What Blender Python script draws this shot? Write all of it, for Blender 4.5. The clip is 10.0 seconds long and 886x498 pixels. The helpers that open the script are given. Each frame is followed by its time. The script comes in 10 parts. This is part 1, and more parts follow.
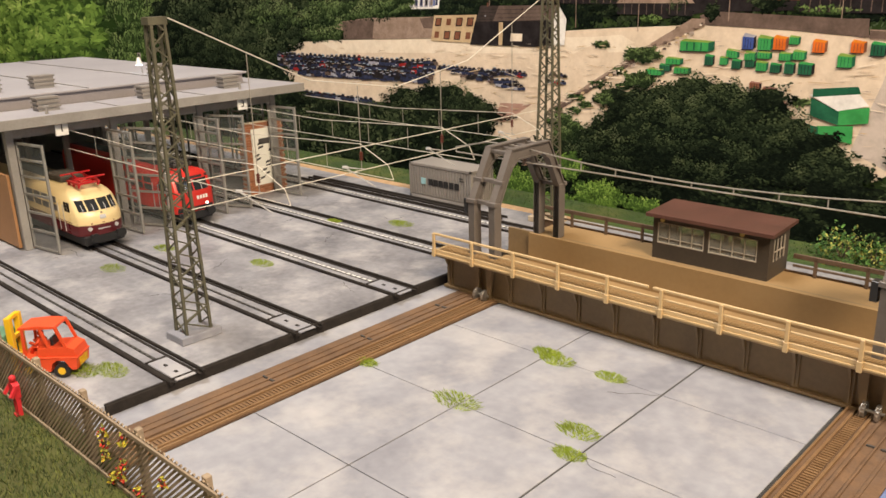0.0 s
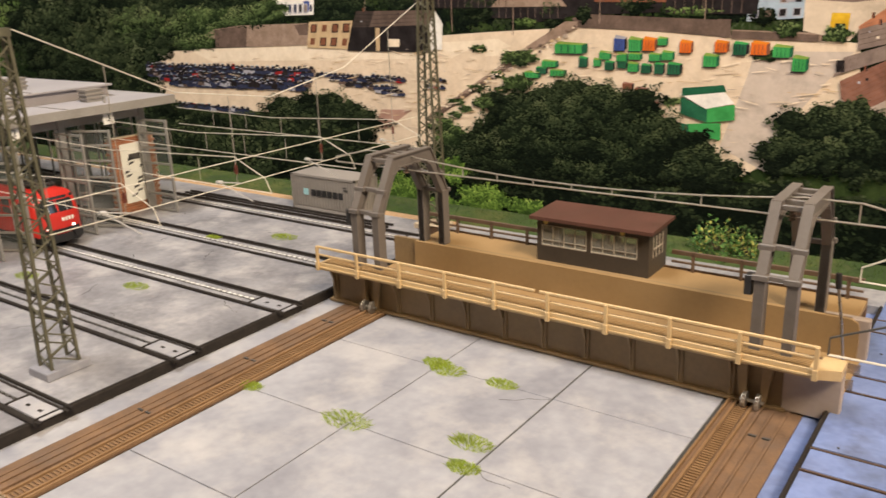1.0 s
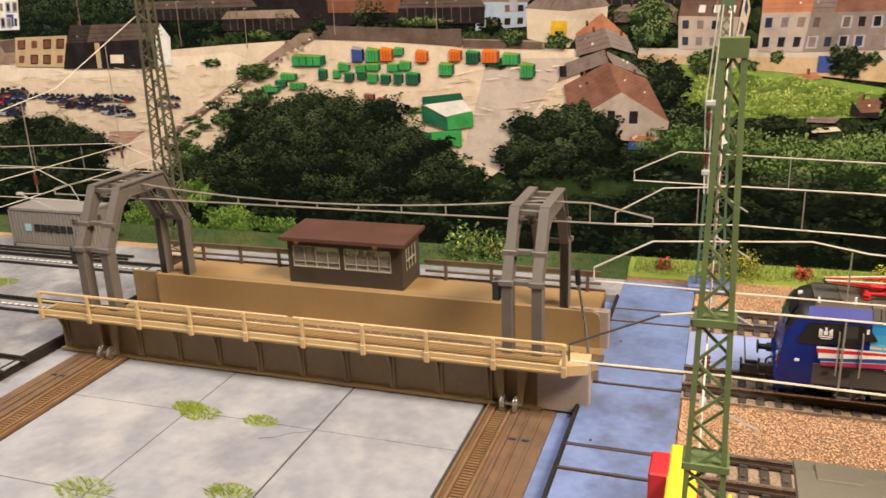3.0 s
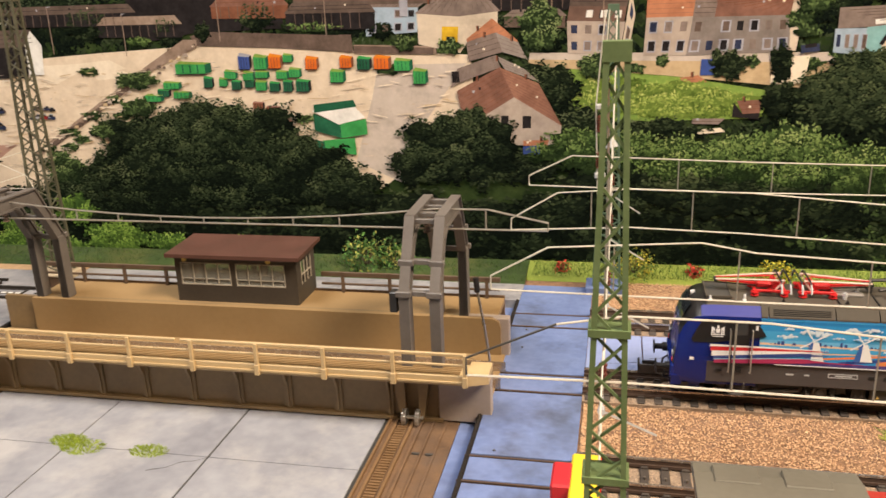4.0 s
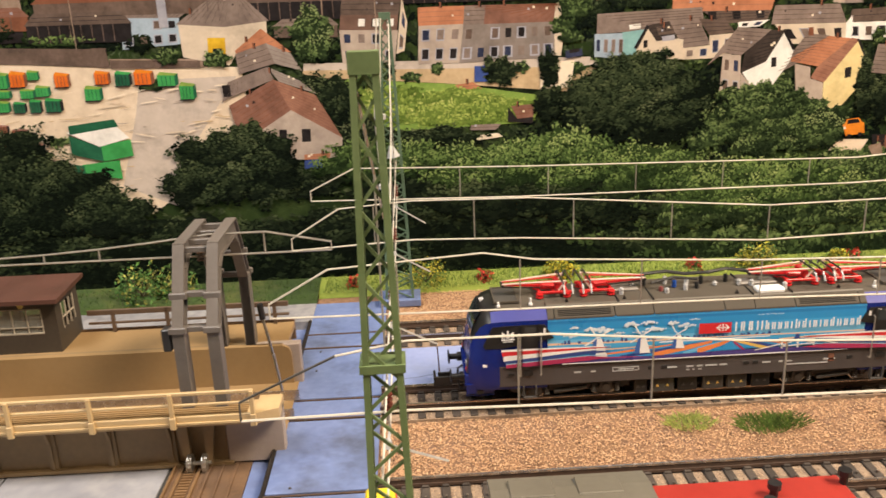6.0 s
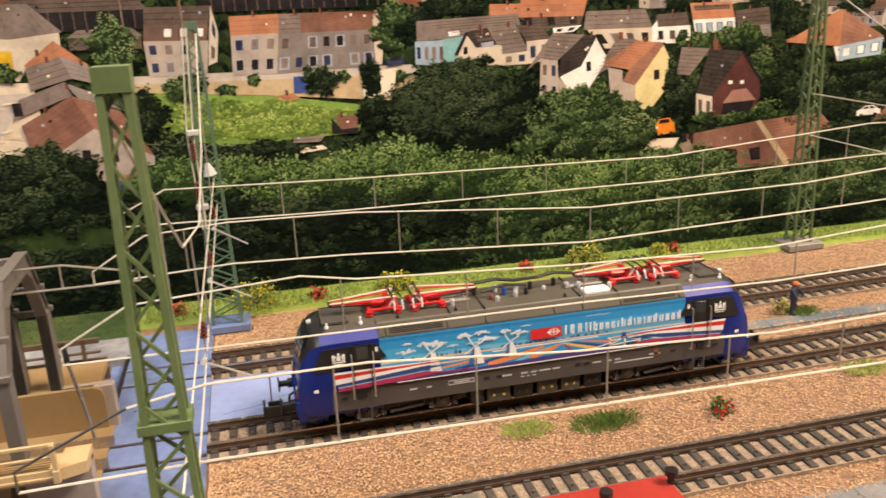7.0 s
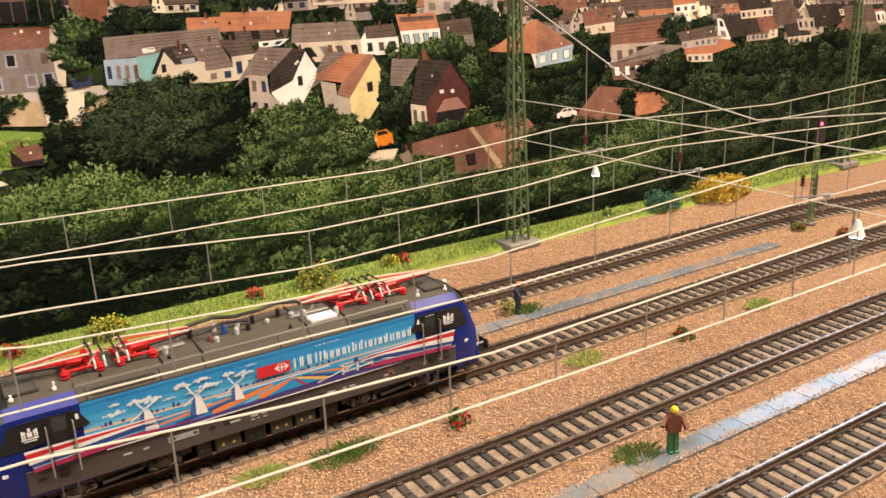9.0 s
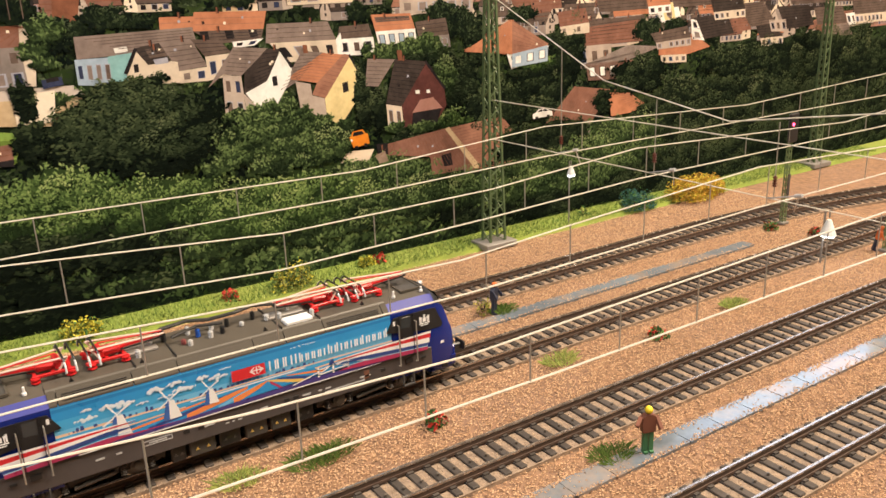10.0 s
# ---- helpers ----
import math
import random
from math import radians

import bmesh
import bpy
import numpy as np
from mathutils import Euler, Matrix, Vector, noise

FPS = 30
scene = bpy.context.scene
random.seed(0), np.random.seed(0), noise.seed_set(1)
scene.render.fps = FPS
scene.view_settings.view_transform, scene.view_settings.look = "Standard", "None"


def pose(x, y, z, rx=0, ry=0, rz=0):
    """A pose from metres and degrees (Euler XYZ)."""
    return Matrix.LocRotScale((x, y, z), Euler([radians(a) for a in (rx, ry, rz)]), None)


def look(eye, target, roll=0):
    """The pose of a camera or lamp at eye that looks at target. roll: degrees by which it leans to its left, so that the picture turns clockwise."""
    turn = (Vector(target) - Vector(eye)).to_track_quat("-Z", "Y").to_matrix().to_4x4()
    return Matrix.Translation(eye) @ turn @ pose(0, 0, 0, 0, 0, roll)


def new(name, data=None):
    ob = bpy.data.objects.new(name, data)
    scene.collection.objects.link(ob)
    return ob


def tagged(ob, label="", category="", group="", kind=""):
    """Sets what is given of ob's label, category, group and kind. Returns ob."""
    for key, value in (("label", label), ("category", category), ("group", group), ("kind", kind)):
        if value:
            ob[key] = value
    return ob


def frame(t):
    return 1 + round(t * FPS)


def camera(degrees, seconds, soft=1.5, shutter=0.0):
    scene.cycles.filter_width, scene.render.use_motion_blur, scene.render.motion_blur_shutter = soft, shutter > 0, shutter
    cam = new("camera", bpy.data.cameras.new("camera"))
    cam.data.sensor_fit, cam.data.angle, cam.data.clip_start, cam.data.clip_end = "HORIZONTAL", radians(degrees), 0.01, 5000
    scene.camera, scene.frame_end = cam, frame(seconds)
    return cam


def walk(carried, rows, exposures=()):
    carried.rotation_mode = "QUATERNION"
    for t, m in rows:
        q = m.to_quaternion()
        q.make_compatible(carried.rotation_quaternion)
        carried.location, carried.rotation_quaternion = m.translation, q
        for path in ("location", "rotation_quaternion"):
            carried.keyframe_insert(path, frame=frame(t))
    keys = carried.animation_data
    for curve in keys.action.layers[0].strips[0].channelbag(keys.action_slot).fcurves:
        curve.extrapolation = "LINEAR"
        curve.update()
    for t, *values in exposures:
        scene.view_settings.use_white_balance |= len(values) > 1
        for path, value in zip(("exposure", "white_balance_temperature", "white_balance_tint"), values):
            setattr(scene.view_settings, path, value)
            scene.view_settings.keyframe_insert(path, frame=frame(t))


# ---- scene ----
cam = camera(56.4, 10.0, soft=1.55, shutter=0.25)
PATH = [
    (0, (0.161, -0.382, 0.175), (-1.154, 0.994, -0.437), -1.6),
    (0.5, (0.16, -0.379, 0.175), (-1.111, 1.04, -0.435), -2.0),
    (1, (0.158, -0.371, 0.175), (-0.96, 1.171, -0.435), -2.1),
    (1.5, (0.157, -0.365, 0.175), (-0.797, 1.285, -0.434), -2.1),
    (2, (0.157, -0.358, 0.175), (-0.669, 1.359, -0.434), -2.1),
    (2.5, (0.158, -0.355, 0.176), (-0.572, 1.404, -0.436), -2.2),
    (4, (0.16, -0.342, 0.175), (-0.246, 1.52, -0.432), -2.1),
    (4.5, (0.161, -0.337, 0.174), (-0.133, 1.546, -0.431), -2.1),
    (5, (0.162, -0.333, 0.174), (-0.007, 1.566, -0.429), -2.1),
    (6.5, (0.171, -0.32, 0.174), (0.394, 1.573, -0.429), -2.3),
    (7, (0.177, -0.313, 0.173), (0.608, 1.545, -0.427), -2.4),
    (7.5, (0.183, -0.308, 0.174), (0.818, 1.49, -0.431), -2.5),
    (8, (0.188, -0.305, 0.174), (0.977, 1.432, -0.429), -2.5),
    (8.5, (0.193, -0.301, 0.174), (1.105, 1.373, -0.429), -2.5),
    (9, (0.194, -0.299, 0.174), (1.187, 1.328, -0.431), -2.4),
    (9.5, (0.195, -0.299, 0.175), (1.221, 1.306, -0.434), -2.3),
    (10, (0.195, -0.299, 0.175), (1.233, 1.298, -0.435), -2.1),
]
walk(cam, [(t, look(eye, target, roll)) for t, eye, target, roll in PATH])

# ---- world and lamps: an exhibition hall with warm ceiling lights and one cool panel added out of view ----
world = bpy.data.worlds.new("hall")
scene.world = world
world.use_nodes = True
world.node_tree.nodes["Background"].inputs[0].default_value = (1.0, 0.95, 0.9, 1)
world.node_tree.nodes["Background"].inputs[1].default_value = 0.19
scene.view_settings.exposure = 0.0


def area_lamp(name, eye, target, width, depth, watts, colour):
    data = bpy.data.lights.new(name, "AREA")
    data.shape, data.size, data.size_y = "RECTANGLE", width, depth
    data.energy, data.color = watts, colour
    ob = new(name, data)
    ob.matrix_world = look(eye, target)
    return tagged(ob, "area light of the hall, out of view", "lamp", kind="structure")


area_lamp("ceiling_lamp", (1.25, -0.55, 1.5), (0.5, 0.0, 0.0), 0.9, 0.5, 80.0, (1.0, 0.80, 0.575))
area_lamp("ceiling_lamp", (-0.6, -0.5, 1.75), (-0.2, 0.0, 0.0), 0.9, 0.4, 37.0, (1.0, 0.955, 0.905))
# unseen cool panel, added where it mirrors as blue glints in path and rails
area_lamp("cool_panel_light", (2.42, 1.15, 1.1), (0.5, -0.1, 0.0), 0.55, 0.9, 8.0, (0.62, 0.76, 1.0))

# ---- mesh helpers; all lengths below are in millimetres ----
MM = 0.001


def thing(name, x, y, z, label, category, group="", kind="", rz=0.0):
    ob = new(name)
    ob.empty_display_size = 0.01
    ob.matrix_world = pose(x * MM, y * MM, z * MM, 0, 0, rz)
    return tagged(ob, label, category, group, kind)


def mesh_of(name, bm, material):
    bm.transform(Matrix.Scale(MM, 4))
    me = bpy.data.meshes.new(name)
    bm.normal_update()
    bm.to_mesh(me)
    bm.free()
    for m in (material if isinstance(material, (list, tuple)) else (material,)):
        me.materials.append(m)
    return me


def part(name, bm, material, parent, label="", smooth=False):
    me = mesh_of(name, bm, material)
    if smooth:
        me.polygons.foreach_set("use_smooth", [True] * len(me.polygons))
    ob = new(name, me)
    ob.parent = parent
    if label:
        ob["label"] = label
    return ob


def piece(name, me, parent, x, y, z, rz=0.0, s=1.0):
    ob = new(name, me)
    ob.parent = parent
    ob.matrix_basis = Matrix.LocRotScale((x * MM, y * MM, z * MM), Euler((0, 0, rz)), (s, s, s))
    return ob


def solid(name, bm, material, label, category, group="", kind="", smooth=False):
    me = mesh_of(name, bm, material)
    if smooth:
        me.polygons.foreach_set("use_smooth", [True] * len(me.polygons))
    return tagged(new(name, me), label, category, group, kind)


def B():
    return bmesh.new()


def box(bm, x0, x1, y0, y1, z0, z1, bev=0.0, mi=0):
    m = Matrix.LocRotScale(((x0 + x1) / 2, (y0 + y1) / 2, (z0 + z1) / 2), None, (abs(x1 - x0), abs(y1 - y0), abs(z1 - z0)))
    r = bmesh.ops.create_cube(bm, size=1.0, matrix=m)
    fs = {f for v in r["verts"] for f in v.link_faces}
    for f in fs:
        f.material_index = mi
    if bev:
        es = {e for v in r["verts"] for e in v.link_edges}
        bmesh.ops.bevel(bm, geom=list(es), offset=bev, segments=1, affect="EDGES", profile=0.5, clamp_overlap=True)
    return bm


def rod(bm, p, q, r, n=6, r2=None, mi=0):
    p, q = Vector(p), Vector(q)
    d = q - p
    m = Matrix.Translation((p + q) / 2) @ d.to_track_quat("Z", "Y").to_matrix().to_4x4()
    g = bmesh.ops.create_cone(bm, cap_ends=True, segments=n, radius1=r, radius2=r if r2 is None else r2, depth=d.length, matrix=m)
    for v in g["verts"]:
        for f in v.link_faces:
            f.material_index = mi
    return bm


def bar(bm, p, q, w, h, up=(0, 0, 1), mi=0):
    """A straight bar of width w (sideways) and height h (along up) from p to q."""
    p, q = Vector(p), Vector(q)
    d = q - p
    x = d.normalized()
    y = Vector(up).cross(x)
    y = y.normalized() if y.length > 1e-6 else Vector((0, 1, 0))
    z = x.cross(y)
    m = Matrix((x, y, z)).transposed().to_4x4()
    m.translation = (p + q) / 2
    g = bmesh.ops.create_cube(bm, size=1.0, matrix=m @ Matrix.Diagonal((d.length, w, h, 1)))
    for v in g["verts"]:
        for f in v.link_faces:
            f.material_index = mi
    return bm


def prism(bm, pts, axis, a, b, mi=0):
    """A polygon extruded from a to b along an axis; pts are the two other coordinates in order."""
    def at(p, v):
        return {"x": (v, p[0], p[1]), "y": (p[0], v, p[1]), "z": (p[0], p[1], v)}[axis]
    lo = [bm.verts.new(at(p, a)) for p in pts]
    hi = [bm.verts.new(at(p, b)) for p in pts]
    n = len(pts)
    fs = [bm.faces.new(lo[::-1]), bm.faces.new(hi)]
    fs += [bm.faces.new((lo[i], lo[(i + 1) % n], hi[(i + 1) % n], hi[i])) for i in range(n)]
    for f in fs:
        f.material_index = mi
    bmesh.ops.recalc_face_normals(bm, faces=fs)
    return bm


def tube(bm, pts, r, n=5):
    """One unbroken round wire through the points."""
    pts = [Vector(p) for p in pts]
    rings = []
    for i, p in enumerate(pts):
        d = (pts[min(i + 1, len(pts) - 1)] - pts[max(i - 1, 0)]).normalized()
        u = d.cross(Vector((0.31, 0.83, 0.46))).normalized()
        w = d.cross(u)
        rings.append([bm.verts.new(p + r * (math.cos(2 * math.pi * k / n) * u + math.sin(2 * math.pi * k / n) * w)) for k in range(n)])
    fs = []
    for a, b in zip(rings, rings[1:]):
        fs += [bm.faces.new((a[k], a[(k + 1) % n], b[(k + 1) % n], b[k])) for k in range(n)]
    fs += [bm.faces.new(rings[0][::-1]), bm.faces.new(rings[-1])]
    bmesh.ops.recalc_face_normals(bm, faces=fs)
    return bm


def lathe(bm, x, y, prof, n=10):
    """One round turned shape on a vertical axis; prof is (height, radius) from below."""
    rings = [[bm.verts.new((x + r * math.cos(2 * math.pi * k / n), y + r * math.sin(2 * math.pi * k / n), z)) for k in range(n)] for z, r in prof]
    fs = []
    for a, b in zip(rings, rings[1:]):
        fs += [bm.faces.new((a[k], a[(k + 1) % n], b[(k + 1) % n], b[k])) for k in range(n)]
    fs += [bm.faces.new(rings[0][::-1]), bm.faces.new(rings[-1])]
    return bm


def skirts(z0, count, step, r, core):
    """Profile of an insulator with a number of skirts."""
    p = []
    for k in range(count):
        z = z0 + k * step
        p += [(z, core), (z + step * 0.15, r), (z + step * 0.5, r * 0.92), (z + step * 0.65, core)]
    return p + [(z0 + count * step, core)]


# ---- materials ----
def mat(name, a, b=None, scale=120.0, fine=900.0, rough=0.6, metal=0.0, bump=0.15, spread=0.35, gloss_var=0.1, island=0.0, rand=0.0, c=None, cscale=40.0, camt=0.5, spec=0.5):
    """A surface of colour a mottled with b at two sizes, optional third colour c in larger stains."""
    m = bpy.data.materials.new(name)
    m.use_nodes = True
    nt = m.node_tree
    n, l = nt.nodes, nt.links
    bsdf = n["Principled BSDF"]
    b = b or tuple(v * 0.72 for v in a)
    co = n.new("ShaderNodeNewGeometry")
    n1 = n.new("ShaderNodeTexNoise")
    n1.inputs["Scale"].default_value, n1.inputs["Detail"].default_value = scale, 7.0
    n2 = n.new("ShaderNodeTexNoise")
    n2.inputs["Scale"].default_value, n2.inputs["Detail"].default_value = fine, 3.0
    l.new(co.outputs["Position"], n1.inputs["Vector"])
    l.new(co.outputs["Position"], n2.inputs["Vector"])
    add = n.new("ShaderNodeMath")
    add.operation = "MULTIPLY_ADD"
    l.new(n2.outputs["Fac"], add.inputs[0])
    add.inputs[1].default_value = 0.5
    l.new(n1.outputs["Fac"], add.inputs[2])
    ramp = n.new("ShaderNodeMapRange")
    ramp.inputs["From Min"].default_value, ramp.inputs["From Max"].default_value = 0.75 - spread, 0.75 + spread
    l.new(add.outputs[0], ramp.inputs["Value"])
    mix = n.new("ShaderNodeMix")
    mix.data_type = "RGBA"
    mix.inputs["A"].default_value, mix.inputs["B"].default_value = (*b, 1), (*a, 1)
    l.new(ramp.outputs["Result"], mix.inputs["Factor"])
    out = mix.outputs["Result"]
    if c:
        n3 = n.new("ShaderNodeTexNoise")
        n3.inputs["Scale"].default_value, n3.inputs["Detail"].default_value, n3.inputs["Roughness"].default_value = cscale, 5.0, 0.65
        l.new(co.outputs["Position"], n3.inputs["Vector"])
        r3 = n.new("ShaderNodeMapRange")
        r3.inputs["From Min"].default_value, r3.inputs["From Max"].default_value, r3.inputs["To Max"].default_value = 0.48, 0.72, camt
        l.new(n3.outputs["Fac"], r3.inputs["Value"])
        m3 = n.new("ShaderNodeMix")
        m3.data_type = "RGBA"
        l.new(r3.outputs["Result"], m3.inputs["Factor"])
        l.new(out, m3.inputs["A"])
        m3.inputs["B"].default_value = (*c, 1)
        out = m3.outputs["Result"]
    if island or rand:
        src = n.new("ShaderNodeNewGeometry").outputs["Random Per Island"] if island else n.new("ShaderNodeObjectInfo").outputs["Random"]
        amt = island or rand
        hv = n.new("ShaderNodeHueSaturation")
        mr = n.new("ShaderNodeMapRange")
        mr.inputs["To Min"].default_value, mr.inputs["To Max"].default_value = 1.0 - amt, 1.0 + amt
        l.new(src, mr.inputs["Value"])
        l.new(mr.outputs["Result"], hv.inputs["Value"])
        l.new(out, hv.inputs["Color"])
        out = hv.outputs["Color"]
    l.new(out, bsdf.inputs["Base Color"])
    rr = n.new("ShaderNodeMapRange")
    rr.inputs["To Min"].default_value, rr.inputs["To Max"].default_value = max(0.02, rough - gloss_var), min(1.0, rough + gloss_var)
    l.new(n1.outputs["Fac"], rr.inputs["Value"])
    l.new(rr.outputs["Result"], bsdf.inputs["Roughness"])
    bsdf.inputs["Metallic"].default_value = metal
    bsdf.inputs["Specular IOR Level"].default_value = spec
    if bump:
        bp = n.new("ShaderNodeBump")
        bp.inputs["Strength"].default_value, bp.inputs["Distance"].default_value = bump, 0.0006
        l.new(add.outputs[0], bp.inputs["Height"])
        l.new(bp.outputs["Normal"], bsdf.inputs["Normal"])
    return m


def glow(name, colour, strength):
    m = bpy.data.materials.new(name)
    m.use_nodes = True
    p = m.node_tree.nodes["Principled BSDF"]
    p.inputs["Base Color"].default_value = (*colour, 1)
    p.inputs["Emission Color"].default_value, p.inputs["Emission Strength"].default_value = (*colour, 1), strength
    return m


def glass(name, tint, rough=0.03, alpha=0.25):
    m = bpy.data.materials.new(name)
    m.use_nodes = True
    p = m.node_tree.nodes["Principled BSDF"]
    p.inputs["Base Color"].default_value, p.inputs["Roughness"].default_value = (*tint, 1), rough
    p.inputs["Alpha"].default_value, p.inputs["IOR"].default_value = alpha, 1.45
    return m


M_CONC = mat("concrete", (0.318, 0.325, 0.362), (0.195, 0.20, 0.235), 22, 170, 0.4, bump=0.06, spread=0.24, c=(0.43, 0.42, 0.425), cscale=30, camt=0.7)
M_YARD = mat("yard_concrete", (0.29, 0.29, 0.315), (0.13, 0.13, 0.147), 26, 220, 0.48, bump=0.08, spread=0.24, c=(0.44, 0.43, 0.44), cscale=34, camt=0.75)
# light grey paint; the blue of reflected cool light is put into its colour
M_COOLSHEEN = mat("cool_sheen_grey", (0.20, 0.265, 0.50), (0.105, 0.145, 0.30), 30, 260, 0.2, bump=0.05, c=(0.075, 0.085, 0.12), cscale=20, camt=0.9)
M_CRACK = mat("joint_black", (0.05, 0.05, 0.05), rough=0.9)
M_CURB = mat("black_steel", (0.03, 0.025, 0.022), (0.012, 0.010, 0.009), 200, 900, 0.75, bump=0.2, spec=0.2)
M_RUST = mat("rusty_brown", (0.19, 0.11, 0.058), (0.075, 0.046, 0.03), 90, 700, 0.6, bump=0.3, c=(0.11, 0.075, 0.055), cscale=60, camt=0.8)
M_RACK = mat("rack_bronze", (0.30, 0.185, 0.095), (0.18, 0.105, 0.052), 150, 900, 0.45, metal=0.3, bump=0.2)
M_RAIL = mat("rail_steel", (0.56, 0.51, 0.47), (0.33, 0.26, 0.21), 220, 900, 0.26, metal=0.8, bump=0.1)
M_RAILSIDE = mat("rail_rust", (0.085, 0.05, 0.034), (0.045, 0.028, 0.021), 220, 900, 0.7, bump=0.2)
M_SLEEP = mat("sleeper_black", (0.066, 0.053, 0.045), (0.03, 0.024, 0.021), 260, 1200, 0.65, bump=0.3, rand=0.3)
M_PUK = mat("contact_stud", (0.2, 0.175, 0.15), (0.12, 0.1, 0.085), rough=0.4, metal=0.5, bump=0.0)
M_STUD = mat("stud_metal", (0.6, 0.58, 0.55), rough=0.3, metal=0.9, bump=0.0)
M_BALLAST = mat("ballast_bed", (0.33, 0.19, 0.108), (0.12, 0.065, 0.038), 260, 1300, 0.9, bump=0.9, spread=0.26, c=(0.24, 0.15, 0.115), cscale=16, camt=0.6)
M_STONE = mat("ballast_stone", (0.5, 0.32, 0.2), (0.4, 0.24, 0.15), 300, 1500, 0.85, bump=0.3, island=0.3)
# each stone takes one of five gravel colours
nt_ = M_STONE.node_tree
rp_n = nt_.nodes.new("ShaderNodeValToRGB")
rp_n.color_ramp.interpolation = "CONSTANT"
for pos, col in ((0.16, (0.49, 0.30, 0.172)), (0.42, (0.55, 0.355, 0.205)), (0.64, (0.42, 0.25, 0.142)), (0.82, (0.61, 0.42, 0.255)), (0.93, (0.15, 0.088, 0.056))):
    rp_n.color_ramp.elements.new(pos).color = (*col, 1)
rp_n.color_ramp.elements[0].color = (0.30, 0.168, 0.09, 1)
rp_n.color_ramp.elements[-1].color = (0.446, 0.376, 0.298, 1)
nt_.links.new(nt_.nodes.new("ShaderNodeNewGeometry").outputs["Random Per Island"], rp_n.inputs["Fac"])
nt_.links.new(rp_n.outputs["Color"], nt_.nodes["Principled BSDF"].inputs["Base Color"])
M_GRIT = mat("track_grit", (0.43, 0.315, 0.225), (0.25, 0.18, 0.125), 300, 1500, 0.9, bump=0.4, island=0.5)
M_FILL = mat("track_fill", (0.32, 0.235, 0.165), (0.16, 0.115, 0.085), 260, 1300, 0.9, bump=0.9, spread=0.26)
M_TURF = mat("turf", (0.25, 0.31, 0.05), (0.12, 0.17, 0.025), 60, 800, 0.95, bump=0.9, c=(0.2, 0.19, 0.04), cscale=25, camt=0.6)
M_TURFD = mat("turf_dark", (0.04, 0.075, 0.014), (0.016, 0.032, 0.006), 60, 800, 0.95, bump=0.9, c=(0.12, 0.12, 0.03), cscale=25, camt=0.6)
M_BLADE = mat("grass_blade", (0.13, 0.21, 0.03), (0.07, 0.12, 0.02), 90, 600, 0.85, bump=0.0, island=0.45)
M_BLADEF = mat("grass_blade_fresh", (0.40, 0.50, 0.06), (0.27, 0.37, 0.035), 90, 600, 0.85, bump=0.0, island=0.35)
M_BLADEY = mat("grass_blade_pale", (0.42, 0.47, 0.13), (0.28, 0.36, 0.08), 90, 600, 0.85, bump=0.0, island=0.35)
M_CREAM = mat("cream_plastic", (0.55, 0.405, 0.22), (0.42, 0.30, 0.155), 60, 500, 0.5, bump=0.05, spread=0.45)
M_TAN = mat("tan_plastic", (0.30, 0.198, 0.092), (0.225, 0.143, 0.065), 40, 400, 0.55, bump=0.06, spread=0.4, c=(0.3, 0.2, 0.1), cscale=30, camt=0.4)
M_OLIVE = mat("girder_brown", (0.25, 0.172, 0.086), (0.15, 0.10, 0.05), 40, 500, 0.5, bump=0.08, spread=0.4)
M_GANTRY = mat("gantry_grey", (0.145, 0.129, 0.12), (0.10, 0.087, 0.08), 60, 600, 0.42, bump=0.06)
M_PORTAL = mat("portal_grey", (0.24, 0.22, 0.205), (0.18, 0.165, 0.15), 60, 600, 0.45, bump=0.05)
M_WIRE = mat("wire_nickel", (0.72, 0.68, 0.60), (0.56, 0.52, 0.45), 200, 900, 0.4, metal=0.15, bump=0.0)
M_ROOFW = mat("shed_roof_grey", (0.33, 0.318, 0.335), (0.25, 0.24, 0.26), 25, 500, 0.7, bump=0.1)
M_STEELG = mat("shed_grey", (0.30, 0.29, 0.28), (0.2, 0.19, 0.18), 60, 600, 0.5, bump=0.05)
M_MAST = mat("mast_olive", (0.115, 0.11, 0.07), (0.055, 0.052, 0.034), 120, 800, 0.6, bump=0.2)
M_MASTG = mat("mast_green", (0.165, 0.225, 0.10), (0.10, 0.145, 0.06), 120, 800, 0.5, bump=0.1)
M_MASTD = mat("mast_green_dull", (0.10, 0.145, 0.062), (0.055, 0.085, 0.036), 120, 800, 0.6, bump=0.1)
M_BEIGE = mat("beige_base", (0.46, 0.38, 0.28), (0.36, 0.29, 0.2), 100, 800, 0.7, bump=0.15)
M_BLACK = mat("black_plastic", (0.02, 0.02, 0.022), (0.01, 0.01, 0.011), 200, 900, 0.4, bump=0.05)
M_DGREY = mat("dark_grey_plastic", (0.075, 0.072, 0.07), (0.045, 0.043, 0.042), 150, 900, 0.45, bump=0.1)
M_WHITE = mat("white_plastic", (0.78, 0.78, 0.76), (0.68, 0.68, 0.66), 100, 800, 0.5, bump=0.02)
M_GLASS = glass("clear_glass", (0.25, 0.28, 0.28), 0.05, 0.10)
M_DGLASS = glass("dark_glass", (0.02, 0.022, 0.025), 0.06, 1.0)

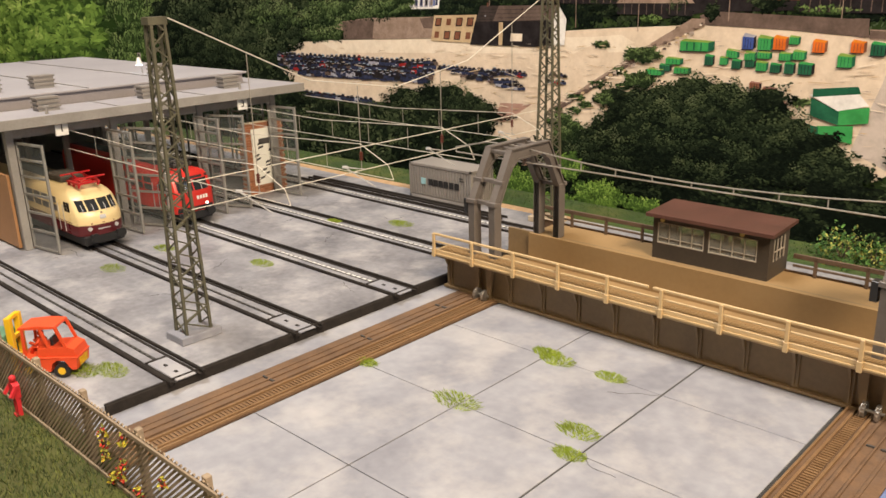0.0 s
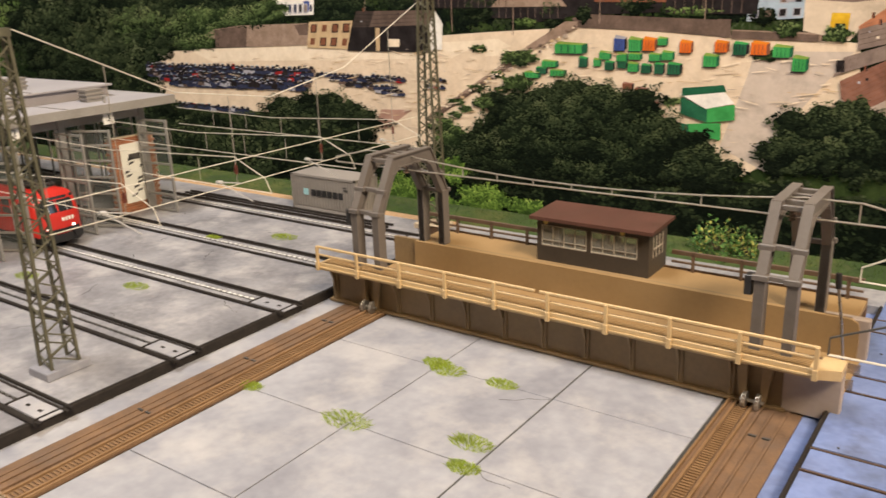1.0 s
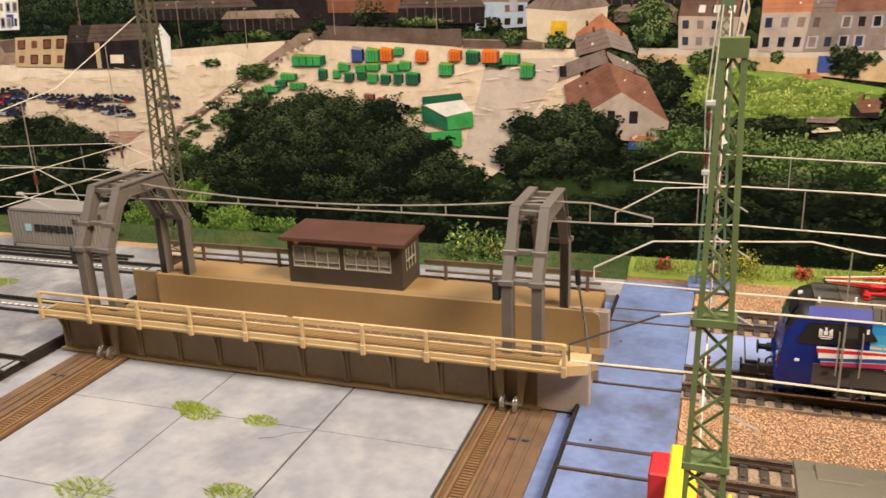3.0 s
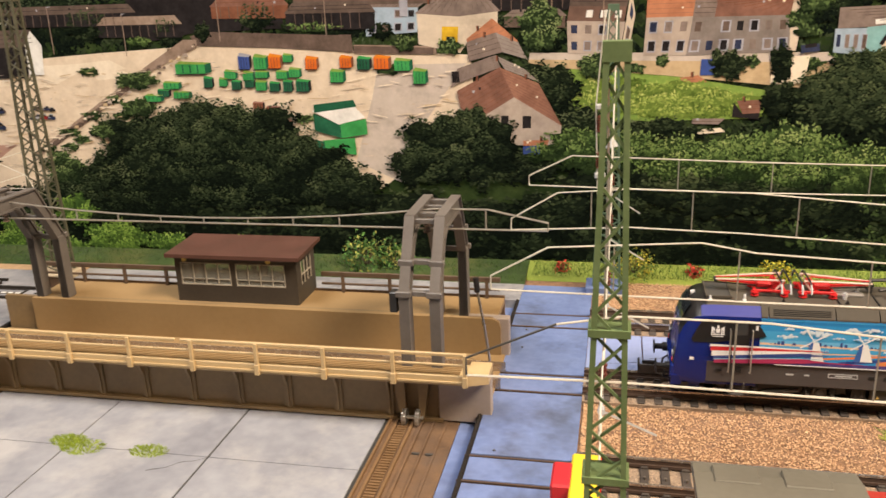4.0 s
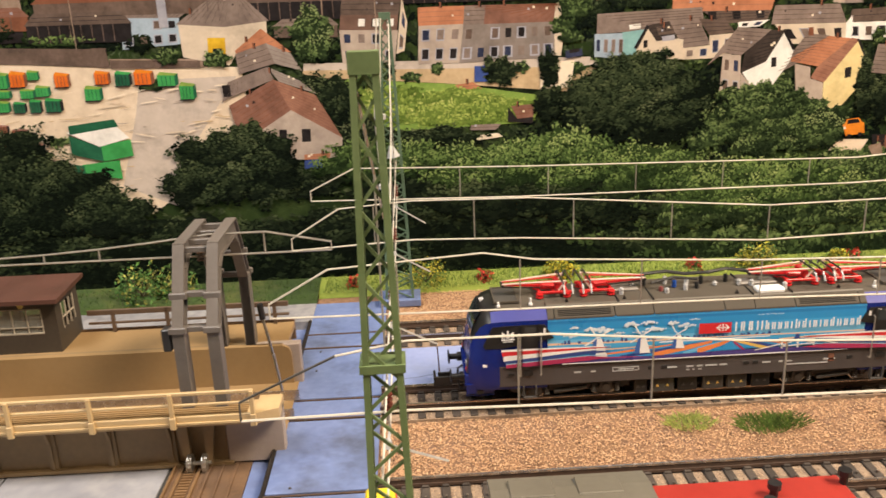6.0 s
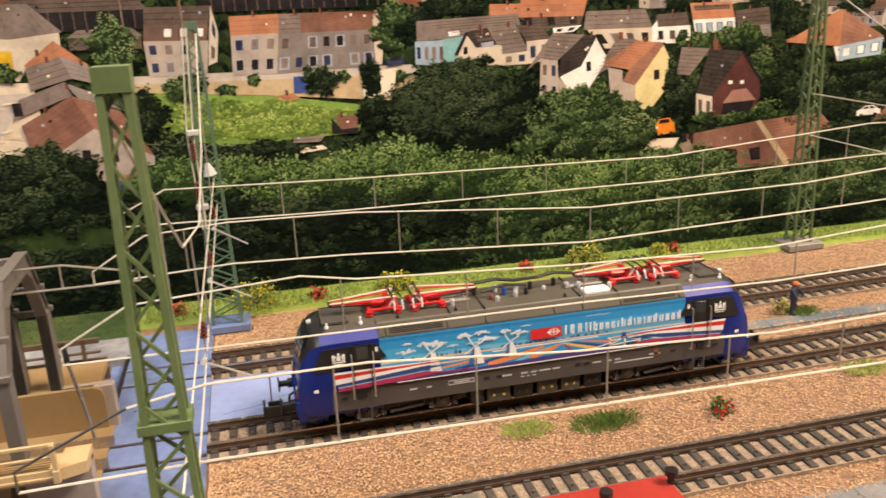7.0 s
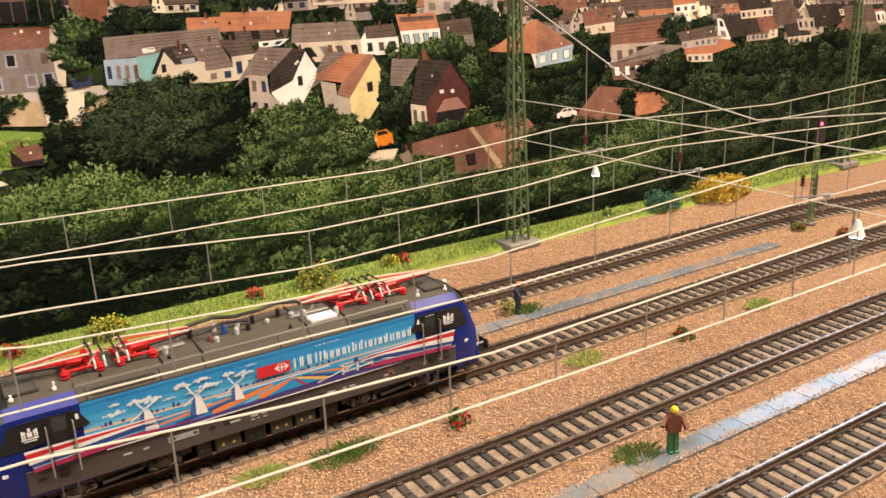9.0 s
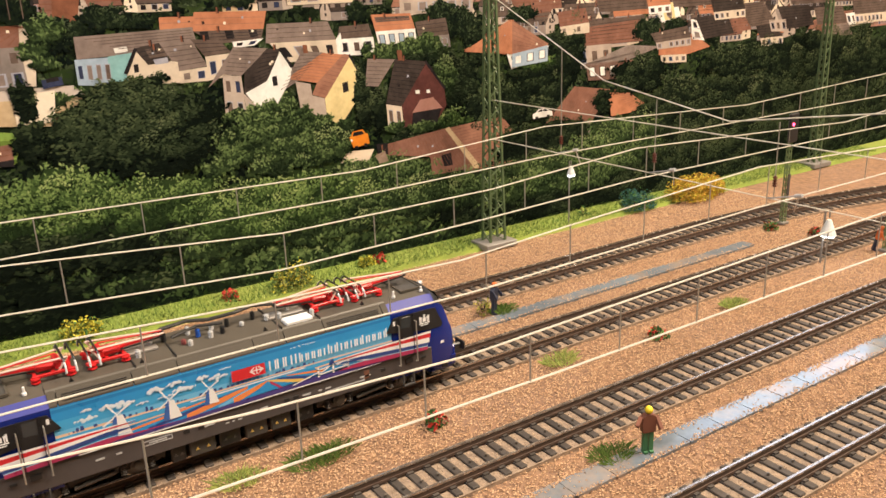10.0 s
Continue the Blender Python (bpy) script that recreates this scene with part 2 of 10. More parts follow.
# ---- the hall round the layout ----
M_HALLW = mat("hall_wall", (0.55, 0.48, 0.4), (0.45, 0.4, 0.33), 3, 60, 0.9)
M_HALLF = mat("hall_floor", (0.12, 0.1, 0.09), (0.08, 0.07, 0.06), 4, 90, 0.7)
for nm, a in (("wall_north", (-3000, 3000, 2600, 2680, -950, 1900)), ("wall_south", (-3000, 3000, -2680, -2600, -950, 1900)),
              ("wall_east", (3000, 3080, -2680, 2680, -950, 1900)), ("wall_west", (-3080, -3000, -2680, 2680, -950, 1900))):
    solid(nm, box(B(), *a), M_HALLW, "plain wall of the exhibition hall", "wall", kind="structure")
solid("floor", box(B(), -3080, 3080, -2680, 2680, -1000, -950), M_HALLF, "dark floor of the exhibition hall", "floor", kind="structure")
solid("ceiling", box(B(), -3080, 3080, -2680, 2680, 1900, 1960), M_HALLW, "pale ceiling of the exhibition hall", "ceiling", kind="structure")

# ---- the layout's baseboard with the sunken pit of the traverser ----
TRACK_Y = {"far": 74.0, "loco": 0.0, "near": -73.0, "front": -144.5}
YARD_Y = (-210.0, -137.5, -64.5, 6.0, 79.0)
PIT_W, PIT_E, PIT_S, PIT_N = -177.0, 107.0, -262.0, 103.0
bm = B()
box(bm, -1300, PIT_W, -262, 165, -30, 0)
box(bm, PIT_W, PIT_E, PIT_N, 165, -30, 0)
solid("yard_ground", bm, M_YARD, "grey painted concrete yard with stains and cracks", "concrete ground", kind="structure")
solid("pit_floor", box(B(), PIT_W, PIT_E, -262, PIT_N, -30, -5.6), M_CRACK, "dark base under the concrete slabs of the pit", "pit floor", kind="structure")
bm = B()
box(bm, PIT_E, 1300, -262, 165, -30, -1.2)
ballast_ground = solid("ballast_ground", bm, M_BALLAST, "brown gravel bed of the station tracks", "ballast", kind="structure")
M_MOSS = mat("moss_ground", (0.09, 0.10, 0.02), (0.04, 0.042, 0.01), 50, 600, 0.95, bump=0.9)
bm = B()
box(bm, -1300, 1300, -420, -262, -40, -6)
front_turf = solid("ground", bm, M_MOSS, "mossy green strip along the layout's front edge", "grass ground", kind="structure")

# slabs of the pit, one by one, with dark joints between them
pit = thing("pit_slabs", 0, 0, -5.0, "smooth grey concrete slabs between the runway rails of the traverser pit", "concrete slabs", kind="structure")
slab = B()
box(slab, 0.25, 63.9, 0.25, 65.0, -0.6, 0.0, 0.12)
slab_mesh = mesh_of("slab", slab, M_CONC)
for i in range(-2, 1):
    for j in range(-3, 3):
        piece("slab", slab_mesh, pit, i * 64.3 - 0.2 + (0 if i < 0 else 0.3), -73.0 + j * 65.2, 0)
bm = B()
box(bm, PIT_W + 1.4, -160.5, -262, PIT_N, -0.5, 0.1)
part("edge_slab", bm, M_CONC, pit)
bm = B()
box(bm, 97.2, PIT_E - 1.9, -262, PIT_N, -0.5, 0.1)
part("edge_slab", bm, M_COOLSHEEN, pit)
# hairline cracks that fork across the slabs
rc = random.Random(4)
bm = B()
for (x, y, a, n) in ((-1, -74, -2.2, 9), (-66, -12, 2.4, 6), (2, -136, -1.2, 8), (58, -8, -1.7, 7), (-62, -75, 1.2, 4), (14, -196, -2.4, 6)):
    for _ in range(n):
        a += rc.uniform(-0.5, 0.5)
        q = (x + 2.6 * math.cos(a), y + 2.6 * math.sin(a))
        bar(bm, (x, y, 0.02), (q[0], q[1], 0.02), rc.uniform(0.15, 0.4), 0.05)
        x, y = q
part("crack", bm, M_CRACK, pit)

# runways of the traverser: sunken rust-brown strips with rails and a rack
def runway(name, x0, flip):
    rw = thing(name, x0, 0, -5.0, "rust-brown runway with guide rails and a toothed rack", "runway rail", "runways of the traverser", kind="structure")
    s = -1 if flip else 1
    def X(a, b):
        return (min(a * s, b * s), max(a * s, b * s))
    a, b = X(0, 31)
    part("bed", box(B(), a, b, -262, PIT_N, -0.4, 0.5), M_RUST, rw)
    for u, w, h, m in ((0.4, 1.0, 1.7, M_RACK), (3.4, 1.2, 1.4, M_RACK), (10.6, 1.2, 1.6, M_RACK), (14.2, 1.4, 1.5, M_RUST), (19.6, 0.9, 1.3, M_RUST), (24.6, 1.3, 1.0, M_RUST)):
        a, b = X(u, u + w)
        part("rail", box(B(), a, b, -262, PIT_N, 0.5, h, 0.1), m, rw)
    verts, faces = [], []
    y = -262.0
    while y < PIT_N - 1:
        for u0, u1 in ((5.2, 9.6),):
            a, b = X(u0, u1)
            k = len(verts)
            verts += [(p * MM, q * MM, z * MM) for z in (0.5, 1.15) for p, q in ((a, y), (b, y), (b, y + 0.9), (a, y + 0.9))]
            faces += [(k + 4, k + 5, k + 6, k + 7), (k, k + 1, k + 5, k + 4), (k + 1, k + 2, k + 6, k + 5), (k + 2, k + 3, k + 7, k + 6), (k + 3, k, k + 4, k + 7)]
        y += 1.9
    me = bpy.data.meshes.new("rack")
    me.from_pydata(verts, [], faces)
    me.materials.append(M_RACK)
    ob = new("rack", me)
    ob.parent = rw
    ob["kind"] = "stuff"
    bm = B()
    for u in (16.5, 22.0):
        for y in (-60, -118, -181):
            a, b = X(u, u + 3.2)
            box(bm, a, b, y, y + 1.0, 0.5, 1.3)
    part("fastener", bm, M_DGREY, rw)
    return rw


runway("runway_west", -129.5, True)
runway("runway_east", 66.0, False)

# dark steel edge of the pit
for nm, x0, x1 in (("pit_edge_west", PIT_W - 1.0, PIT_W + 1.4), ("pit_edge_east", PIT_E - 1.8, PIT_E)):
    bm = B()
    box(bm, x0, x1, -249, PIT_N, -5.5, 0.5, 0.3)
    box(bm, x0 + 0.5, x1 - 0.5, -249, PIT_N, 0.5, 0.9)
    solid(nm, bm, M_CURB, "dark steel edging along the traverser pit", "edging", "pit edges", kind="structure")


# ---- yard tracks set into the concrete ----
def grooved_track(x0, x1, yc, dashes):
    tr = thing("yard_track", 0, yc, 0, "pair of rails sunk in the concrete with a dotted centre strip", "track", "yard tracks", kind="structure")
    for s in (-1, 1):
        bm = B()
        box(bm, x0, x1, s * 8.6 - 0.8, s * 8.6 + 0.8, 0, 1.5, 0.2)
        part("rail", bm, M_CURB, tr)
        bm = B()
        box(bm, x0, x1, s * 8.6 - 0.35, s * 8.6 + 0.35, 1.5, 1.75)
        part("rail_head", bm, M_CURB, tr)
        bm = B()
        box(bm, x0, x1, s * 6.4 - 0.7, s * 6.4 + 0.7, 0.05, 0.5)
        part("groove", bm, M_CURB, tr)
    bm = B()
    box(bm, x0, x1 - 14, -0.7 - 0.6 * (dashes > 1), 0.7 + 0.6 * (dashes > 1), 0.05, 0.35)
    part("centre_strip", bm, M_CURB if dashes < 2 else M_DGREY, tr)
    if dashes:
        bm = B()
        x = x0 + 2
        while x < x1 - 34:
            box(bm, x, x + 3.3, -0.75, 0.75, 0.35, 0.55)
            x += 5.0
        ob = part("contact_strip", bm, M_WHITE if dashes == 2 else M_DGREY, tr)
        ob["kind"] = "stuff"
    bm = B()
    box(bm, x1 - 30, x1 - 2, -5.2, 5.2, 0.0, 0.7, 0.15)
    part("cover_plate", bm, M_CONC, tr)
    bm = B()
    for xx in (x1 - 22, x1 - 12):
        box(bm, xx, xx + 2.5, -1.2, 0.2, 0.7, 1.0)
    box(bm, x1 - 30.8, x1 - 29.6, -6.0, 6.0, 0.3, 1.1)
    part("bolt", bm, M_CURB, tr)
    return tr


for k, y in enumerate(YARD_Y):
    grooved_track(-900, -172, y, 1 if k < 2 else 2)

# cracks wandering over the yard
rk = random.Random(17)
bm = B()
for k in range(26):
    x, y, a = rk.uniform(-440, -185), rk.uniform(-240, 110), rk.uniform(0, 6.28)
    for _ in range(rk.randint(4, 13)):
        a += rk.uniform(-0.6, 0.6)
        q = (x + rk.uniform(1.5, 3.5) * math.cos(a), y + rk.uniform(1.5, 3.5) * math.sin(a))
        if min(abs(q[1] - v) for v in YARD_Y) > 10 and -445 < q[0] < -182:
            bar(bm, (x, y, 0.03), (q[0], q[1], 0.03), rk.uniform(0.12, 0.4), 0.05)
        x, y = q
part("crack", bm, M_CRACK, pit).location.z = 0.005

# dark stub and service track beside the container
bm = B()
for s in (-1, 1):
    box(bm, -470, -230, 97 + s * 3 - 0.8, 97 + s * 3 + 0.8, 0, 1.6)
solid("cable_duct", bm, M_CURB, "dark cable duct lying along the yard's back edge", "cable duct", kind="structure")

# sheet aprons between the pit and the ballast; their blue stands in for cool light
ap = thing("apron", PIT_E, 0, 0, "grey painted sheet apron with sunk rails beside the pit, coloured blue for the cool light on it", "apron", kind="structure")
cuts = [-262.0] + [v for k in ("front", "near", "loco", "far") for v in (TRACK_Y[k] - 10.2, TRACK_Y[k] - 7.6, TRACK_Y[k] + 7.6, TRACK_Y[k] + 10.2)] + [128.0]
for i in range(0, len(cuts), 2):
    part("sheet", box(B(), 0.2, 41, cuts[i], cuts[i + 1], -3, 0.4, 0.15), M_COOLSHEEN, ap)
for k in range(1, len(cuts) - 1, 2):
    part("groove", box(B(), 0.2, 41, cuts[k], cuts[k + 1], -3, -0.6), M_CURB, ap)
for k in TRACK_Y:
    for s in (-1, 1):
        part("rail", box(B(), -2, 41, TRACK_Y[k] + s * 8.65 - 0.45, TRACK_Y[k] + s * 8.65 + 0.45, -0.6, 0.5, 0.1), M_RAILSIDE, ap)
for y in (-10, -60, 38, -118, 60):
    part("bolt", rod(B(), (9, y, 0.4), (9, y, 0.9), 0.5, 8), M_DGREY, ap)


# ---- ballasted tracks with studs ----
sl = B()
box(sl, -1.65, 1.65, -14.2, 14.2, -1.2, 1.5, 0.25)
for s in (-1, 1):
    box(sl, -1.2, 1.2, s * 8.65 - 2.0, s * 8.65 + 2.0, 1.5, 2.1)
SLEEPER = mesh_of("sleeper", sl, M_SLEEP)


def curve_y(x, y, bend):
    """Tracks run straight and then swing gently towards the scenery."""
    d = max(0.0, x - bend)
    return y - d * d / 1700.0


def ballasted(name, yc, x0, x1, bend):
    tr = thing("ballasted_track", 0, yc, 0, "brown-railed model track on black sleepers with centre studs", "track", "ballasted tracks", kind="structure")
    x = x0 + 3
    while x < x1:
        y = curve_y(x, 0, bend)
        a = math.atan(-2 * max(0, x - bend) / 1700.0)
        piece("sleeper", SLEEPER, tr, x, y, 0, a)
        x += 7.4
    xs = [x0 + (min(bend, x1) - x0) * i / 2 for i in range(3)]
    while xs[-1] < x1:
        xs.append(xs[-1] + 20)
    bm = B()
    for p, q in zip(xs, xs[1:]):
        bar(bm, (p, curve_y(p, 0, bend), -0.3), (q, curve_y(q, 0, bend), -0.3), 29.6, 1.8)
    part("ballast_fill", bm, M_FILL, tr)
    for s in (-1, 1):
        for nm, w, z0, z1, m in (("rail", 1.5, 1.5, 2.6, M_RAILSIDE), ("rail", 0.5, 2.4, 4.4, M_RAILSIDE), ("rail_head", 0.95, 4.4, 5.2, M_RAIL)):
            bm = B()
            for p, q in zip(xs, xs[1:]):
                bar(bm, (p, curve_y(p, s * 8.65, bend), (z0 + z1) / 2), (q, curve_y(q, s * 8.65, bend), (z0 + z1) / 2), w, z1 - z0)
            part(nm, bm, m, tr)
    bm = B()
    x = x0 + 3
    while x < x1:
        rod(bm, (x, curve_y(x, 0, bend), 1.5), (x, curve_y(x, 0, bend), 2.6), 0.55, 6)
        x += 7.4
    part("stud", bm, M_PUK, tr)["kind"] = "stuff"
    return tr


ballasted("far", TRACK_Y["far"], 148, 1000, 640)
ballasted("loco", TRACK_Y["loco"], 148, 1000, 700)
ballasted("near", TRACK_Y["near"], 148, 1000, 640)
ballasted("front", TRACK_Y["front"], 148, 900, 620)

# ---- the printed landscape board behind the layout (a flat photograph, so all of it lies in one plane) ----
BOARD_Y = 165.0
M_PRINT = mat("print_forest", (0.035, 0.06, 0.02), (0.012, 0.022, 0.009), 30, 260, 0.55, bump=0.0, c=(0.06, 0.09, 0.03), cscale=45, camt=0.7, spec=0.0)
INK = {}
INKS = [("sand", (0.76, 0.64, 0.51), (0.64, 0.52, 0.40)), ("palesand", (0.83, 0.73, 0.60), (0.73, 0.62, 0.49)), ("asphalt", (0.58, 0.50, 0.45), (0.50, 0.43, 0.38)), ("redpave", (0.48, 0.30, 0.24), (0.40, 0.24, 0.19)), ("white", (0.85, 0.83, 0.80), (0.72, 0.70, 0.68)), ("blue", (0.06, 0.10, 0.34), (0.04, 0.07, 0.24)), ("stonewall", (0.36, 0.27, 0.22), (0.24, 0.17, 0.13)), ("stonedark", (0.17, 0.12, 0.10), (0.09, 0.065, 0.055)), ("tan", (0.58, 0.44, 0.28), (0.48, 0.35, 0.21)), ("brownroof", (0.15, 0.11, 0.095), (0.09, 0.065, 0.055)), ("darkroof", (0.065, 0.05, 0.045), (0.035, 0.028, 0.026)), ("shade", (0.03, 0.026, 0.028), (0.015, 0.013, 0.014))]
INKS += [("paleblue", (0.38, 0.47, 0.58), (0.30, 0.38, 0.48)), ("greyroof", (0.27, 0.21, 0.19), (0.18, 0.14, 0.125)), ("greyroof2", (0.34, 0.29, 0.27), (0.25, 0.21, 0.19)), ("cream", (0.66, 0.56, 0.45), (0.55, 0.46, 0.37)), ("yellow", (0.70, 0.45, 0.04), (0.5, 0.3, 0.02)), ("orangeroof", (0.52, 0.225, 0.125), (0.40, 0.165, 0.095)), ("redroof", (0.27, 0.135, 0.10), (0.18, 0.09, 0.068)), ("redroof2", (0.36, 0.18, 0.125), (0.25, 0.12, 0.085)), ("beige", (0.48, 0.40, 0.345), (0.38, 0.31, 0.27)), ("brick", (0.20, 0.12, 0.095), (0.13, 0.08, 0.065)), ("greywall", (0.27, 0.23, 0.215), (0.2, 0.168, 0.155)), ("turquoise", (0.28, 0.50, 0.52), (0.2, 0.4, 0.42))]
INKS += [("lemon", (0.75, 0.62, 0.33), (0.65, 0.52, 0.26)), ("maroon", (0.12, 0.045, 0.04), (0.075, 0.03, 0.028)), ("pink", (0.38, 0.2, 0.17), (0.3, 0.15, 0.12)), ("vanorange", (0.75, 0.26, 0.03), (0.6, 0.18, 0.02)), ("green", (0.06, 0.34, 0.10), (0.04, 0.26, 0.07)), ("dgreen", (0.025, 0.13, 0.07), (0.015, 0.08, 0.045)), ("orange", (0.72, 0.17, 0.03), (0.58, 0.12, 0.02)), ("brown", (0.24, 0.10, 0.06), (0.16, 0.065, 0.04)), ("meadow", (0.27, 0.40, 0.09), (0.17, 0.28, 0.06)), ("carblue", (0.045, 0.055, 0.11), (0.02, 0.024, 0.05)), ("carred", (0.42, 0.04, 0.04), (0.25, 0.02, 0.02)), ("carsilver", (0.42, 0.42, 0.48), (0.3, 0.3, 0.36))]
for nm, a, b in INKS:
    INK[nm] = mat("print_" + nm, a, b, 110, 420, 0.5, bump=0.0, spread=0.24, spec=0.02, c=tuple(v * (0.8 if "sand" in nm else 0.55) for v in b), cscale=70, camt=0.55)
LEAF = {"dark": [(0.00476, 0.00988, 0.00516), (0.0114, 0.023, 0.00929), (0.0247, 0.0472, 0.0175), (0.0495, 0.0878, 0.031), (0.0951, 0.154, 0.0599)],
        "farwood": [(0.00761, 0.0143, 0.00826), (0.0162, 0.0307, 0.0124), (0.0304, 0.0549, 0.0206), (0.0571, 0.0966, 0.0351), (0.0951, 0.154, 0.0619)],
        "mid": [(0.00951, 0.0209, 0.00826), (0.0276, 0.0593, 0.0175), (0.0609, 0.121, 0.0341), (0.109, 0.198, 0.0588), (0.19, 0.307, 0.103)],
        "bright": [(0.0124, 0.0296, 0.00929), (0.038, 0.0856, 0.0206), (0.0809, 0.165, 0.0392), (0.138, 0.258, 0.064), (0.238, 0.395, 0.114)],
        "grassland": [(0.08, 0.17, 0.025), (0.15, 0.29, 0.045), (0.23, 0.41, 0.07), (0.31, 0.51, 0.10), (0.42, 0.62, 0.15)],
        "leafy": [(0.0285, 0.0768, 0.0155), (0.0666, 0.165, 0.0258), (0.124, 0.285, 0.0413), (0.19, 0.417, 0.0619), (0.304, 0.571, 0.103)]}
LEAF = {k: [tuple(p * g for p, g in zip(c, (1.26, 0.96, 1.25) if k in ("mid", "bright") else (1.25, 0.93, 1.25) if k != "farwood" else (0.84, 0.7, 0.95))) for c in v] for k, v in LEAF.items()}
LEAF["dark"] = [tuple(p * g for p in c) for c, g in zip(LEAF["dark"], (1.0, 1.25, 1.25, 1.1, 1.0))]
for k in ("mid", "bright"):  # the photograph's shrubs are lit through, with few black gaps
    LEAF[k] = [tuple(p * g for p in c) for c, g in zip(LEAF[k], (1.0, 1.2, 1.25, 1.15, 1.05))]
LEAF_CORE = {k: mat("print_%s_core" % k, tuple(0.5 * (p + q) for p, q in zip(v[0], v[1])), v[0], 200, 700, 0.6, bump=0.0, spec=0.0) for k, v in LEAF.items()}
LEAF_M = {k: [mat("print_%s_leaf" % k, c, tuple(v * 0.7 for v in c), 300, 900, 0.6, bump=0.0, island=0.25, spec=0.0) for c in v] for k, v in LEAF.items()}

backdrop = thing("backdrop", 0, BOARD_Y, 0, "flat printed landscape photograph of a town behind the tracks", "backdrop", kind="structure")
part("board", box(B(), -1600, 1400, 0, 6, -30, 205), M_PRINT, backdrop)
rb = random.Random(21)


sheet = [0]  # each print lies a hair above the one before


def printed(name, layer, faces):
    """Flat printed shapes on the board; a wall may carry rows and columns of windows."""
    names = []
    bm = B()
    sheet[0] += 1

    def put(ink, pts, lift):
        if ink not in names:
            names.append(ink)
        vs = [bm.verts.new((p[0], -0.12 * layer - lift - 0.0002 * sheet[0], p[1])) for p in pts]
        f = bm.faces.new(vs)
        f.material_index = names.index(ink)
        f.normal_update()
        if f.normal.y > 0:
            f.normal_flip()
    for k, f in enumerate(faces):
        put(f[0], f[1], k * 0.006)
        if f[0] in ("redroof", "redroof2", "orangeroof", "brownroof", "darkroof", "greyroof", "greyroof2") and len(f[1]) >= 4:
            # tile courses: thin darker lines across the slope
            a, b, c, d = [Vector(p) for p in f[1][:4]]
            dark = {"redroof": "brown", "redroof2": "redroof", "orangeroof": "redroof2", "brownroof": "darkroof", "darkroof": "shade", "greyroof": "brownroof", "greyroof2": "greyroof"}[f[0]]
            rows = max(2, int(((a - d).length + (b - c).length) / 2 / 2.6))
            for r in range(1, rows):
                u = r / rows
                p, q = a.lerp(d, u), b.lerp(c, u)
                w = Vector((0, 0.16))
                put(dark, [p + (q - p) * 0.02 - w, q - (q - p) * 0.02 - w, q - (q - p) * 0.02 + w, p + (q - p) * 0.02 + w], 0.05)
            if rb.random() < 0.75 and (b - a).length > 8:
                for _ in range(rb.randint(1, 3)):
                    u, v = rb.uniform(0.12, 0.85), rb.uniform(0.25, 0.7)
                    o = a.lerp(b, u).lerp(d.lerp(c, u), v)
                    k2 = rb.uniform(0.5, 1.0)
                    put(rb.choice(["shade", "carsilver", "palesand"]), [o, o + Vector((1.5 * k2, 0)), o + Vector((1.5 * k2, 1.5 * k2)), o + Vector((0, 1.5 * k2))], 0.056)
            if rb.random() < 0.6:
                o = a.lerp(b, rb.uniform(0.25, 0.75)) if a.y + b.y > c.y + d.y else d.lerp(c, rb.uniform(0.25, 0.75))
                put("brown", [o + Vector((-0.8, -0.8)), o + Vector((0.8, -0.8)), o + Vector((0.8, 2.4)), o + Vector((-0.8, 2.4))], 0.057)
                put("shade", [o + Vector((0.2, -0.8)), o + Vector((0.8, -0.8)), o + Vector((0.8, 2.4)), o + Vector((0.2, 2.4))], 0.058)
        spec_w = f[2:]
        if not spec_w and name in ("printed_house", "printed_building") and f[0] in ("cream", "white", "beige", "lemon", "greywall", "tan") and len(f[1]) == 4:
            a, b, c, d = [Vector(p) for p in f[1]]
            wd, ht = ((a - b).length + (c - d).length) / 2, ((a - d).length + (b - c).length) / 2
            if wd > 5 and ht > 5:
                spec_w = (max(1, int(ht / 9)), max(1, int(wd / 6.5)), "shade")
        if spec_w:
            a, b, c, d = [Vector(p) for p in f[1]]
            rows, cols, ink = spec_w
            for r in range(rows):
                for q in range(cols):
                    if rb.random() < 0.08:
                        continue
                    u0, u1 = (q + 0.28) / cols, (q + 0.72) / cols
                    v0, v1 = (r + 0.25) / rows, (r + 0.75) / rows

                    def at(u, v):
                        return a.lerp(b, u).lerp(d.lerp(c, u), v)
                    if rb.random() < 0.55:
                        put("carsilver" if ink == "shade" else "shade", [at(u0 - 0.02, v0 - 0.03), at(u1 + 0.02, v0 - 0.03), at(u1 + 0.02, v1 + 0.04), at(u0 - 0.02, v1 + 0.04)], 0.045)
                    put(rb.choice(["shade", "stonedark", "greyroof", "carblue"]) if ink == "shade" else ink, [at(u0, v0), at(u1, v0), at(u1, v1), at(u0, v1)], 0.055)
    return part(name, bm, [INK[n] for n in names], backdrop)


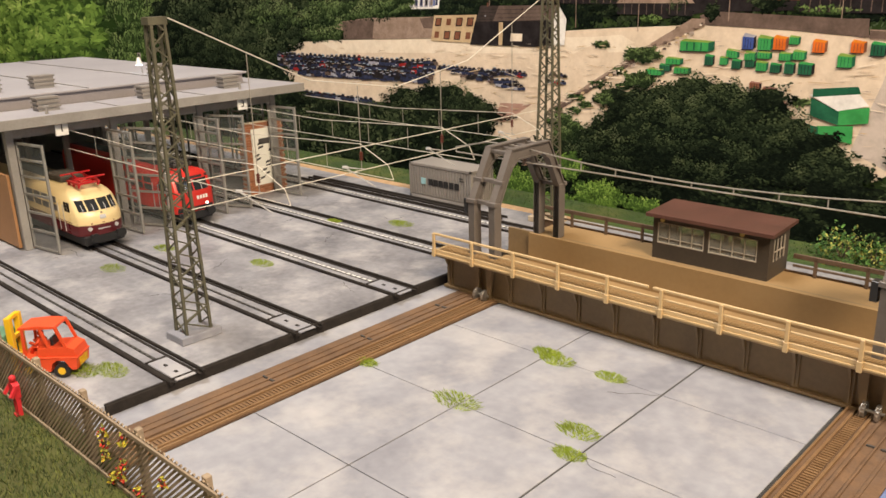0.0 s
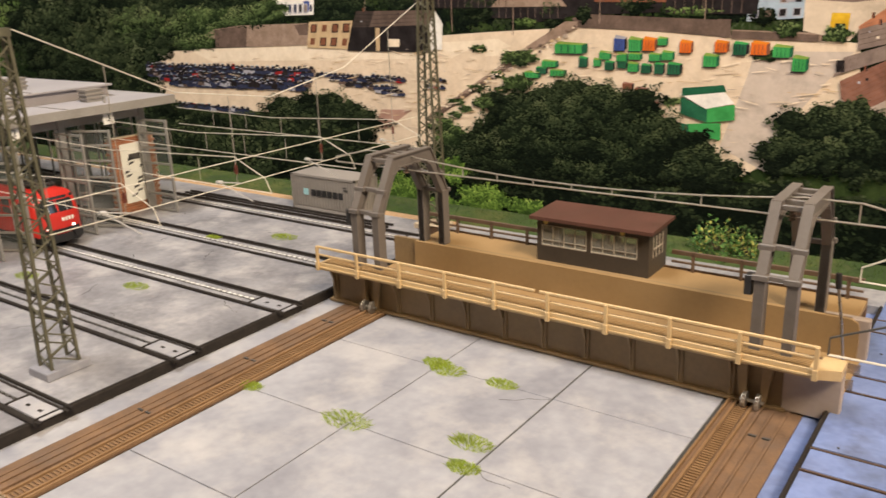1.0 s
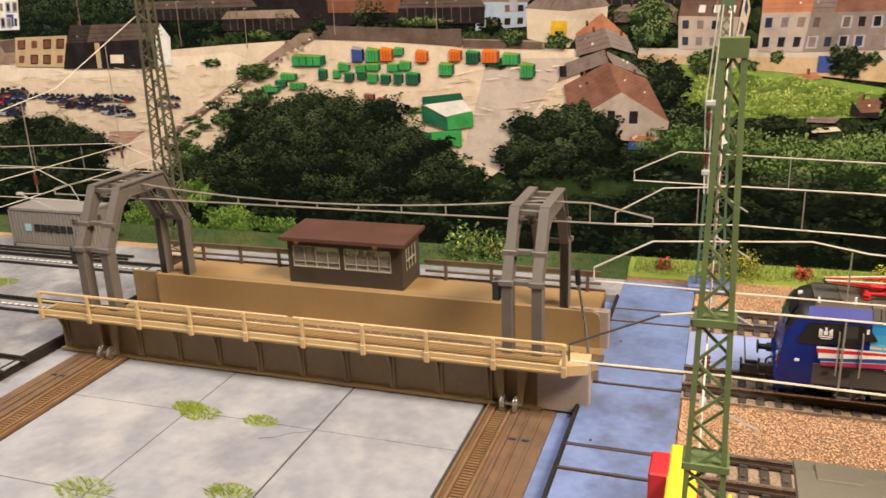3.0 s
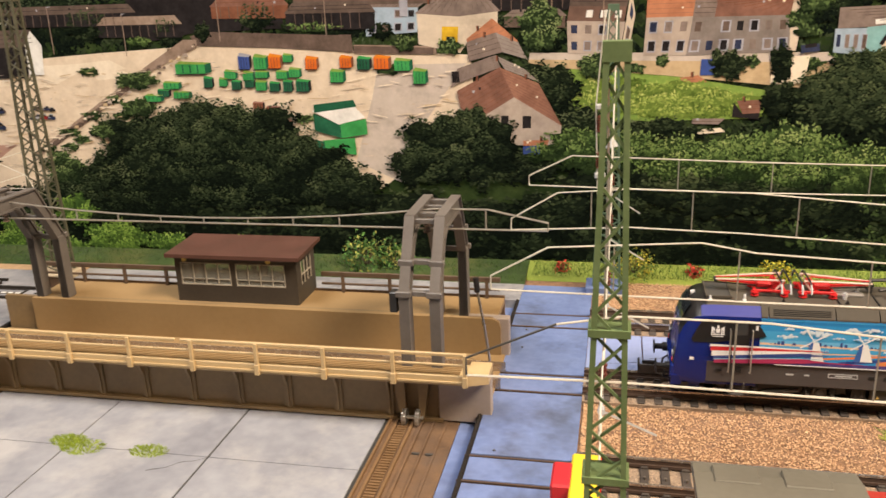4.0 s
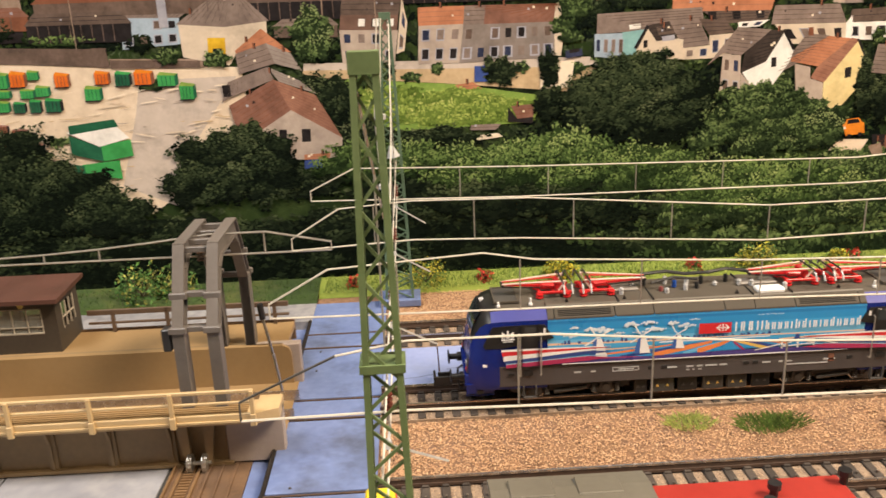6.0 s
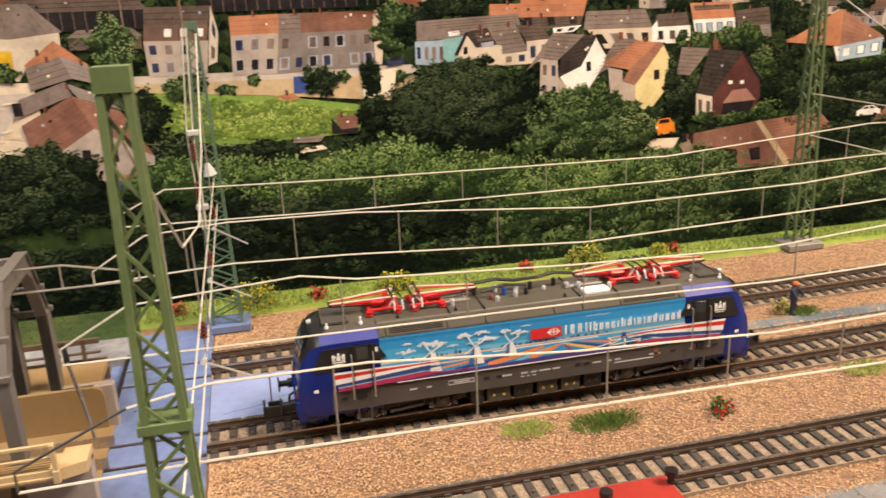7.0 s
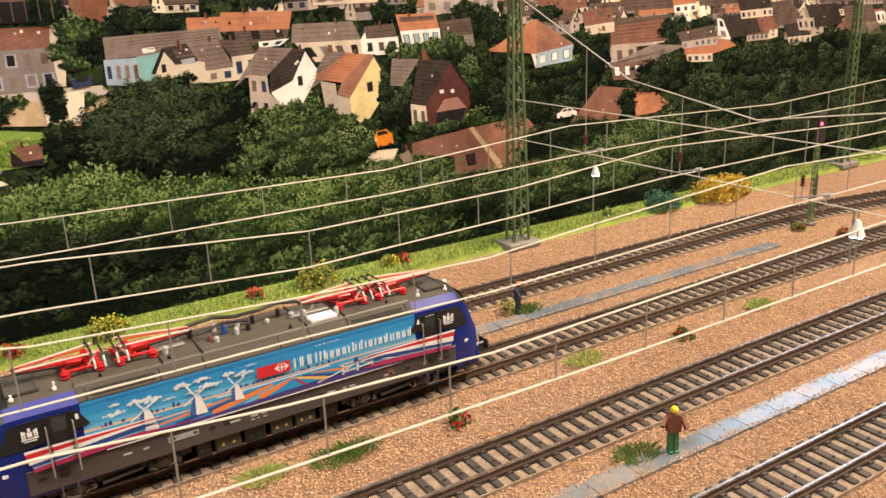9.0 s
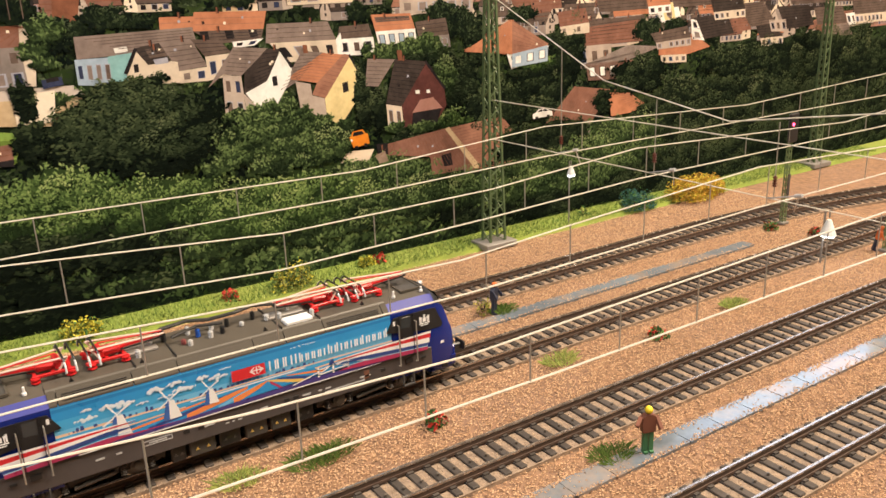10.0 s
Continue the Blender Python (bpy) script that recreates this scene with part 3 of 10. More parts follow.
def skip(x, z, w, h, ink):
    """A printed waste skip: front, darker side, pale rim and ribs."""
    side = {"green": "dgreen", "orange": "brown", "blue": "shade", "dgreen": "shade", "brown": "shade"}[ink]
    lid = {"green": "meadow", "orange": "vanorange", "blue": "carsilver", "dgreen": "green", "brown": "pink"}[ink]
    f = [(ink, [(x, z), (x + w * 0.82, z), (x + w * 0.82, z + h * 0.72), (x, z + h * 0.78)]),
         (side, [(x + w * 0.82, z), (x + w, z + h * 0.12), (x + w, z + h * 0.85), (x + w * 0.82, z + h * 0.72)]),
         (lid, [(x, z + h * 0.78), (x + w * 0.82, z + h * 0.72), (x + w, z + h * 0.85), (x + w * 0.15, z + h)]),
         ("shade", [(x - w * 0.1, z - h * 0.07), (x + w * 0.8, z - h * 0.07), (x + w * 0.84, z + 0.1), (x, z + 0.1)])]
    for k in range(1, 4):
        u = x + w * 0.82 * k / 4
        f.append((side, [(u - w * 0.02, z + h * 0.06), (u + w * 0.02, z + h * 0.06), (u + w * 0.02, z + h * 0.7), (u - w * 0.02, z + h * 0.7)]))
    printed("printed_skip", 8, f)


def car_row(a, b, n):
    """A row of parked cars in the photograph: body, dark glass, bright roof patch."""
    n = int(n * 1.35)
    for k in range(n):
        u = (k + 0.5) / n
        x, z = a[0] + (b[0] - a[0]) * u + rb.uniform(-1, 1), a[1] + (b[1] - a[1]) * u + rb.uniform(-0.8, 0.8)
        w = abs(b[0] - a[0]) / n * 1.45
        h = min(w * 0.62, 9.0)
        ink = rb.choice(["carblue"] * 9 + ["carred", "carsilver", "shade", "shade", "shade", "stonedark"])
        f = [(ink, [(x - w / 2, z - h * 0.35), (x + w * 0.45, z - h * 0.4), (x + w / 2, z), (x + w * 0.4, z + h * 0.18), (x - w * 0.45, z + h * 0.15)]),
             ("shade", [(x - w * 0.32, z + h * 0.1), (x + w * 0.3, z + h * 0.12), (x + w * 0.2, z + h * 0.5), (x - w * 0.2, z + h * 0.5)]),
             (rb.choice(["carsilver", "paleblue", ink, ink]), [(x - w * 0.2, z + h * 0.42), (x + w * 0.2, z + h * 0.44), (x + w * 0.15, z + h * 0.56), (x - w * 0.15, z + h * 0.55)]),
             ("carsilver" if rb.random() < 0.15 else ink, [(x - w * 0.4, z - h * 0.12), (x - w * 0.1, z - h * 0.14), (x - w * 0.1, z - h * 0.02), (x - w * 0.4, z)]),
             ("shade", [(x - w * 0.35, z - h * 0.45), (x - w * 0.2, z - h * 0.45), (x - w * 0.2, z - h * 0.28), (x - w * 0.35, z - h * 0.28)])]
        printed("printed_car", 7, f)


leaf_rng = np.random.default_rng(5)


def foliage(kind, layer, blobs, size=0.82, dens=0.62, shade=0.0):
    """Printed foliage: many small leaf clumps in five greens, lit from above, with a ragged outline."""
    V, F, S = [], [], []
    core = B()
    for j, (cx, cz, rx, rz) in enumerate(blobs):
        ring = []
        for i in range(40):
            t = i * 2 * math.pi / 40
            q = 0.86 * (1 + 0.13 * math.sin(t * 5 + cx) + 0.09 * math.sin(t * 11 + cz)) + rb.uniform(-0.04, 0.04)
            ring.append((min(1395, max(-1595, cx + min(rx, 420) * q * math.cos(t))), max(0.4, cz + max(rz, 3) * q * math.sin(t))))
        vs = [core.verts.new((p[0], -0.12 * layer + 0.02 - 0.001 * j, p[1])) for p in ring]
        f = core.faces.new(vs)
        f.normal_update()
        if f.normal.y > 0:
            f.normal_flip()
    part("printed_foliage_core", core, LEAF_CORE[kind], backdrop)
    for cx, cz, rx, rz in blobs:
        rx, rz = min(rx, 420), max(rz, 3)
        n = int(dens * math.pi * rx * rz * 0.62 / size ** 2)
        n = min(n, 12000)
        ang = leaf_rng.uniform(0, 2 * np.pi, n)
        wob = 1 + 0.13 * np.sin(ang * 5 + cx) + 0.09 * np.sin(ang * 11 + cz) + 0.06 * np.sin(ang * 23)
        rad = np.sqrt(leaf_rng.uniform(0, 1, n)) * wob
        px, pz = cx + rx * rad * np.cos(ang), cz + rz * rad * np.sin(ang)
        # boughs: each leaf belongs to the nearest one; light gathers on its upper side, the gaps below stay dark
        wide = 2.6 if size > 4 else 1.0
        br = (3.4 + min(rz, 24) * 0.16) * (1.7 if size > 1.8 else 1.0)
        nb = max(3, int(math.pi * rx * rz * 0.42 / br ** 2))
        ba, bd = leaf_rng.uniform(0, 2 * np.pi, nb), np.sqrt(leaf_rng.uniform(0, 1, nb)) * 0.98
        bx, bz = cx + rx * bd * np.cos(ba), cz + rz * bd * np.sin(ba)
        bs, bl = br * leaf_rng.uniform(0.65, 1.45, nb), leaf_rng.normal(0, 0.13, nb)
        lit = np.empty(n)
        for q0 in range(0, n, 4000):
            q1 = min(n, q0 + 4000)
            dx, dz = (px[q0:q1, None] - bx[None]) / (bs[None] * 1.35), (pz[q0:q1, None] - bz[None]) / bs[None]
            # nearer boughs hide those behind them: rank by distance and by how low they hang
            k = np.argmin(dx ** 2 + (dz + 0.15) ** 2 + 0.12 * dz, axis=1)
            row = np.arange(q1 - q0)
            ux, uz = dx[row, k], dz[row, k]
            lit[q0:q1] = 0.30 * uz - 0.10 * ux - 0.10 * (ux ** 2 + uz ** 2) + bl[k]
        # whole crowns, several boughs wide, with deep gaps between them
        cr = br * 2.7
        nc = max(2, int(math.pi * rx * rz * 0.5 / cr ** 2))
        ga, gd = leaf_rng.uniform(0, 2 * np.pi, nc), np.sqrt(leaf_rng.uniform(0, 1, nc))
        gx, gz = cx + rx * gd * np.cos(ga), cz + rz * gd * np.sin(ga)
        ex, ez = (px[:, None] - gx[None]) / (cr * 1.4), (pz[:, None] - gz[None]) / cr
        k = np.argmin(ex ** 2 + (ez + 0.1) ** 2, axis=1)
        row = np.arange(n)
        ex, ez = ex[row, k], ez[row, k]
        lit += 0.15 * np.clip(ez, -1.2, 1.0) - 0.07 * (ex ** 2 + ez ** 2) + 0.035
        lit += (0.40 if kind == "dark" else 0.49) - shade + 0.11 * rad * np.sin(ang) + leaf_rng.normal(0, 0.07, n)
        tone = np.clip((lit * 5).astype(int), 0, 4)
        s = size * leaf_rng.uniform(0.6, 1.7, n) * (1.45 - 0.16 * tone)
        rot = leaf_rng.uniform(0, np.pi, n) if kind != "dark" else leaf_rng.normal(0.0, 0.55, n)
        yy = -0.12 * layer - 0.012 * tone - leaf_rng.uniform(0, 0.01, n)
        base = len(V) and sum(len(v) for v in V)
        c, d = np.cos(rot) * s, np.sin(rot) * s
        asp = leaf_rng.uniform(0.28, 0.62, n)
        quad = np.stack([np.stack([px + c * wide, yy, pz + d], 1), np.stack([px - d * asp * wide, yy, pz + c * asp], 1), np.stack([px - c * wide, yy, pz - d], 1), np.stack([px + d * asp * wide, yy, pz - c * asp], 1)], 1)
        keep = (pz > 0.5) & (px > -1590) & (px < 1390)
        quad, tone = quad[keep], tone[keep]
        V.append(quad.reshape(-1, 3))
        S.append(tone)
    v = np.concatenate(V) * MM
    s = np.concatenate(S)
    me = bpy.data.meshes.new("printed_foliage")
    me.from_pydata(v.tolist(), [], np.arange(len(v)).reshape(-1, 4)[:, ::-1].tolist())
    for m in LEAF_M[kind]:
        me.materials.append(m)
    me.polygons.foreach_set("material_index", s.astype(np.int32))
    ob = new("printed_foliage", me)
    ob.parent = backdrop
    ob["kind"] = "stuff"
    return ob


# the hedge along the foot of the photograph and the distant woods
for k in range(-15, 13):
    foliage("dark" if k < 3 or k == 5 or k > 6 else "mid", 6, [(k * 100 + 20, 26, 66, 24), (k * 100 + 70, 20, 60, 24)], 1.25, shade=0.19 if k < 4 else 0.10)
for k in range(-8, 7):
    foliage("farwood", 0, [(k * 160, 130, 110, 26), (k * 160 + 80, 108, 100, 22), (k * 160 + 30, 88, 100, 20)], 1.7)
    foliage("farwood", 0, [(k * 160, 168, 110, 22), (k * 160 + 60, 185, 100, 22)], 1.5)
printed("sand_lot", 2, [("sand", [(-611.2, 115.1), (-533.2, 122.4), (-365.7, 128.6), (-183.2, 139.9), (-108.6, 143.5), (71.0, 134.5)]), ("sand", [(-611.2, 115.1), (71.0, 134.5), (74.0, 94.4), (10.1, 50.1), (-243.9, 37.7), (-301.4, 49.4)]), ("sand", [(-611.2, 115.1), (-301.4, 49.4), (-396.0, 67.3), (-573.0, 64.6), (-619.1, 88.2)]), ("asphalt", [(12.2, 129.1), (68.1, 129.5), (40.5, 93.0), (24.8, 53.9), (-5.8, 68.0), (7.6, 109.7)]), ("palesand", [(-203.9, 132.9), (-173.7, 135.4), (-161.9, 129.8), (-184.1, 125.6)]), ("palesand", [(-189.0, 127.2), (-164.4, 128.2), (-155.0, 124.3), (-184.3, 122.3)]), ("redpave", [(-289.1, 76.9), (-255.9, 78.4), (-285.0, 60.8), (-296.9, 61.5)]), ("palesand", [(-533.2, 122.4), (-365.9, 127.7), (-183.6, 133.8), (-215.2, 120.3), (-496.4, 111.5)])])
printed("printed_building", 3, [("white", [(-407.9, 189.3), (-353.1, 187.4), (-358.4, 154.0), (-408.0, 153.1)]), ("blue", [(-368.7, 165.5), (-361.7, 165.3), (-363.2, 156.3), (-370.2, 156.4)])])
printed("printed_building", 3, [("white", [(-589.2, 190.4), (-544.1, 189.0), (-551.4, 161.8), (-584.0, 164.4)])])
printed("ruin_wall", 4, [("stonewall", [(-506.3, 135.5), (-489.4, 142.0), (-451.6, 145.3), (-361.4, 147.1), (-365.7, 128.6), (-441.2, 125.7)]), ("stonedark", [(-489.6, 141.0), (-455.4, 144.4), (-443.5, 142.8), (-447.0, 125.7), (-489.5, 124.8)]), ("stonedark", [(-382.5, 145.4), (-361.4, 147.1), (-364.4, 137.0), (-377.4, 137.0)])])
printed("printed_barn", 6, [("tan", [(-363.9, 148.1), (-314.1, 149.0), (-319.7, 125.7), (-368.7, 126.3)], 2, 4, "brown"), ("brownroof", [(-292.0, 156.2), (-229.0, 156.6), (-227.3, 145.4), (-297.1, 143.2)]), ("darkroof", [(-309.5, 156.5), (-290.2, 156.2), (-297.2, 142.3), (-316.2, 142.4)]), ("shade", [(-316.1, 143.3), (-234.2, 145.4), (-236.7, 124.3), (-322.3, 124.3)]), ("white", [(-235.2, 146.3), (-229.6, 155.8), (-222.5, 146.2), (-224.2, 126.5), (-235.9, 126.4)]), ("tan", [(-290.1, 143.2), (-285.5, 143.1), (-286.5, 124.7), (-290.6, 124.6)]), ("palesand", [(-277.3, 134.4), (-265.4, 134.4), (-266.0, 128.3), (-278.0, 128.3)])])
printed("dividing_wall", 5, [("stonewall", [(-118.2, 147.4), (-108.6, 147.3), (-108.7, 142.4), (-143.0, 128.0), (-147.6, 130.7)]), ("stonewall", [(-143.0, 128.0), (-229.4, 76.4), (-241.1, 68.7), (-241.8, 73.1), (-147.6, 130.7)]), ("stonedark", [(-145.3, 129.9), (-143.0, 127.2), (-229.6, 74.6), (-231.6, 77.2)])])
printed("far_wall", 4, [("stonedark", [(-112.9, 149.3), (-103.2, 152.2), (-4.1, 147.5), (-2.9, 137.1), (-50.3, 140.7), (-108.6, 143.2)]), ("stonewall", [(-2.8, 141.9), (49.8, 140.1), (50.1, 135.1), (-2.5, 136.0)])])
printed("printed_factory", 3, [("shade", [(-158.9, 188.3), (-46.9, 183.7), (-48.4, 152.9), (-108.5, 151.5), (-149.3, 145.7)]), ("stonewall", [(-66.5, 184.5), (-46.9, 183.7), (-46.7, 169.8), (-66.4, 166.8)])])
printed("printed_building", 4, [("paleblue", [(6.6, 164.3), (39.4, 163.3), (38.5, 148.6), (5.8, 146.8)], 2, 4, "shade"), ("greyroof", [(6.6, 164.0), (12.5, 175.5), (56.6, 174.0), (39.4, 163.0)])])
printed("printed_tank", 5, [("cream", [(38.5, 159.4), (88.1, 159.5), (87.8, 151.2), (70.5, 143.8), (64.9, 135.6), (39.0, 141.3)]), ("greyroof", [(37.1, 159.5), (60.0, 174.5), (75.2, 174.0), (89.8, 159.5), (64.2, 157.0)]), ("yellow", [(54.0, 151.5), (63.9, 151.2), (63.3, 137.3), (53.2, 138.9)]), ("shade", [(56.4, 145.5), (61.6, 145.3), (61.4, 142.0), (56.2, 142.8)])])
printed("low_wall", 5, [("stonedark", [(-12.0, 148.3), (-3.7, 148.1), (-4.7, 136.9), (-12.9, 138.2)]), ("stonedark", [(-2.5, 141.3), (48.4, 139.0), (48.1, 135.0), (-2.9, 136.9)])])
printed("printed_shed", 6, [("orangeroof", [(68.8, 143.8), (84.6, 155.5), (100.4, 141.7), (69.3, 141.2)])])
printed("printed_shed", 7, [("greyroof", [(68.7, 141.9), (86.7, 147.3), (90.7, 135.7), (69.9, 130.5)]), ("greyroof2", [(86.7, 147.3), (100.1, 141.1), (105.9, 131.0), (90.7, 135.7)])])
printed("printed_shed", 8, [("greyroof", [(57.9, 114.5), (62.7, 126.3), (86.2, 134.1), (89.4, 126.8), (62.2, 117.2)]), ("greyroof2", [(86.2, 134.1), (104.1, 125.4), (113.1, 117.6), (92.1, 125.4)]), ("shade", [(59.1, 124.7), (63.7, 124.6), (64.0, 117.8), (59.5, 117.9)])])
printed("printed_house", 9, [("redroof", [(62.0, 112.7), (88.7, 126.8), (97.5, 108.7), (75.3, 95.3), (64.0, 102.4)]), ("redroof2", [(88.7, 126.8), (112.4, 116.9), (126.4, 91.2), (97.5, 108.7)]), ("beige", [(75.3, 95.3), (97.5, 108.7), (126.4, 91.2), (124.9, 78.3), (74.7, 80.1)]), ("shade", [(89.5, 97.5), (94.0, 97.4), (93.8, 91.2), (89.3, 91.3)]), ("shade", [(102.7, 97.3), (107.9, 97.3), (107.7, 89.7), (102.5, 89.7)]), ("orangeroof", [(103.0, 82.0), (118.7, 82.6), (118.0, 79.4), (102.9, 78.9)]), ("blue", [(102.9, 78.5), (118.0, 79.1), (117.9, 73.5), (102.8, 73.6)])])
printed("printed_house", 5, [("brownroof", [(131.4, 169.9), (165.4, 169.6), (162.9, 159.1), (130.3, 161.0)]), ("brick", [(130.3, 161.0), (163.0, 160.0), (161.9, 151.6), (128.9, 152.8)], 1, 4, "white"), ("beige", [(128.9, 152.8), (162.5, 151.5), (159.6, 133.1), (129.7, 134.0)], 2, 4, "shade"), ("cream", [(165.4, 169.6), (168.0, 155.4), (165.6, 139.9), (160.9, 138.2)])])
printed("printed_terrace", 5, [("orangeroof", [(174.4, 163.5), (200.9, 163.6), (200.0, 153.0), (174.2, 152.8)]), ("beige", [(174.3, 153.4), (200.1, 153.5), (197.1, 131.7), (173.2, 132.0)], 2, 3, "shade"), ("redroof", [(200.9, 163.6), (253.4, 162.9), (256.4, 162.2), (252.2, 152.2), (199.9, 152.4)]), ("greyroof", [(200.9, 163.3), (213.2, 163.2), (211.8, 152.8), (200.0, 152.7)]), ("greywall", [(200.0, 153.0), (252.3, 152.8), (253.3, 132.6), (197.1, 131.7)], 2, 7, "shade"), ("cream", [(253.4, 162.9), (255.9, 163.7), (258.5, 147.0), (256.3, 131.8), (253.2, 131.4), (252.3, 152.8)])])
printed("road_strip", 4, [("asphalt", [(107.2, 134.9), (278.7, 132.1), (278.2, 126.4), (106.5, 131.0)]), ("tan", [(106.5, 131.0), (278.2, 126.4), (264.0, 112.3), (185.7, 120.6), (105.8, 127.4)]), ("orangeroof", [(194.2, 119.0), (204.7, 120.5), (210.1, 116.4), (196.8, 116.3)])])
printed("printed_skip", 6, [("blue", [(205.9, 129.5), (215.6, 129.3), (214.5, 120.3), (205.6, 120.4)])])
printed("printed_meadow", 3, [("meadow", [(131.5, 126.1), (188.6, 120.6), (247.8, 110.5), (239.9, 95.3), (199.7, 94.3), (164.4, 92.5)]), ("meadow", [(131.5, 126.1), (164.4, 92.5), (126.3, 96.7), (123.3, 110.0)])])
printed("printed_shed", 6, [("redroof", [(227.0, 105.5), (240.4, 106.1), (240.2, 98.5), (230.7, 97.8)]), ("shade", [(225.3, 104.7), (230.7, 97.8), (240.2, 98.5), (239.8, 94.7), (224.9, 96.2)]), ("palesand", [(195.9, 87.8), (218.9, 89.8), (221.7, 87.5), (201.6, 85.3)]), ("greyroof", [(202.9, 95.3), (221.1, 95.3), (217.6, 91.8), (202.5, 92.2)])])
printed("printed_house", 10, [("redroof", [(447.5, 72.1), (455.8, 77.9), (501.7, 82.6), (525.8, 50.6), (489.7, 50.0), (488.3, 64.8)]), ("redroof2", [(503.5, 82.4), (548.7, 85.6), (579.8, 52.8), (527.7, 50.4)]), ("tan", [(500.9, 82.3), (504.4, 83.1), (529.9, 52.6), (525.3, 50.7)]), ("shade", [(447.8, 78.7), (456.2, 78.6), (456.3, 71.2), (448.8, 71.2)]), ("shade", [(497.1, 64.7), (505.1, 65.4), (506.4, 56.7), (499.2, 56.7)]), ("stonewall", [(446.3, 71.5), (453.8, 73.7), (456.0, 66.7), (449.6, 65.9)])])
printed("printed_house", 5, [("orangeroof", [(518.4, 132.8), (560.0, 146.8), (592.7, 130.9), (553.2, 127.3)]), ("white", [(554.6, 127.6), (592.7, 130.6), (593.8, 119.5), (558.5, 117.3)], 1, 3, "paleblue")])
printed("printed_house", 9, [("redroof", [(586.3, 72.7), (617.2, 99.6), (653.7, 94.1), (635.0, 71.1)]), ("orangeroof", [(651.4, 91.7), (674.5, 89.5), (691.3, 79.8), (684.0, 73.9), (655.7, 73.1)]), ("greywall", [(609.2, 74.5), (635.0, 72.0), (633.5, 60.9), (609.4, 63.9)])])
printed("printed_house", 5, [("greyroof2", [(618.7, 112.2), (671.6, 125.8), (707.9, 122.5), (673.3, 114.6), (625.3, 115.0)]), ("brick", [(628.7, 115.1), (661.3, 114.7), (661.8, 101.0), (631.3, 102.5)], 1, 3, "white"), ("redroof", [(660.1, 113.1), (681.3, 114.9), (677.6, 101.8), (661.8, 101.0)])])
printed("printed_house", 4, [("brownroof", [(633.6, 145.3), (688.8, 147.4), (696.2, 127.6), (630.7, 127.7)])])
printed("printed_house", 4, [("orangeroof", [(705.5, 129.5), (745.0, 129.8), (767.4, 118.4), (740.2, 114.0), (706.4, 115.6)]), ("cream", [(708.4, 115.4), (738.8, 114.1), (739.3, 107.8), (710.1, 109.2)])])
printed("printed_house", 4, [("darkroof", [(743.9, 142.2), (789.0, 144.5), (801.2, 127.3), (757.1, 124.6)]), ("white", [(742.0, 141.4), (748.8, 140.2), (760.0, 123.5), (744.7, 125.3)])])
printed("printed_house", 4, [("brownroof", [(795.6, 150.5), (832.8, 151.8), (852.6, 133.0), (811.2, 130.5)]), ("redroof", [(789.6, 139.0), (810.1, 139.8), (820.4, 129.0), (796.7, 127.6)])])
printed("printed_house", 4, [("darkroof", [(853.1, 146.3), (898.1, 146.3), (909.7, 128.0), (868.0, 126.3)]), ("beige", [(842.8, 135.4), (866.7, 135.1), (870.0, 124.3), (847.3, 125.6)])])
printed("printed_house", 4, [("brownroof", [(907.1, 143.0), (951.2, 143.1), (961.7, 127.2), (914.9, 127.7)]), ("white", [(958.2, 135.6), (999.5, 136.8), (1007.0, 124.8), (964.0, 125.0)])])
printed("printed_house", 4, [("redroof", [(557.2, 167.0), (602.7, 167.0), (604.9, 156.1), (562.9, 154.9)]), ("white", [(701.1, 149.4), (726.6, 151.7), (730.7, 141.1), (708.0, 140.6)])])
printed("printed_house", 4, [("brownroof", [(635.2, 168.2), (699.8, 170.3), (707.3, 151.7), (641.3, 151.3)])])
printed("printed_house", 4, [("brownroof", [(712.4, 170.0), (793.7, 167.7), (802.7, 152.1), (720.1, 151.1)]), ("lemon", [(707.1, 154.2), (719.8, 155.4), (724.0, 142.3), (711.7, 142.1)])])
printed("printed_house", 4, [("orangeroof", [(800.7, 169.2), (1012.4, 166.7), (1024.5, 148.5), (809.9, 153.6)])])
printed("printed_van", 11, [("vanorange", [(428.9, 85.7), (442.0, 86.6), (442.9, 80.0), (431.4, 78.5)]), ("vanorange", [(431.0, 88.8), (438.3, 89.5), (441.2, 86.4), (429.8, 85.2)]), ("shade", [(431.8, 88.3), (437.9, 88.8), (439.5, 86.5), (431.4, 85.8)]), ("shade", [(432.2, 79.5), (434.6, 79.7), (434.7, 77.4), (432.6, 77.3)]), ("shade", [(438.7, 80.4), (441.2, 80.5), (441.2, 78.3), (439.2, 78.1)]), ("white", [(429.4, 84.2), (430.6, 84.4), (431.0, 82.9), (429.8, 82.7)])])
printed("printed_car", 11, [("white", [(577.0, 83.6), (580.0, 84.4), (583.0, 86.6), (590.0, 86.8), (593.0, 84.6), (595.6, 83.6), (595.8, 80.6), (577.4, 80.2)]), ("shade", [(581.2, 84.4), (583.6, 86.0), (586.2, 86.1), (586.2, 84.5)]), ("shade", [(587.0, 84.5), (587.0, 86.1), (589.4, 86.1), (591.6, 84.6)]), ("shade", [(579.4, 81.4), (582.4, 81.4), (582.0, 79.2), (579.8, 79.2)]), ("shade", [(590.2, 81.6), (593.2, 81.6), (592.8, 79.4), (590.6, 79.4)])])
printed("printed_path", 6, [("sand", [(420.8, 77.0), (446.2, 75.9), (441.3, 67.5), (420.7, 61.5)])])
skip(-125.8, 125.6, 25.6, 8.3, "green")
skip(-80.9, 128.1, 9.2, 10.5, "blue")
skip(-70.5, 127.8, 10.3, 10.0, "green")
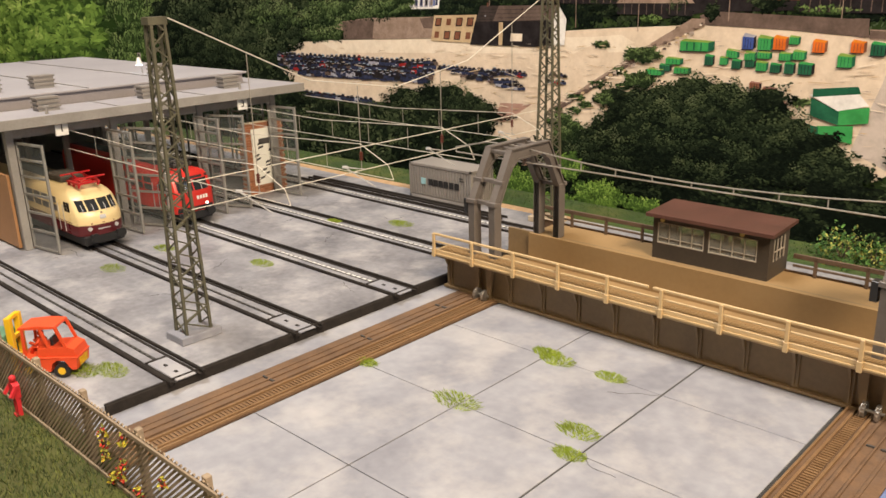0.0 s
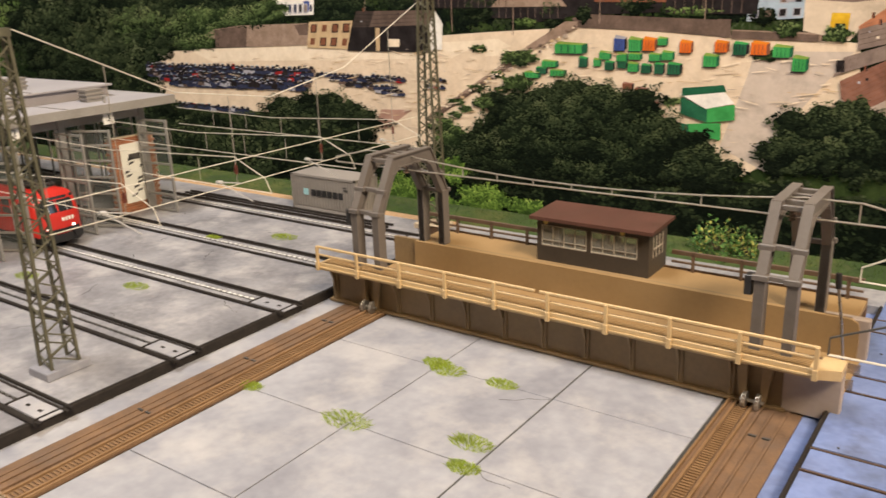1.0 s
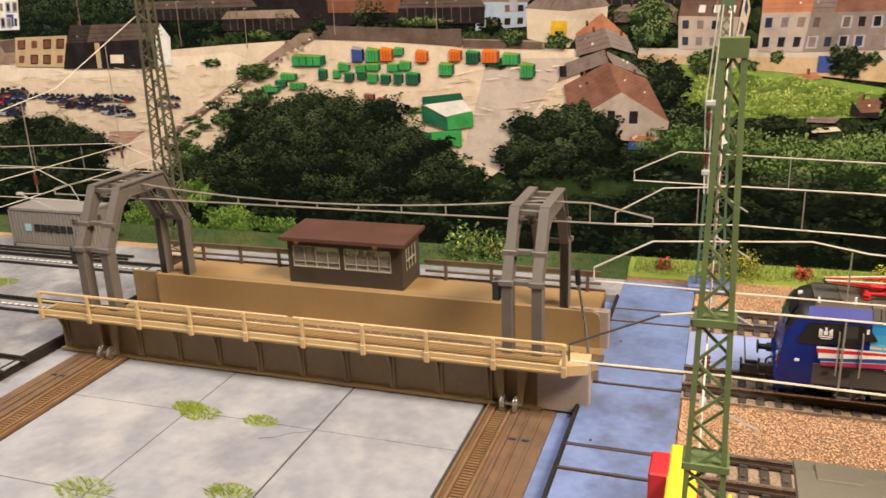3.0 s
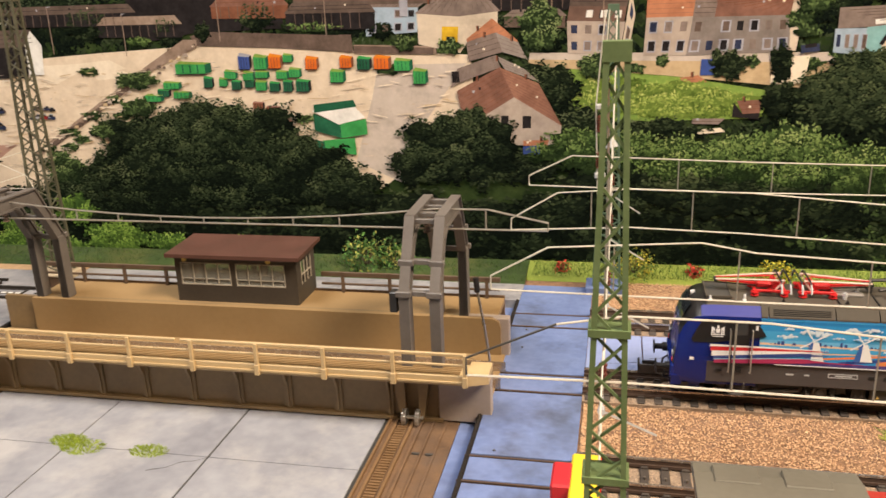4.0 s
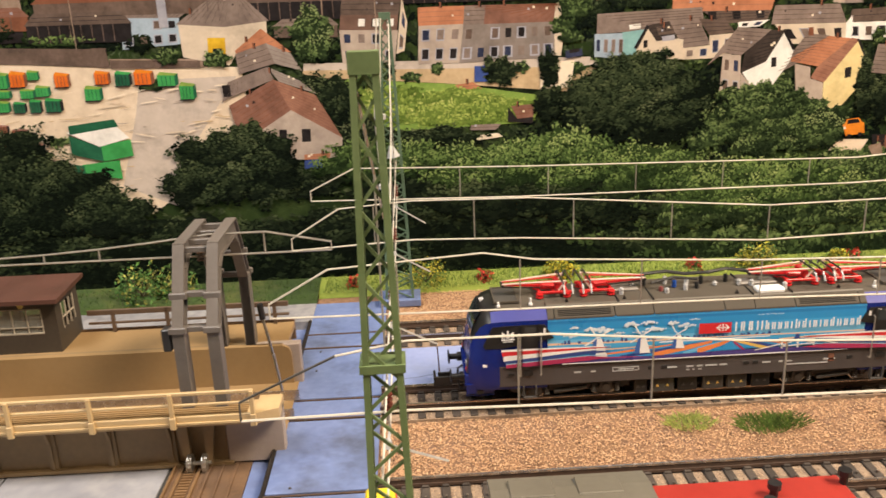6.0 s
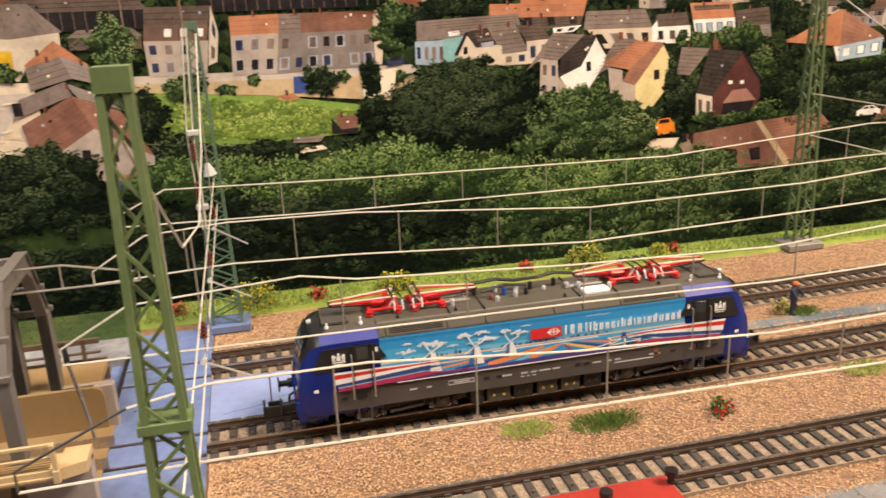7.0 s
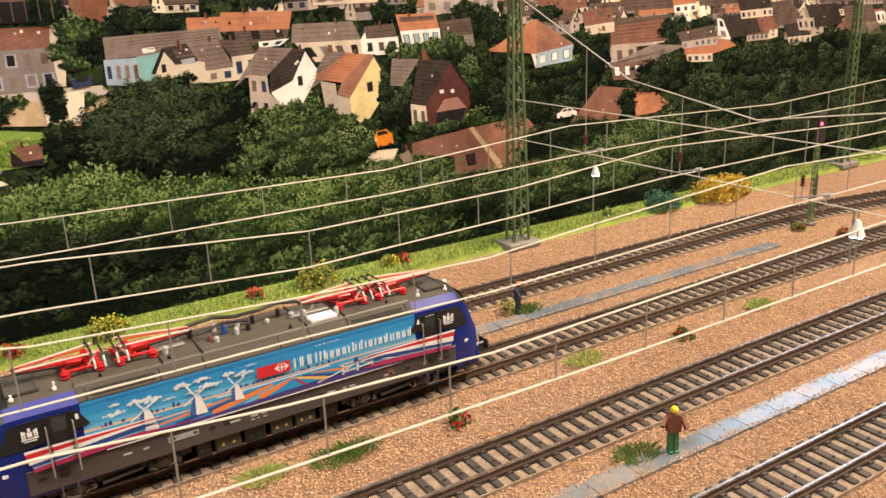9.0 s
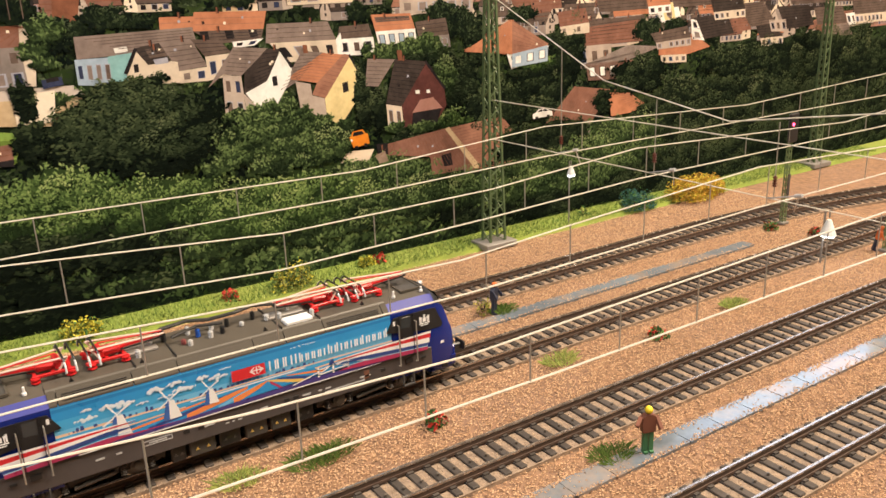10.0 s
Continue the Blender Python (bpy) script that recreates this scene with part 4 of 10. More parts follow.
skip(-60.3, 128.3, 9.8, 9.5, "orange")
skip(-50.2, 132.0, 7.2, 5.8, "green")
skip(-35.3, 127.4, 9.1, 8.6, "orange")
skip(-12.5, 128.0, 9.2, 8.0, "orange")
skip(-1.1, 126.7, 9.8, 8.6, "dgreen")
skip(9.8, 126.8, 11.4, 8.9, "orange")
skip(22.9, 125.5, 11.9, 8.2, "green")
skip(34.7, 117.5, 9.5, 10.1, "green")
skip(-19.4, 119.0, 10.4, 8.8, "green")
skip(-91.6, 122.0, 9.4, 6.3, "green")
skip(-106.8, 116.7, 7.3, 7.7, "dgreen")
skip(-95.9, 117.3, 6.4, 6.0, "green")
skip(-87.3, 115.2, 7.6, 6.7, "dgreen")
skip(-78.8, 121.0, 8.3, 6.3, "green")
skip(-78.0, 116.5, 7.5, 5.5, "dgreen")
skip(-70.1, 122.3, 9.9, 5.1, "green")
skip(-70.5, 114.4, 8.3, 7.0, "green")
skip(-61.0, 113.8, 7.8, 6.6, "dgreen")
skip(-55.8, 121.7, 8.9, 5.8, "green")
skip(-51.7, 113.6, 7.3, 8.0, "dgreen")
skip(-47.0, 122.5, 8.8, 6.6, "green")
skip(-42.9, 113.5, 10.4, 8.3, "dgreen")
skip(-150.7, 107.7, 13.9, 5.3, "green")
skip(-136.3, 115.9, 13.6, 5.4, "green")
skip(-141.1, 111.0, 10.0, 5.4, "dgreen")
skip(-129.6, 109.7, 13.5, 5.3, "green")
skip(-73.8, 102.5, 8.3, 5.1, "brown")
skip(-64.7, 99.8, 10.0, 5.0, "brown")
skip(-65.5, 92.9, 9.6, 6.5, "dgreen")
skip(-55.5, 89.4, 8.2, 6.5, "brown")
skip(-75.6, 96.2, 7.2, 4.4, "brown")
printed("printed_container", 9, [("green", [(-16.1, 92.5), (2.7, 95.8), (3.0, 86.0), (-14.7, 83.3)]), ("dgreen", [(-32.6, 99.4), (-14.9, 91.8), (-14.7, 83.3), (-32.4, 88.1)]), ("white", [(-33.9, 101.2), (-7.1, 106.4), (2.3, 96.6), (-15.7, 92.2)]), ("dgreen", [(-32.0, 105.0), (-5.2, 107.9), (-3.2, 103.6), (-31.9, 99.8)])])
printed("printed_container", 10, [("green", [(-27.5, 81.9), (-5.5, 83.7), (-5.1, 72.5), (-26.2, 75.1)]), ("dgreen", [(-35.9, 83.0), (-26.3, 81.2), (-26.2, 73.6), (-34.9, 74.6)])])
car_row((-600.8, 105.4), (-362.7, 107.0), 26)
car_row((-599.1, 96.0), (-367.0, 100.2), 24)
car_row((-566.7, 88.6), (-371.9, 90.4), 20)
car_row((-359.9, 103.7), (-300.9, 102.8), 9)
car_row((-332.2, 97.3), (-295.7, 96.5), 5)
car_row((-297.8, 103.8), (-260.3, 102.0), 6)
car_row((-237.9, 104.4), (-220.8, 103.0), 4)
car_row((-293.3, 92.0), (-264.3, 91.2), 4)
car_row((-241.3, 97.2), (-223.4, 96.9), 3)
car_row((-563.7, 67.8), (-446.2, 64.4), 13)
foliage("farwood", 1, [(-484, 168, 142, 22), (-336, 160, 49, 18), (-212, 162, 41, 20), (-710, 155, 138, 45), (-144, 163, 28, 12), (-254, 163, 22, 12), (-20, 155, 30, 10)])
foliage("dark", 4, [(-640, 138, 96, 52), (-576, 149, 50, 32), (-729, 103, 112, 42)])
foliage("mid", 4, [(-603, 143, 52, 22), (-519, 146, 39, 18), (-523, 130, 36, 9), (-457, 153, 65, 10), (-414, 159, 27, 9)])
foliage("dark", 9, [(-363, 64, 73, 26), (-413, 49, 57, 23), (-321, 64, 28, 20), (-511, 48, 105, 16), (-634, 36, 113, 24)])
foliage("dark", 12, [(-148, 70, 48, 33), (-90, 80, 55, 30), (-50, 64, 43, 24), (-13, 51, 25, 15), (-189, 46, 34, 25), (-216, 42, 33, 18), (-119, 90, 32, 18)])
foliage("mid", 13, [(-220, 62, 16, 11), (-186, 88, 9, 5), (-155, 122, 17, 6), (-156, 104, 14, 6)])
foliage("dark", 12, [(52, 78, 30, 22), (37, 66, 21, 14), (80, 76, 20, 25), (71, 94, 13, 10)])
foliage("dark", 7, [(112, 112, 19, 18), (119, 98, 16, 13), (96, 69, 46, 14)])
foliage("mid", 10, [(30, 142, 8, 5), (58, 140, 8, 5), (113, 151, 13, 16), (146, 127, 10, 8)])
foliage("dark", 11, [(303, 101, 43, 24), (290, 110, 30, 19), (320, 104, 28, 20), (304, 122, 27, 13), (271, 102, 16, 13)])
foliage("dark", 8, [(121, 113, 16, 16), (139, 93, 19, 10), (178, 88, 32, 8), (151, 129, 8, 6), (221, 126, 11, 9), (250, 126, 6, 12), (249, 106, 9, 11)])
foliage("bright", 12, [(148, 76, 41, 14), (200, 72, 39, 13), (253, 71, 39, 17), (307, 64, 39, 16), (358, 51, 41, 18), (408, 49, 40, 15)])
foliage("mid", 11.5, [(345, 40, 42, 16), (408, 36, 42, 15), (466, 36, 38, 14)], 1.0, shade=0.08)
foliage("dark", 11.5, [(168, 56, 42, 18), (225, 53, 42, 18), (285, 47, 42, 18)], 1.1, shade=0.04)
foliage("bright", 12.2, [(258, 77, 30, 15), (232, 72, 22, 12), (392, 60, 26, 9)], 0.9, shade=0.03)
foliage("mid", 9, [(389, 84, 39, 16), (371, 101, 26, 10), (405, 93, 23, 9), (344, 88, 14, 17), (386, 112, 10, 7)])
foliage("dark", 6, [(513, 113, 18, 20), (578, 97, 38, 22), (541, 88, 23, 19), (441, 111, 6, 20), (450, 103, 6, 18), (486, 131, 13, 9), (607, 122, 20, 19)])
foliage("bright", 7, [(514, 89, 25, 7), (581, 120, 19, 5)])
foliage("mid", 13, [(485, 40, 71, 14), (549, 36, 53, 15), (623, 40, 57, 21), (669, 52, 49, 22)])
foliage("dark", 10, [(758, 62, 93, 36), (860, 71, 100, 42), (956, 70, 104, 52), (689, 31, 72, 33), (616, 24, 70, 22), (546, 92, 30, 20), (535, 33, 55, 19), (772, 19, 90, 30), (892, 23, 124, 33), (1014, 24, 104, 47)])
foliage("dark", 11, [(685, 103, 31, 15), (801, 105, 45, 14), (905, 105, 70, 18), (1009, 92, 61, 22), (587, 62, 49, 17)])
foliage("dark", 5, [(618, 131, 9, 22), (533, 137, 12, 15)])
foliage("bright", 3, [(-1126, 126, 299, 62), (-1485, 111, 340, 89), (-993, 90, 104, 32)], 2.0)
foliage("dark", 4, [(-725, 119, 98, 55), (-648, 96, 78, 38), (-796, 144, 80, 27), (-1937, 31, 671, 138)], 2.0)
foliage("dark", 13, [(-546, 17, 108, 37), (-463, 31, 69, 32), (-623, 47, 65, 45), (-375, 35, 59, 32)], 2.0)
foliage("leafy", 15, [(-188, 10, 23, 13), (-218, 32, 16, 11), (-94, 10, 18, 6)])
printed("printed_house", 4, [("redroof", [(612.4, 140.4), (685.2, 144.4), (693.0, 128.2), (618.7, 127.9)]), ("beige", [(618.7, 127.9), (653.8, 128.1), (656.1, 110.6), (621.4, 112.2)], 1, 3, "shade")])
printed("printed_house", 3, [("brownroof", [(391.8, 184.3), (440.6, 186.1), (443.1, 166.2), (395.0, 166.3)])])
printed("printed_house", 3, [("darkroof", [(823.6, 134.5), (850.7, 135.0), (864.9, 119.7), (833.2, 119.7)]), ("cream", [(833.0, 120.7), (864.8, 120.7), (866.0, 112.8), (835.5, 113.8)])])
printed("printed_house", 3, [("orangeroof", [(652.5, 159.7), (688.0, 161.6), (694.9, 148.0), (656.4, 147.4)])])
printed("printed_house", 3, [("brownroof", [(866.2, 165.6), (956.0, 165.1), (965.2, 146.6), (873.0, 147.3)])])
printed("printed_house", 3, [("redroof", [(909.7, 128.0), (945.0, 128.1), (956.9, 114.0), (919.0, 114.3)]), ("white", [(918.8, 115.3), (956.7, 115.0), (958.3, 106.6), (922.0, 107.0)], 1, 2, "shade")])
printed("printed_house", 3, [("greyroof", [(468.9, 180.2), (524.7, 180.9), (527.0, 167.4), (470.6, 166.7)]), ("beige", [(470.6, 166.7), (527.0, 167.4), (526.7, 157.3), (470.9, 157.8)], 1, 5, "shade")])
printed("printed_house", 3, [("redroof", [(394.5, 185.1), (437.9, 185.4), (439.4, 174.4), (395.4, 173.3)]), ("cream", [(395.4, 173.3), (439.4, 174.4), (438.8, 166.6), (395.4, 166.5)], 1, 4, "shade")])
printed("printed_house", 3, [("brownroof", [(342.2, 183.3), (384.1, 184.1), (384.4, 174.3), (342.7, 173.4)])])
foliage("grassland", 5, [(154, 114, 24, 6), (190, 111, 26, 7), (219, 104, 24, 8), (178, 103, 26, 7), (144, 105, 16, 7), (203, 99, 21, 4)])
foliage("mid", 5, [(338, 129, 11, 4), (362, 147, 7, 4), (433, 143, 10, 7), (474, 120, 13, 11), (504, 121, 10, 11)])
foliage("farwood", 5, [(268, 158, 11, 11), (490, 141, 11, 8), (516, 150, 18, 11), (568, 154, 15, 6), (620, 136, 9, 18), (694, 136, 18, 10), (724, 138, 15, 6)])
foliage("mid", 8, [(394, 93, 22, 9), (364, 90, 18, 8), (416, 83, 16, 11), (511, 91, 12, 4), (549, 91, 15, 16)])
foliage("dark", 9, [(440, 109, 6, 11), (452, 101, 5, 14), (470, 80, 13, 5)])
foliage("leafy", 6, [(-1250, 133, 248, 61), (-1585, 88, 342, 95), (-1113, 110, 118, 33)], 4.2)
printed("printed_house", 7, [("orangeroof", [(518.5, 131.6), (557.0, 150.4), (560.9, 149.8), (559.1, 127.2)]), ("redroof2", [(559.4, 149.9), (592.4, 131.8), (576.8, 129.0), (559.1, 127.2)]), ("paleblue", [(559.1, 127.2), (591.4, 131.1), (591.4, 120.1), (559.0, 117.9)], 1, 3, "white")])
printed("printed_house", 5, [("brownroof", [(695.9, 132.7), (737.7, 136.4), (743.2, 127.2), (702.6, 125.4)]), ("beige", [(702.6, 125.4), (743.2, 127.2), (743.7, 120.9), (704.2, 120.1)])])
printed("printed_house", 5, [("redroof", [(600.2, 153.2), (627.2, 155.1), (631.3, 144.6), (602.9, 143.0)]), ("cream", [(602.9, 143.0), (631.3, 144.6), (631.5, 137.4), (604.1, 136.6)])])
printed("printed_house", 5, [("greyroof", [(920.4, 126.4), (963.6, 127.1), (973.5, 115.1), (927.8, 114.8)]), ("white", [(927.8, 114.8), (973.5, 115.1), (974.7, 108.7), (930.7, 108.4)])])
printed("printed_house", 5, [("darkroof", [(762.8, 159.8), (801.7, 161.1), (809.3, 146.3), (769.0, 145.4)]), ("cream", [(769.0, 145.4), (809.3, 146.3), (810.1, 139.8), (771.1, 139.0)])])
printed("printed_house", 5, [("brownroof", [(963.1, 152.8), (1023.2, 153.8), (1034.9, 134.2), (973.4, 133.9)]), ("cream", [(973.4, 133.9), (1034.9, 134.2), (1036.9, 125.4), (977.0, 125.4)])])
printed("printed_house", 5, [("orangeroof", [(687.9, 163.3), (712.8, 164.1), (717.3, 153.8), (692.2, 153.1)]), ("white", [(692.2, 153.1), (717.3, 153.8), (717.8, 147.8), (693.8, 147.2)])])
foliage("leafy", 15, [(-266, 8, 21, 17), (-187, 12, 27, 12), (-148, 10, 18, 7), (-304, 9, 13, 10), (-226, 3, 15, 8)])
printed("printed_tank", 4, [("brown", [(264.7, 178.4), (283.9, 177.7), (280.9, 163.6), (263.7, 163.4)]), ("redroof", [(264.7, 178.4), (270.8, 178.2), (268.9, 163.7), (263.7, 163.4)])])
foliage("farwood", 5, [(254, 170, 10, 10), (293, 165, 13, 7), (309, 162, 12, 4), (273, 158, 16, 6), (366, 171, 13, 5), (440, 161, 8, 7), (502, 158, 13, 8)])
foliage("mid", 6, [(258, 151, 8, 6), (462, 136, 16, 6), (492, 136, 15, 5)])
printed("parked_car", 9, [("carblue", [(259.1, 136.2), (268.8, 137.0), (269.2, 133.0), (259.4, 131.7)]), ("shade", [(261.3, 136.6), (267.2, 137.2), (267.4, 135.2), (261.4, 134.6)])])
printed("garden_path", 6, [("palesand", [(244.6, 129.7), (264.5, 130.6), (262.5, 115.0), (244.4, 114.3)])])
foliage("mid", 6, [(184, 129, 4, 4), (234, 128, 4, 4), (265, 126, 7, 4), (140, 128, 6, 3), (279, 133, 5, 5), (169, 125, 6, 2)])
foliage("dark", 7, [(214, 132, 3, 4), (245, 131, 2, 4)])
foliage("dark", 11, [(-105, 47, 47, 12), (-154, 37, 29, 13), (-64, 49, 31, 12)])
foliage("dark", 11, [(-159, 46, 60, 13), (-79, 48, 48, 11)])

# ---- the town that fills the upper part of the photograph, row behind row ----
rt = random.Random(77)
ROOFS = ["brownroof"] * 6 + ["greyroof"] * 4 + ["redroof"] * 5 + ["redroof2"] * 2 + ["orangeroof"] + ["greyroof2"] + ["darkroof"] * 4
WALLS = ["beige", "beige", "greywall", "greywall", "greywall", "tan", "pink", "cream"]


def cottage(x, z, w, d, h, r, roof, wall, flip=False, layer=2, dormer=False):
    """A printed house seen from above: long wall with eaves, roof slope, one gable end."""
    m = -1 if flip else 1

    def P(u, v):
        return (x + m * u, z + v)
    # gable in a paler ink as if lit; a dark strip prints the eaves' shadow
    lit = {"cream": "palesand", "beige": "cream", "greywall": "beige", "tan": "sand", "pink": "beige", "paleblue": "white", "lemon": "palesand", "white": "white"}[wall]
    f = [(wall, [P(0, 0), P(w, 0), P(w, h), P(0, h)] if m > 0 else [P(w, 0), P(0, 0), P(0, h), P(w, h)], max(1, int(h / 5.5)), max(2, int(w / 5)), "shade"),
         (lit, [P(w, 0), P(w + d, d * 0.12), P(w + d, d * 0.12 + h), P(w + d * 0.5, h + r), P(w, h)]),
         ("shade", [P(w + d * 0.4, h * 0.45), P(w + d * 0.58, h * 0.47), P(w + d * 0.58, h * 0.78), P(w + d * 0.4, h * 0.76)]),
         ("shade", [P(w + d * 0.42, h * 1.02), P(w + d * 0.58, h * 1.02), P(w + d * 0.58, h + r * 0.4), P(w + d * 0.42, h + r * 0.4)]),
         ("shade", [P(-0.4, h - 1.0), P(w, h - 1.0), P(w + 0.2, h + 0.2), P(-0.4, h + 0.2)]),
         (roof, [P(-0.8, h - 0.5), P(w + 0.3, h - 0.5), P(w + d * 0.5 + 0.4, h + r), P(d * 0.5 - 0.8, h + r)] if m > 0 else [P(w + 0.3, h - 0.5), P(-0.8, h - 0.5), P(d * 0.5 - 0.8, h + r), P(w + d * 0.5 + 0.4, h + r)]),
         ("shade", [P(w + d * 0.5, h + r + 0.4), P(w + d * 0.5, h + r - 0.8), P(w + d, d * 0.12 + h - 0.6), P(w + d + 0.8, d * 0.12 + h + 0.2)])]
    if dormer:
        for k in (0.3, 0.62):
            u, v = w * k + d * 0.2, h + r * 0.35
            f += [("white", [P(u, v), P(u + 2.6, v), P(u + 2.6, v + r * 0.3), P(u, v + r * 0.3)]), ("shade", [P(u + 0.5, v + 0.2), P(u + 2.1, v + 0.2), P(u + 2.1, v + r * 0.26), P(u + 0.5, v + r * 0.26)]),
                  ("darkroof", [P(u - 0.5, v + r * 0.3), P(u + 3.1, v + r * 0.3), P(u + 3.6, v + r * 0.5), P(u + 0.6, v + r * 0.5)])]
    printed("printed_house", layer, f)


def town_row(x0, x1, za, zb, k, gap):
    """One row of houses along a line that sinks from za to zb, with trees in the gaps."""
    x, trees = x0, []
    while x < x1:
        u = (x - x0) / (x1 - x0)
        stretch = 1.0 + max(0.0, x - 450) / 700.0
        w, d = rt.uniform(14, 26) * k * stretch, rt.uniform(7, 11) * k * stretch
        h, r = rt.uniform(4.5, 8) * k, rt.uniform(7, 11) * k
        z = za + (zb - za) * u + rt.uniform(-2, 2)
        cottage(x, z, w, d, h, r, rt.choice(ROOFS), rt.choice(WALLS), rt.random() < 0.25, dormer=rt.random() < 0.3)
        x += w + d + rt.uniform(0.5, gap) * stretch
        if rt.random() < 0.7:
            trees.append((x - 2, z + rt.uniform(-1, 3) * k, rt.uniform(5, 11) * stretch, rt.uniform(4, 8) * k))
    foliage("dark", 2.2, trees, 0.8)


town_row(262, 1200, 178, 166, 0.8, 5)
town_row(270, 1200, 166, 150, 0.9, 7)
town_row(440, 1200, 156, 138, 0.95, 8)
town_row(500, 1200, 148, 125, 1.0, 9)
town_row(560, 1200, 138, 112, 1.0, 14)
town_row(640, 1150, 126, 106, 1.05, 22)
# the nearer houses of the town, one by one
printed("printed_house", 5, [("orangeroof", [(321.4, 163.5), (340.4, 163.1), (339.6, 157.1), (321.1, 157.2)]), ("orangeroof", [(340.4, 165.3), (382.0, 164.1), (379.4, 154.4), (338.6, 155.3)]), ("brownroof", [(338.6, 155.3), (379.4, 154.4), (377.1, 148.4), (352.1, 147.9)]), ("shade", [(342.1, 154.8), (346.9, 154.8), (347.5, 150.4), (343.0, 150.2)]), ("shade", [(356.3, 154.6), (361.2, 154.5), (361.8, 150.2), (357.3, 150.0)]), ("shade", [(370.2, 154.4), (375.1, 154.3), (375.7, 150.3), (371.2, 150.1)]), ("white", [(360.2, 148.3), (378.7, 149.1), (373.1, 145.5), (360.8, 144.9)])])
printed("printed_house", 5, [("brownroof", [(427.4, 152.9), (447.5, 153.5), (449.9, 146.0), (425.9, 145.5)]), ("white", [(425.9, 145.5), (450.4, 145.6), (451.4, 135.0), (426.7, 135.7)], 1, 3, "shade")])
printed("printed_house", 5, [("orangeroof", [(449.5, 158.7), (477.9, 158.4), (481.2, 148.8), (452.2, 148.6)]), ("white", [(452.2, 148.6), (481.2, 148.8), (481.7, 138.7), (454.3, 138.8)], 1, 4, "paleblue"), ("brownroof", [(451.8, 157.1), (477.0, 156.9), (477.3, 154.2), (453.0, 154.0)])])
printed("printed_house", 5, [("brownroof", [(481.2, 152.8), (504.6, 154.2), (506.9, 143.6), (483.4, 143.0)]), ("greywall", [(483.4, 143.0), (506.9, 143.6), (508.1, 134.8), (485.3, 134.6)], 1, 3, "shade")])
printed("printed_house", 6, [("greyroof", [(381.4, 156.9), (419.8, 156.5), (424.9, 145.5), (379.9, 146.3)]), ("cream", [(382.0, 146.2), (424.5, 145.5), (425.4, 134.2), (392.0, 134.6)], 1, 4, "shade"), ("white", [(424.5, 145.5), (427.9, 149.6), (429.2, 139.5), (425.4, 134.2)])])
printed("printed_house", 6, [("greyroof", [(277.5, 156.0), (338.6, 157.6), (340.3, 147.7), (305.6, 145.8), (277.4, 144.8)]), ("paleblue", [(276.2, 144.8), (294.1, 144.8), (293.7, 130.0), (276.1, 132.0)], 1, 4, "shade"), ("turquoise", [(292.5, 145.2), (306.4, 146.5), (309.0, 130.8), (292.1, 129.7)]), ("white", [(296.1, 149.2), (302.8, 149.7), (303.2, 147.0), (296.5, 146.6)])])
printed("printed_house", 7, [("greyroof", [(319.6, 150.5), (336.7, 151.2), (344.7, 136.4), (328.4, 134.8)]), ("cream", [(328.4, 134.8), (344.7, 136.0), (344.5, 128.3), (328.5, 128.3)], 1, 2, "shade"), ("brownroof", [(336.7, 151.2), (352.8, 149.8), (358.8, 142.7), (343.7, 141.4)]), ("cream", [(343.7, 141.4), (358.8, 142.3), (357.3, 130.0), (344.5, 128.3)], 1, 2, "shade")])
printed("printed_house", 8, [("cream", [(301.7, 129.6), (300.5, 136.5), (306.6, 147.6), (312.5, 143.2), (328.3, 139.8), (328.5, 128.6)]), ("darkroof", [(306.0, 148.4), (319.6, 150.5), (324.6, 140.4), (312.5, 139.4)]), ("shade", [(299.3, 136.2), (306.4, 148.8), (308.0, 148.0), (301.3, 135.3)]), ("brownroof", [(312.0, 147.4), (321.3, 148.1), (323.4, 143.5), (313.7, 142.8)]), ("carsilver", [(315.3, 142.3), (323.0, 142.7), (323.4, 139.7), (316.2, 139.2)]), ("shade", [(304.9, 140.1), (307.3, 140.4), (307.3, 136.2), (304.9, 135.9)])])
printed("printed_house", 9, [("greyroof", [(360.3, 145.6), (380.7, 143.4), (363.1, 129.3), (352.7, 131.2), (343.2, 124.2)]), ("beige", [(352.3, 130.6), (363.1, 129.3), (364.2, 103.9), (351.5, 106.6)], 2, 2, "shade"), ("darkroof", [(380.0, 143.2), (388.4, 142.7), (378.3, 125.0), (363.9, 119.5), (365.1, 130.6)]), ("white", [(388.4, 142.1), (394.7, 131.7), (392.6, 124.3), (382.9, 110.5), (370.2, 111.2), (364.6, 119.4), (378.3, 125.0)]), ("shade", [(381.5, 127.2), (384.5, 127.5), (384.8, 122.0), (381.8, 121.7)]), ("shade", [(388.4, 142.9), (395.5, 131.7), (393.9, 131.0), (387.4, 141.8)]), ("beige", [(363.5, 119.5), (370.6, 111.2), (374.9, 101.3), (364.6, 103.9)])])
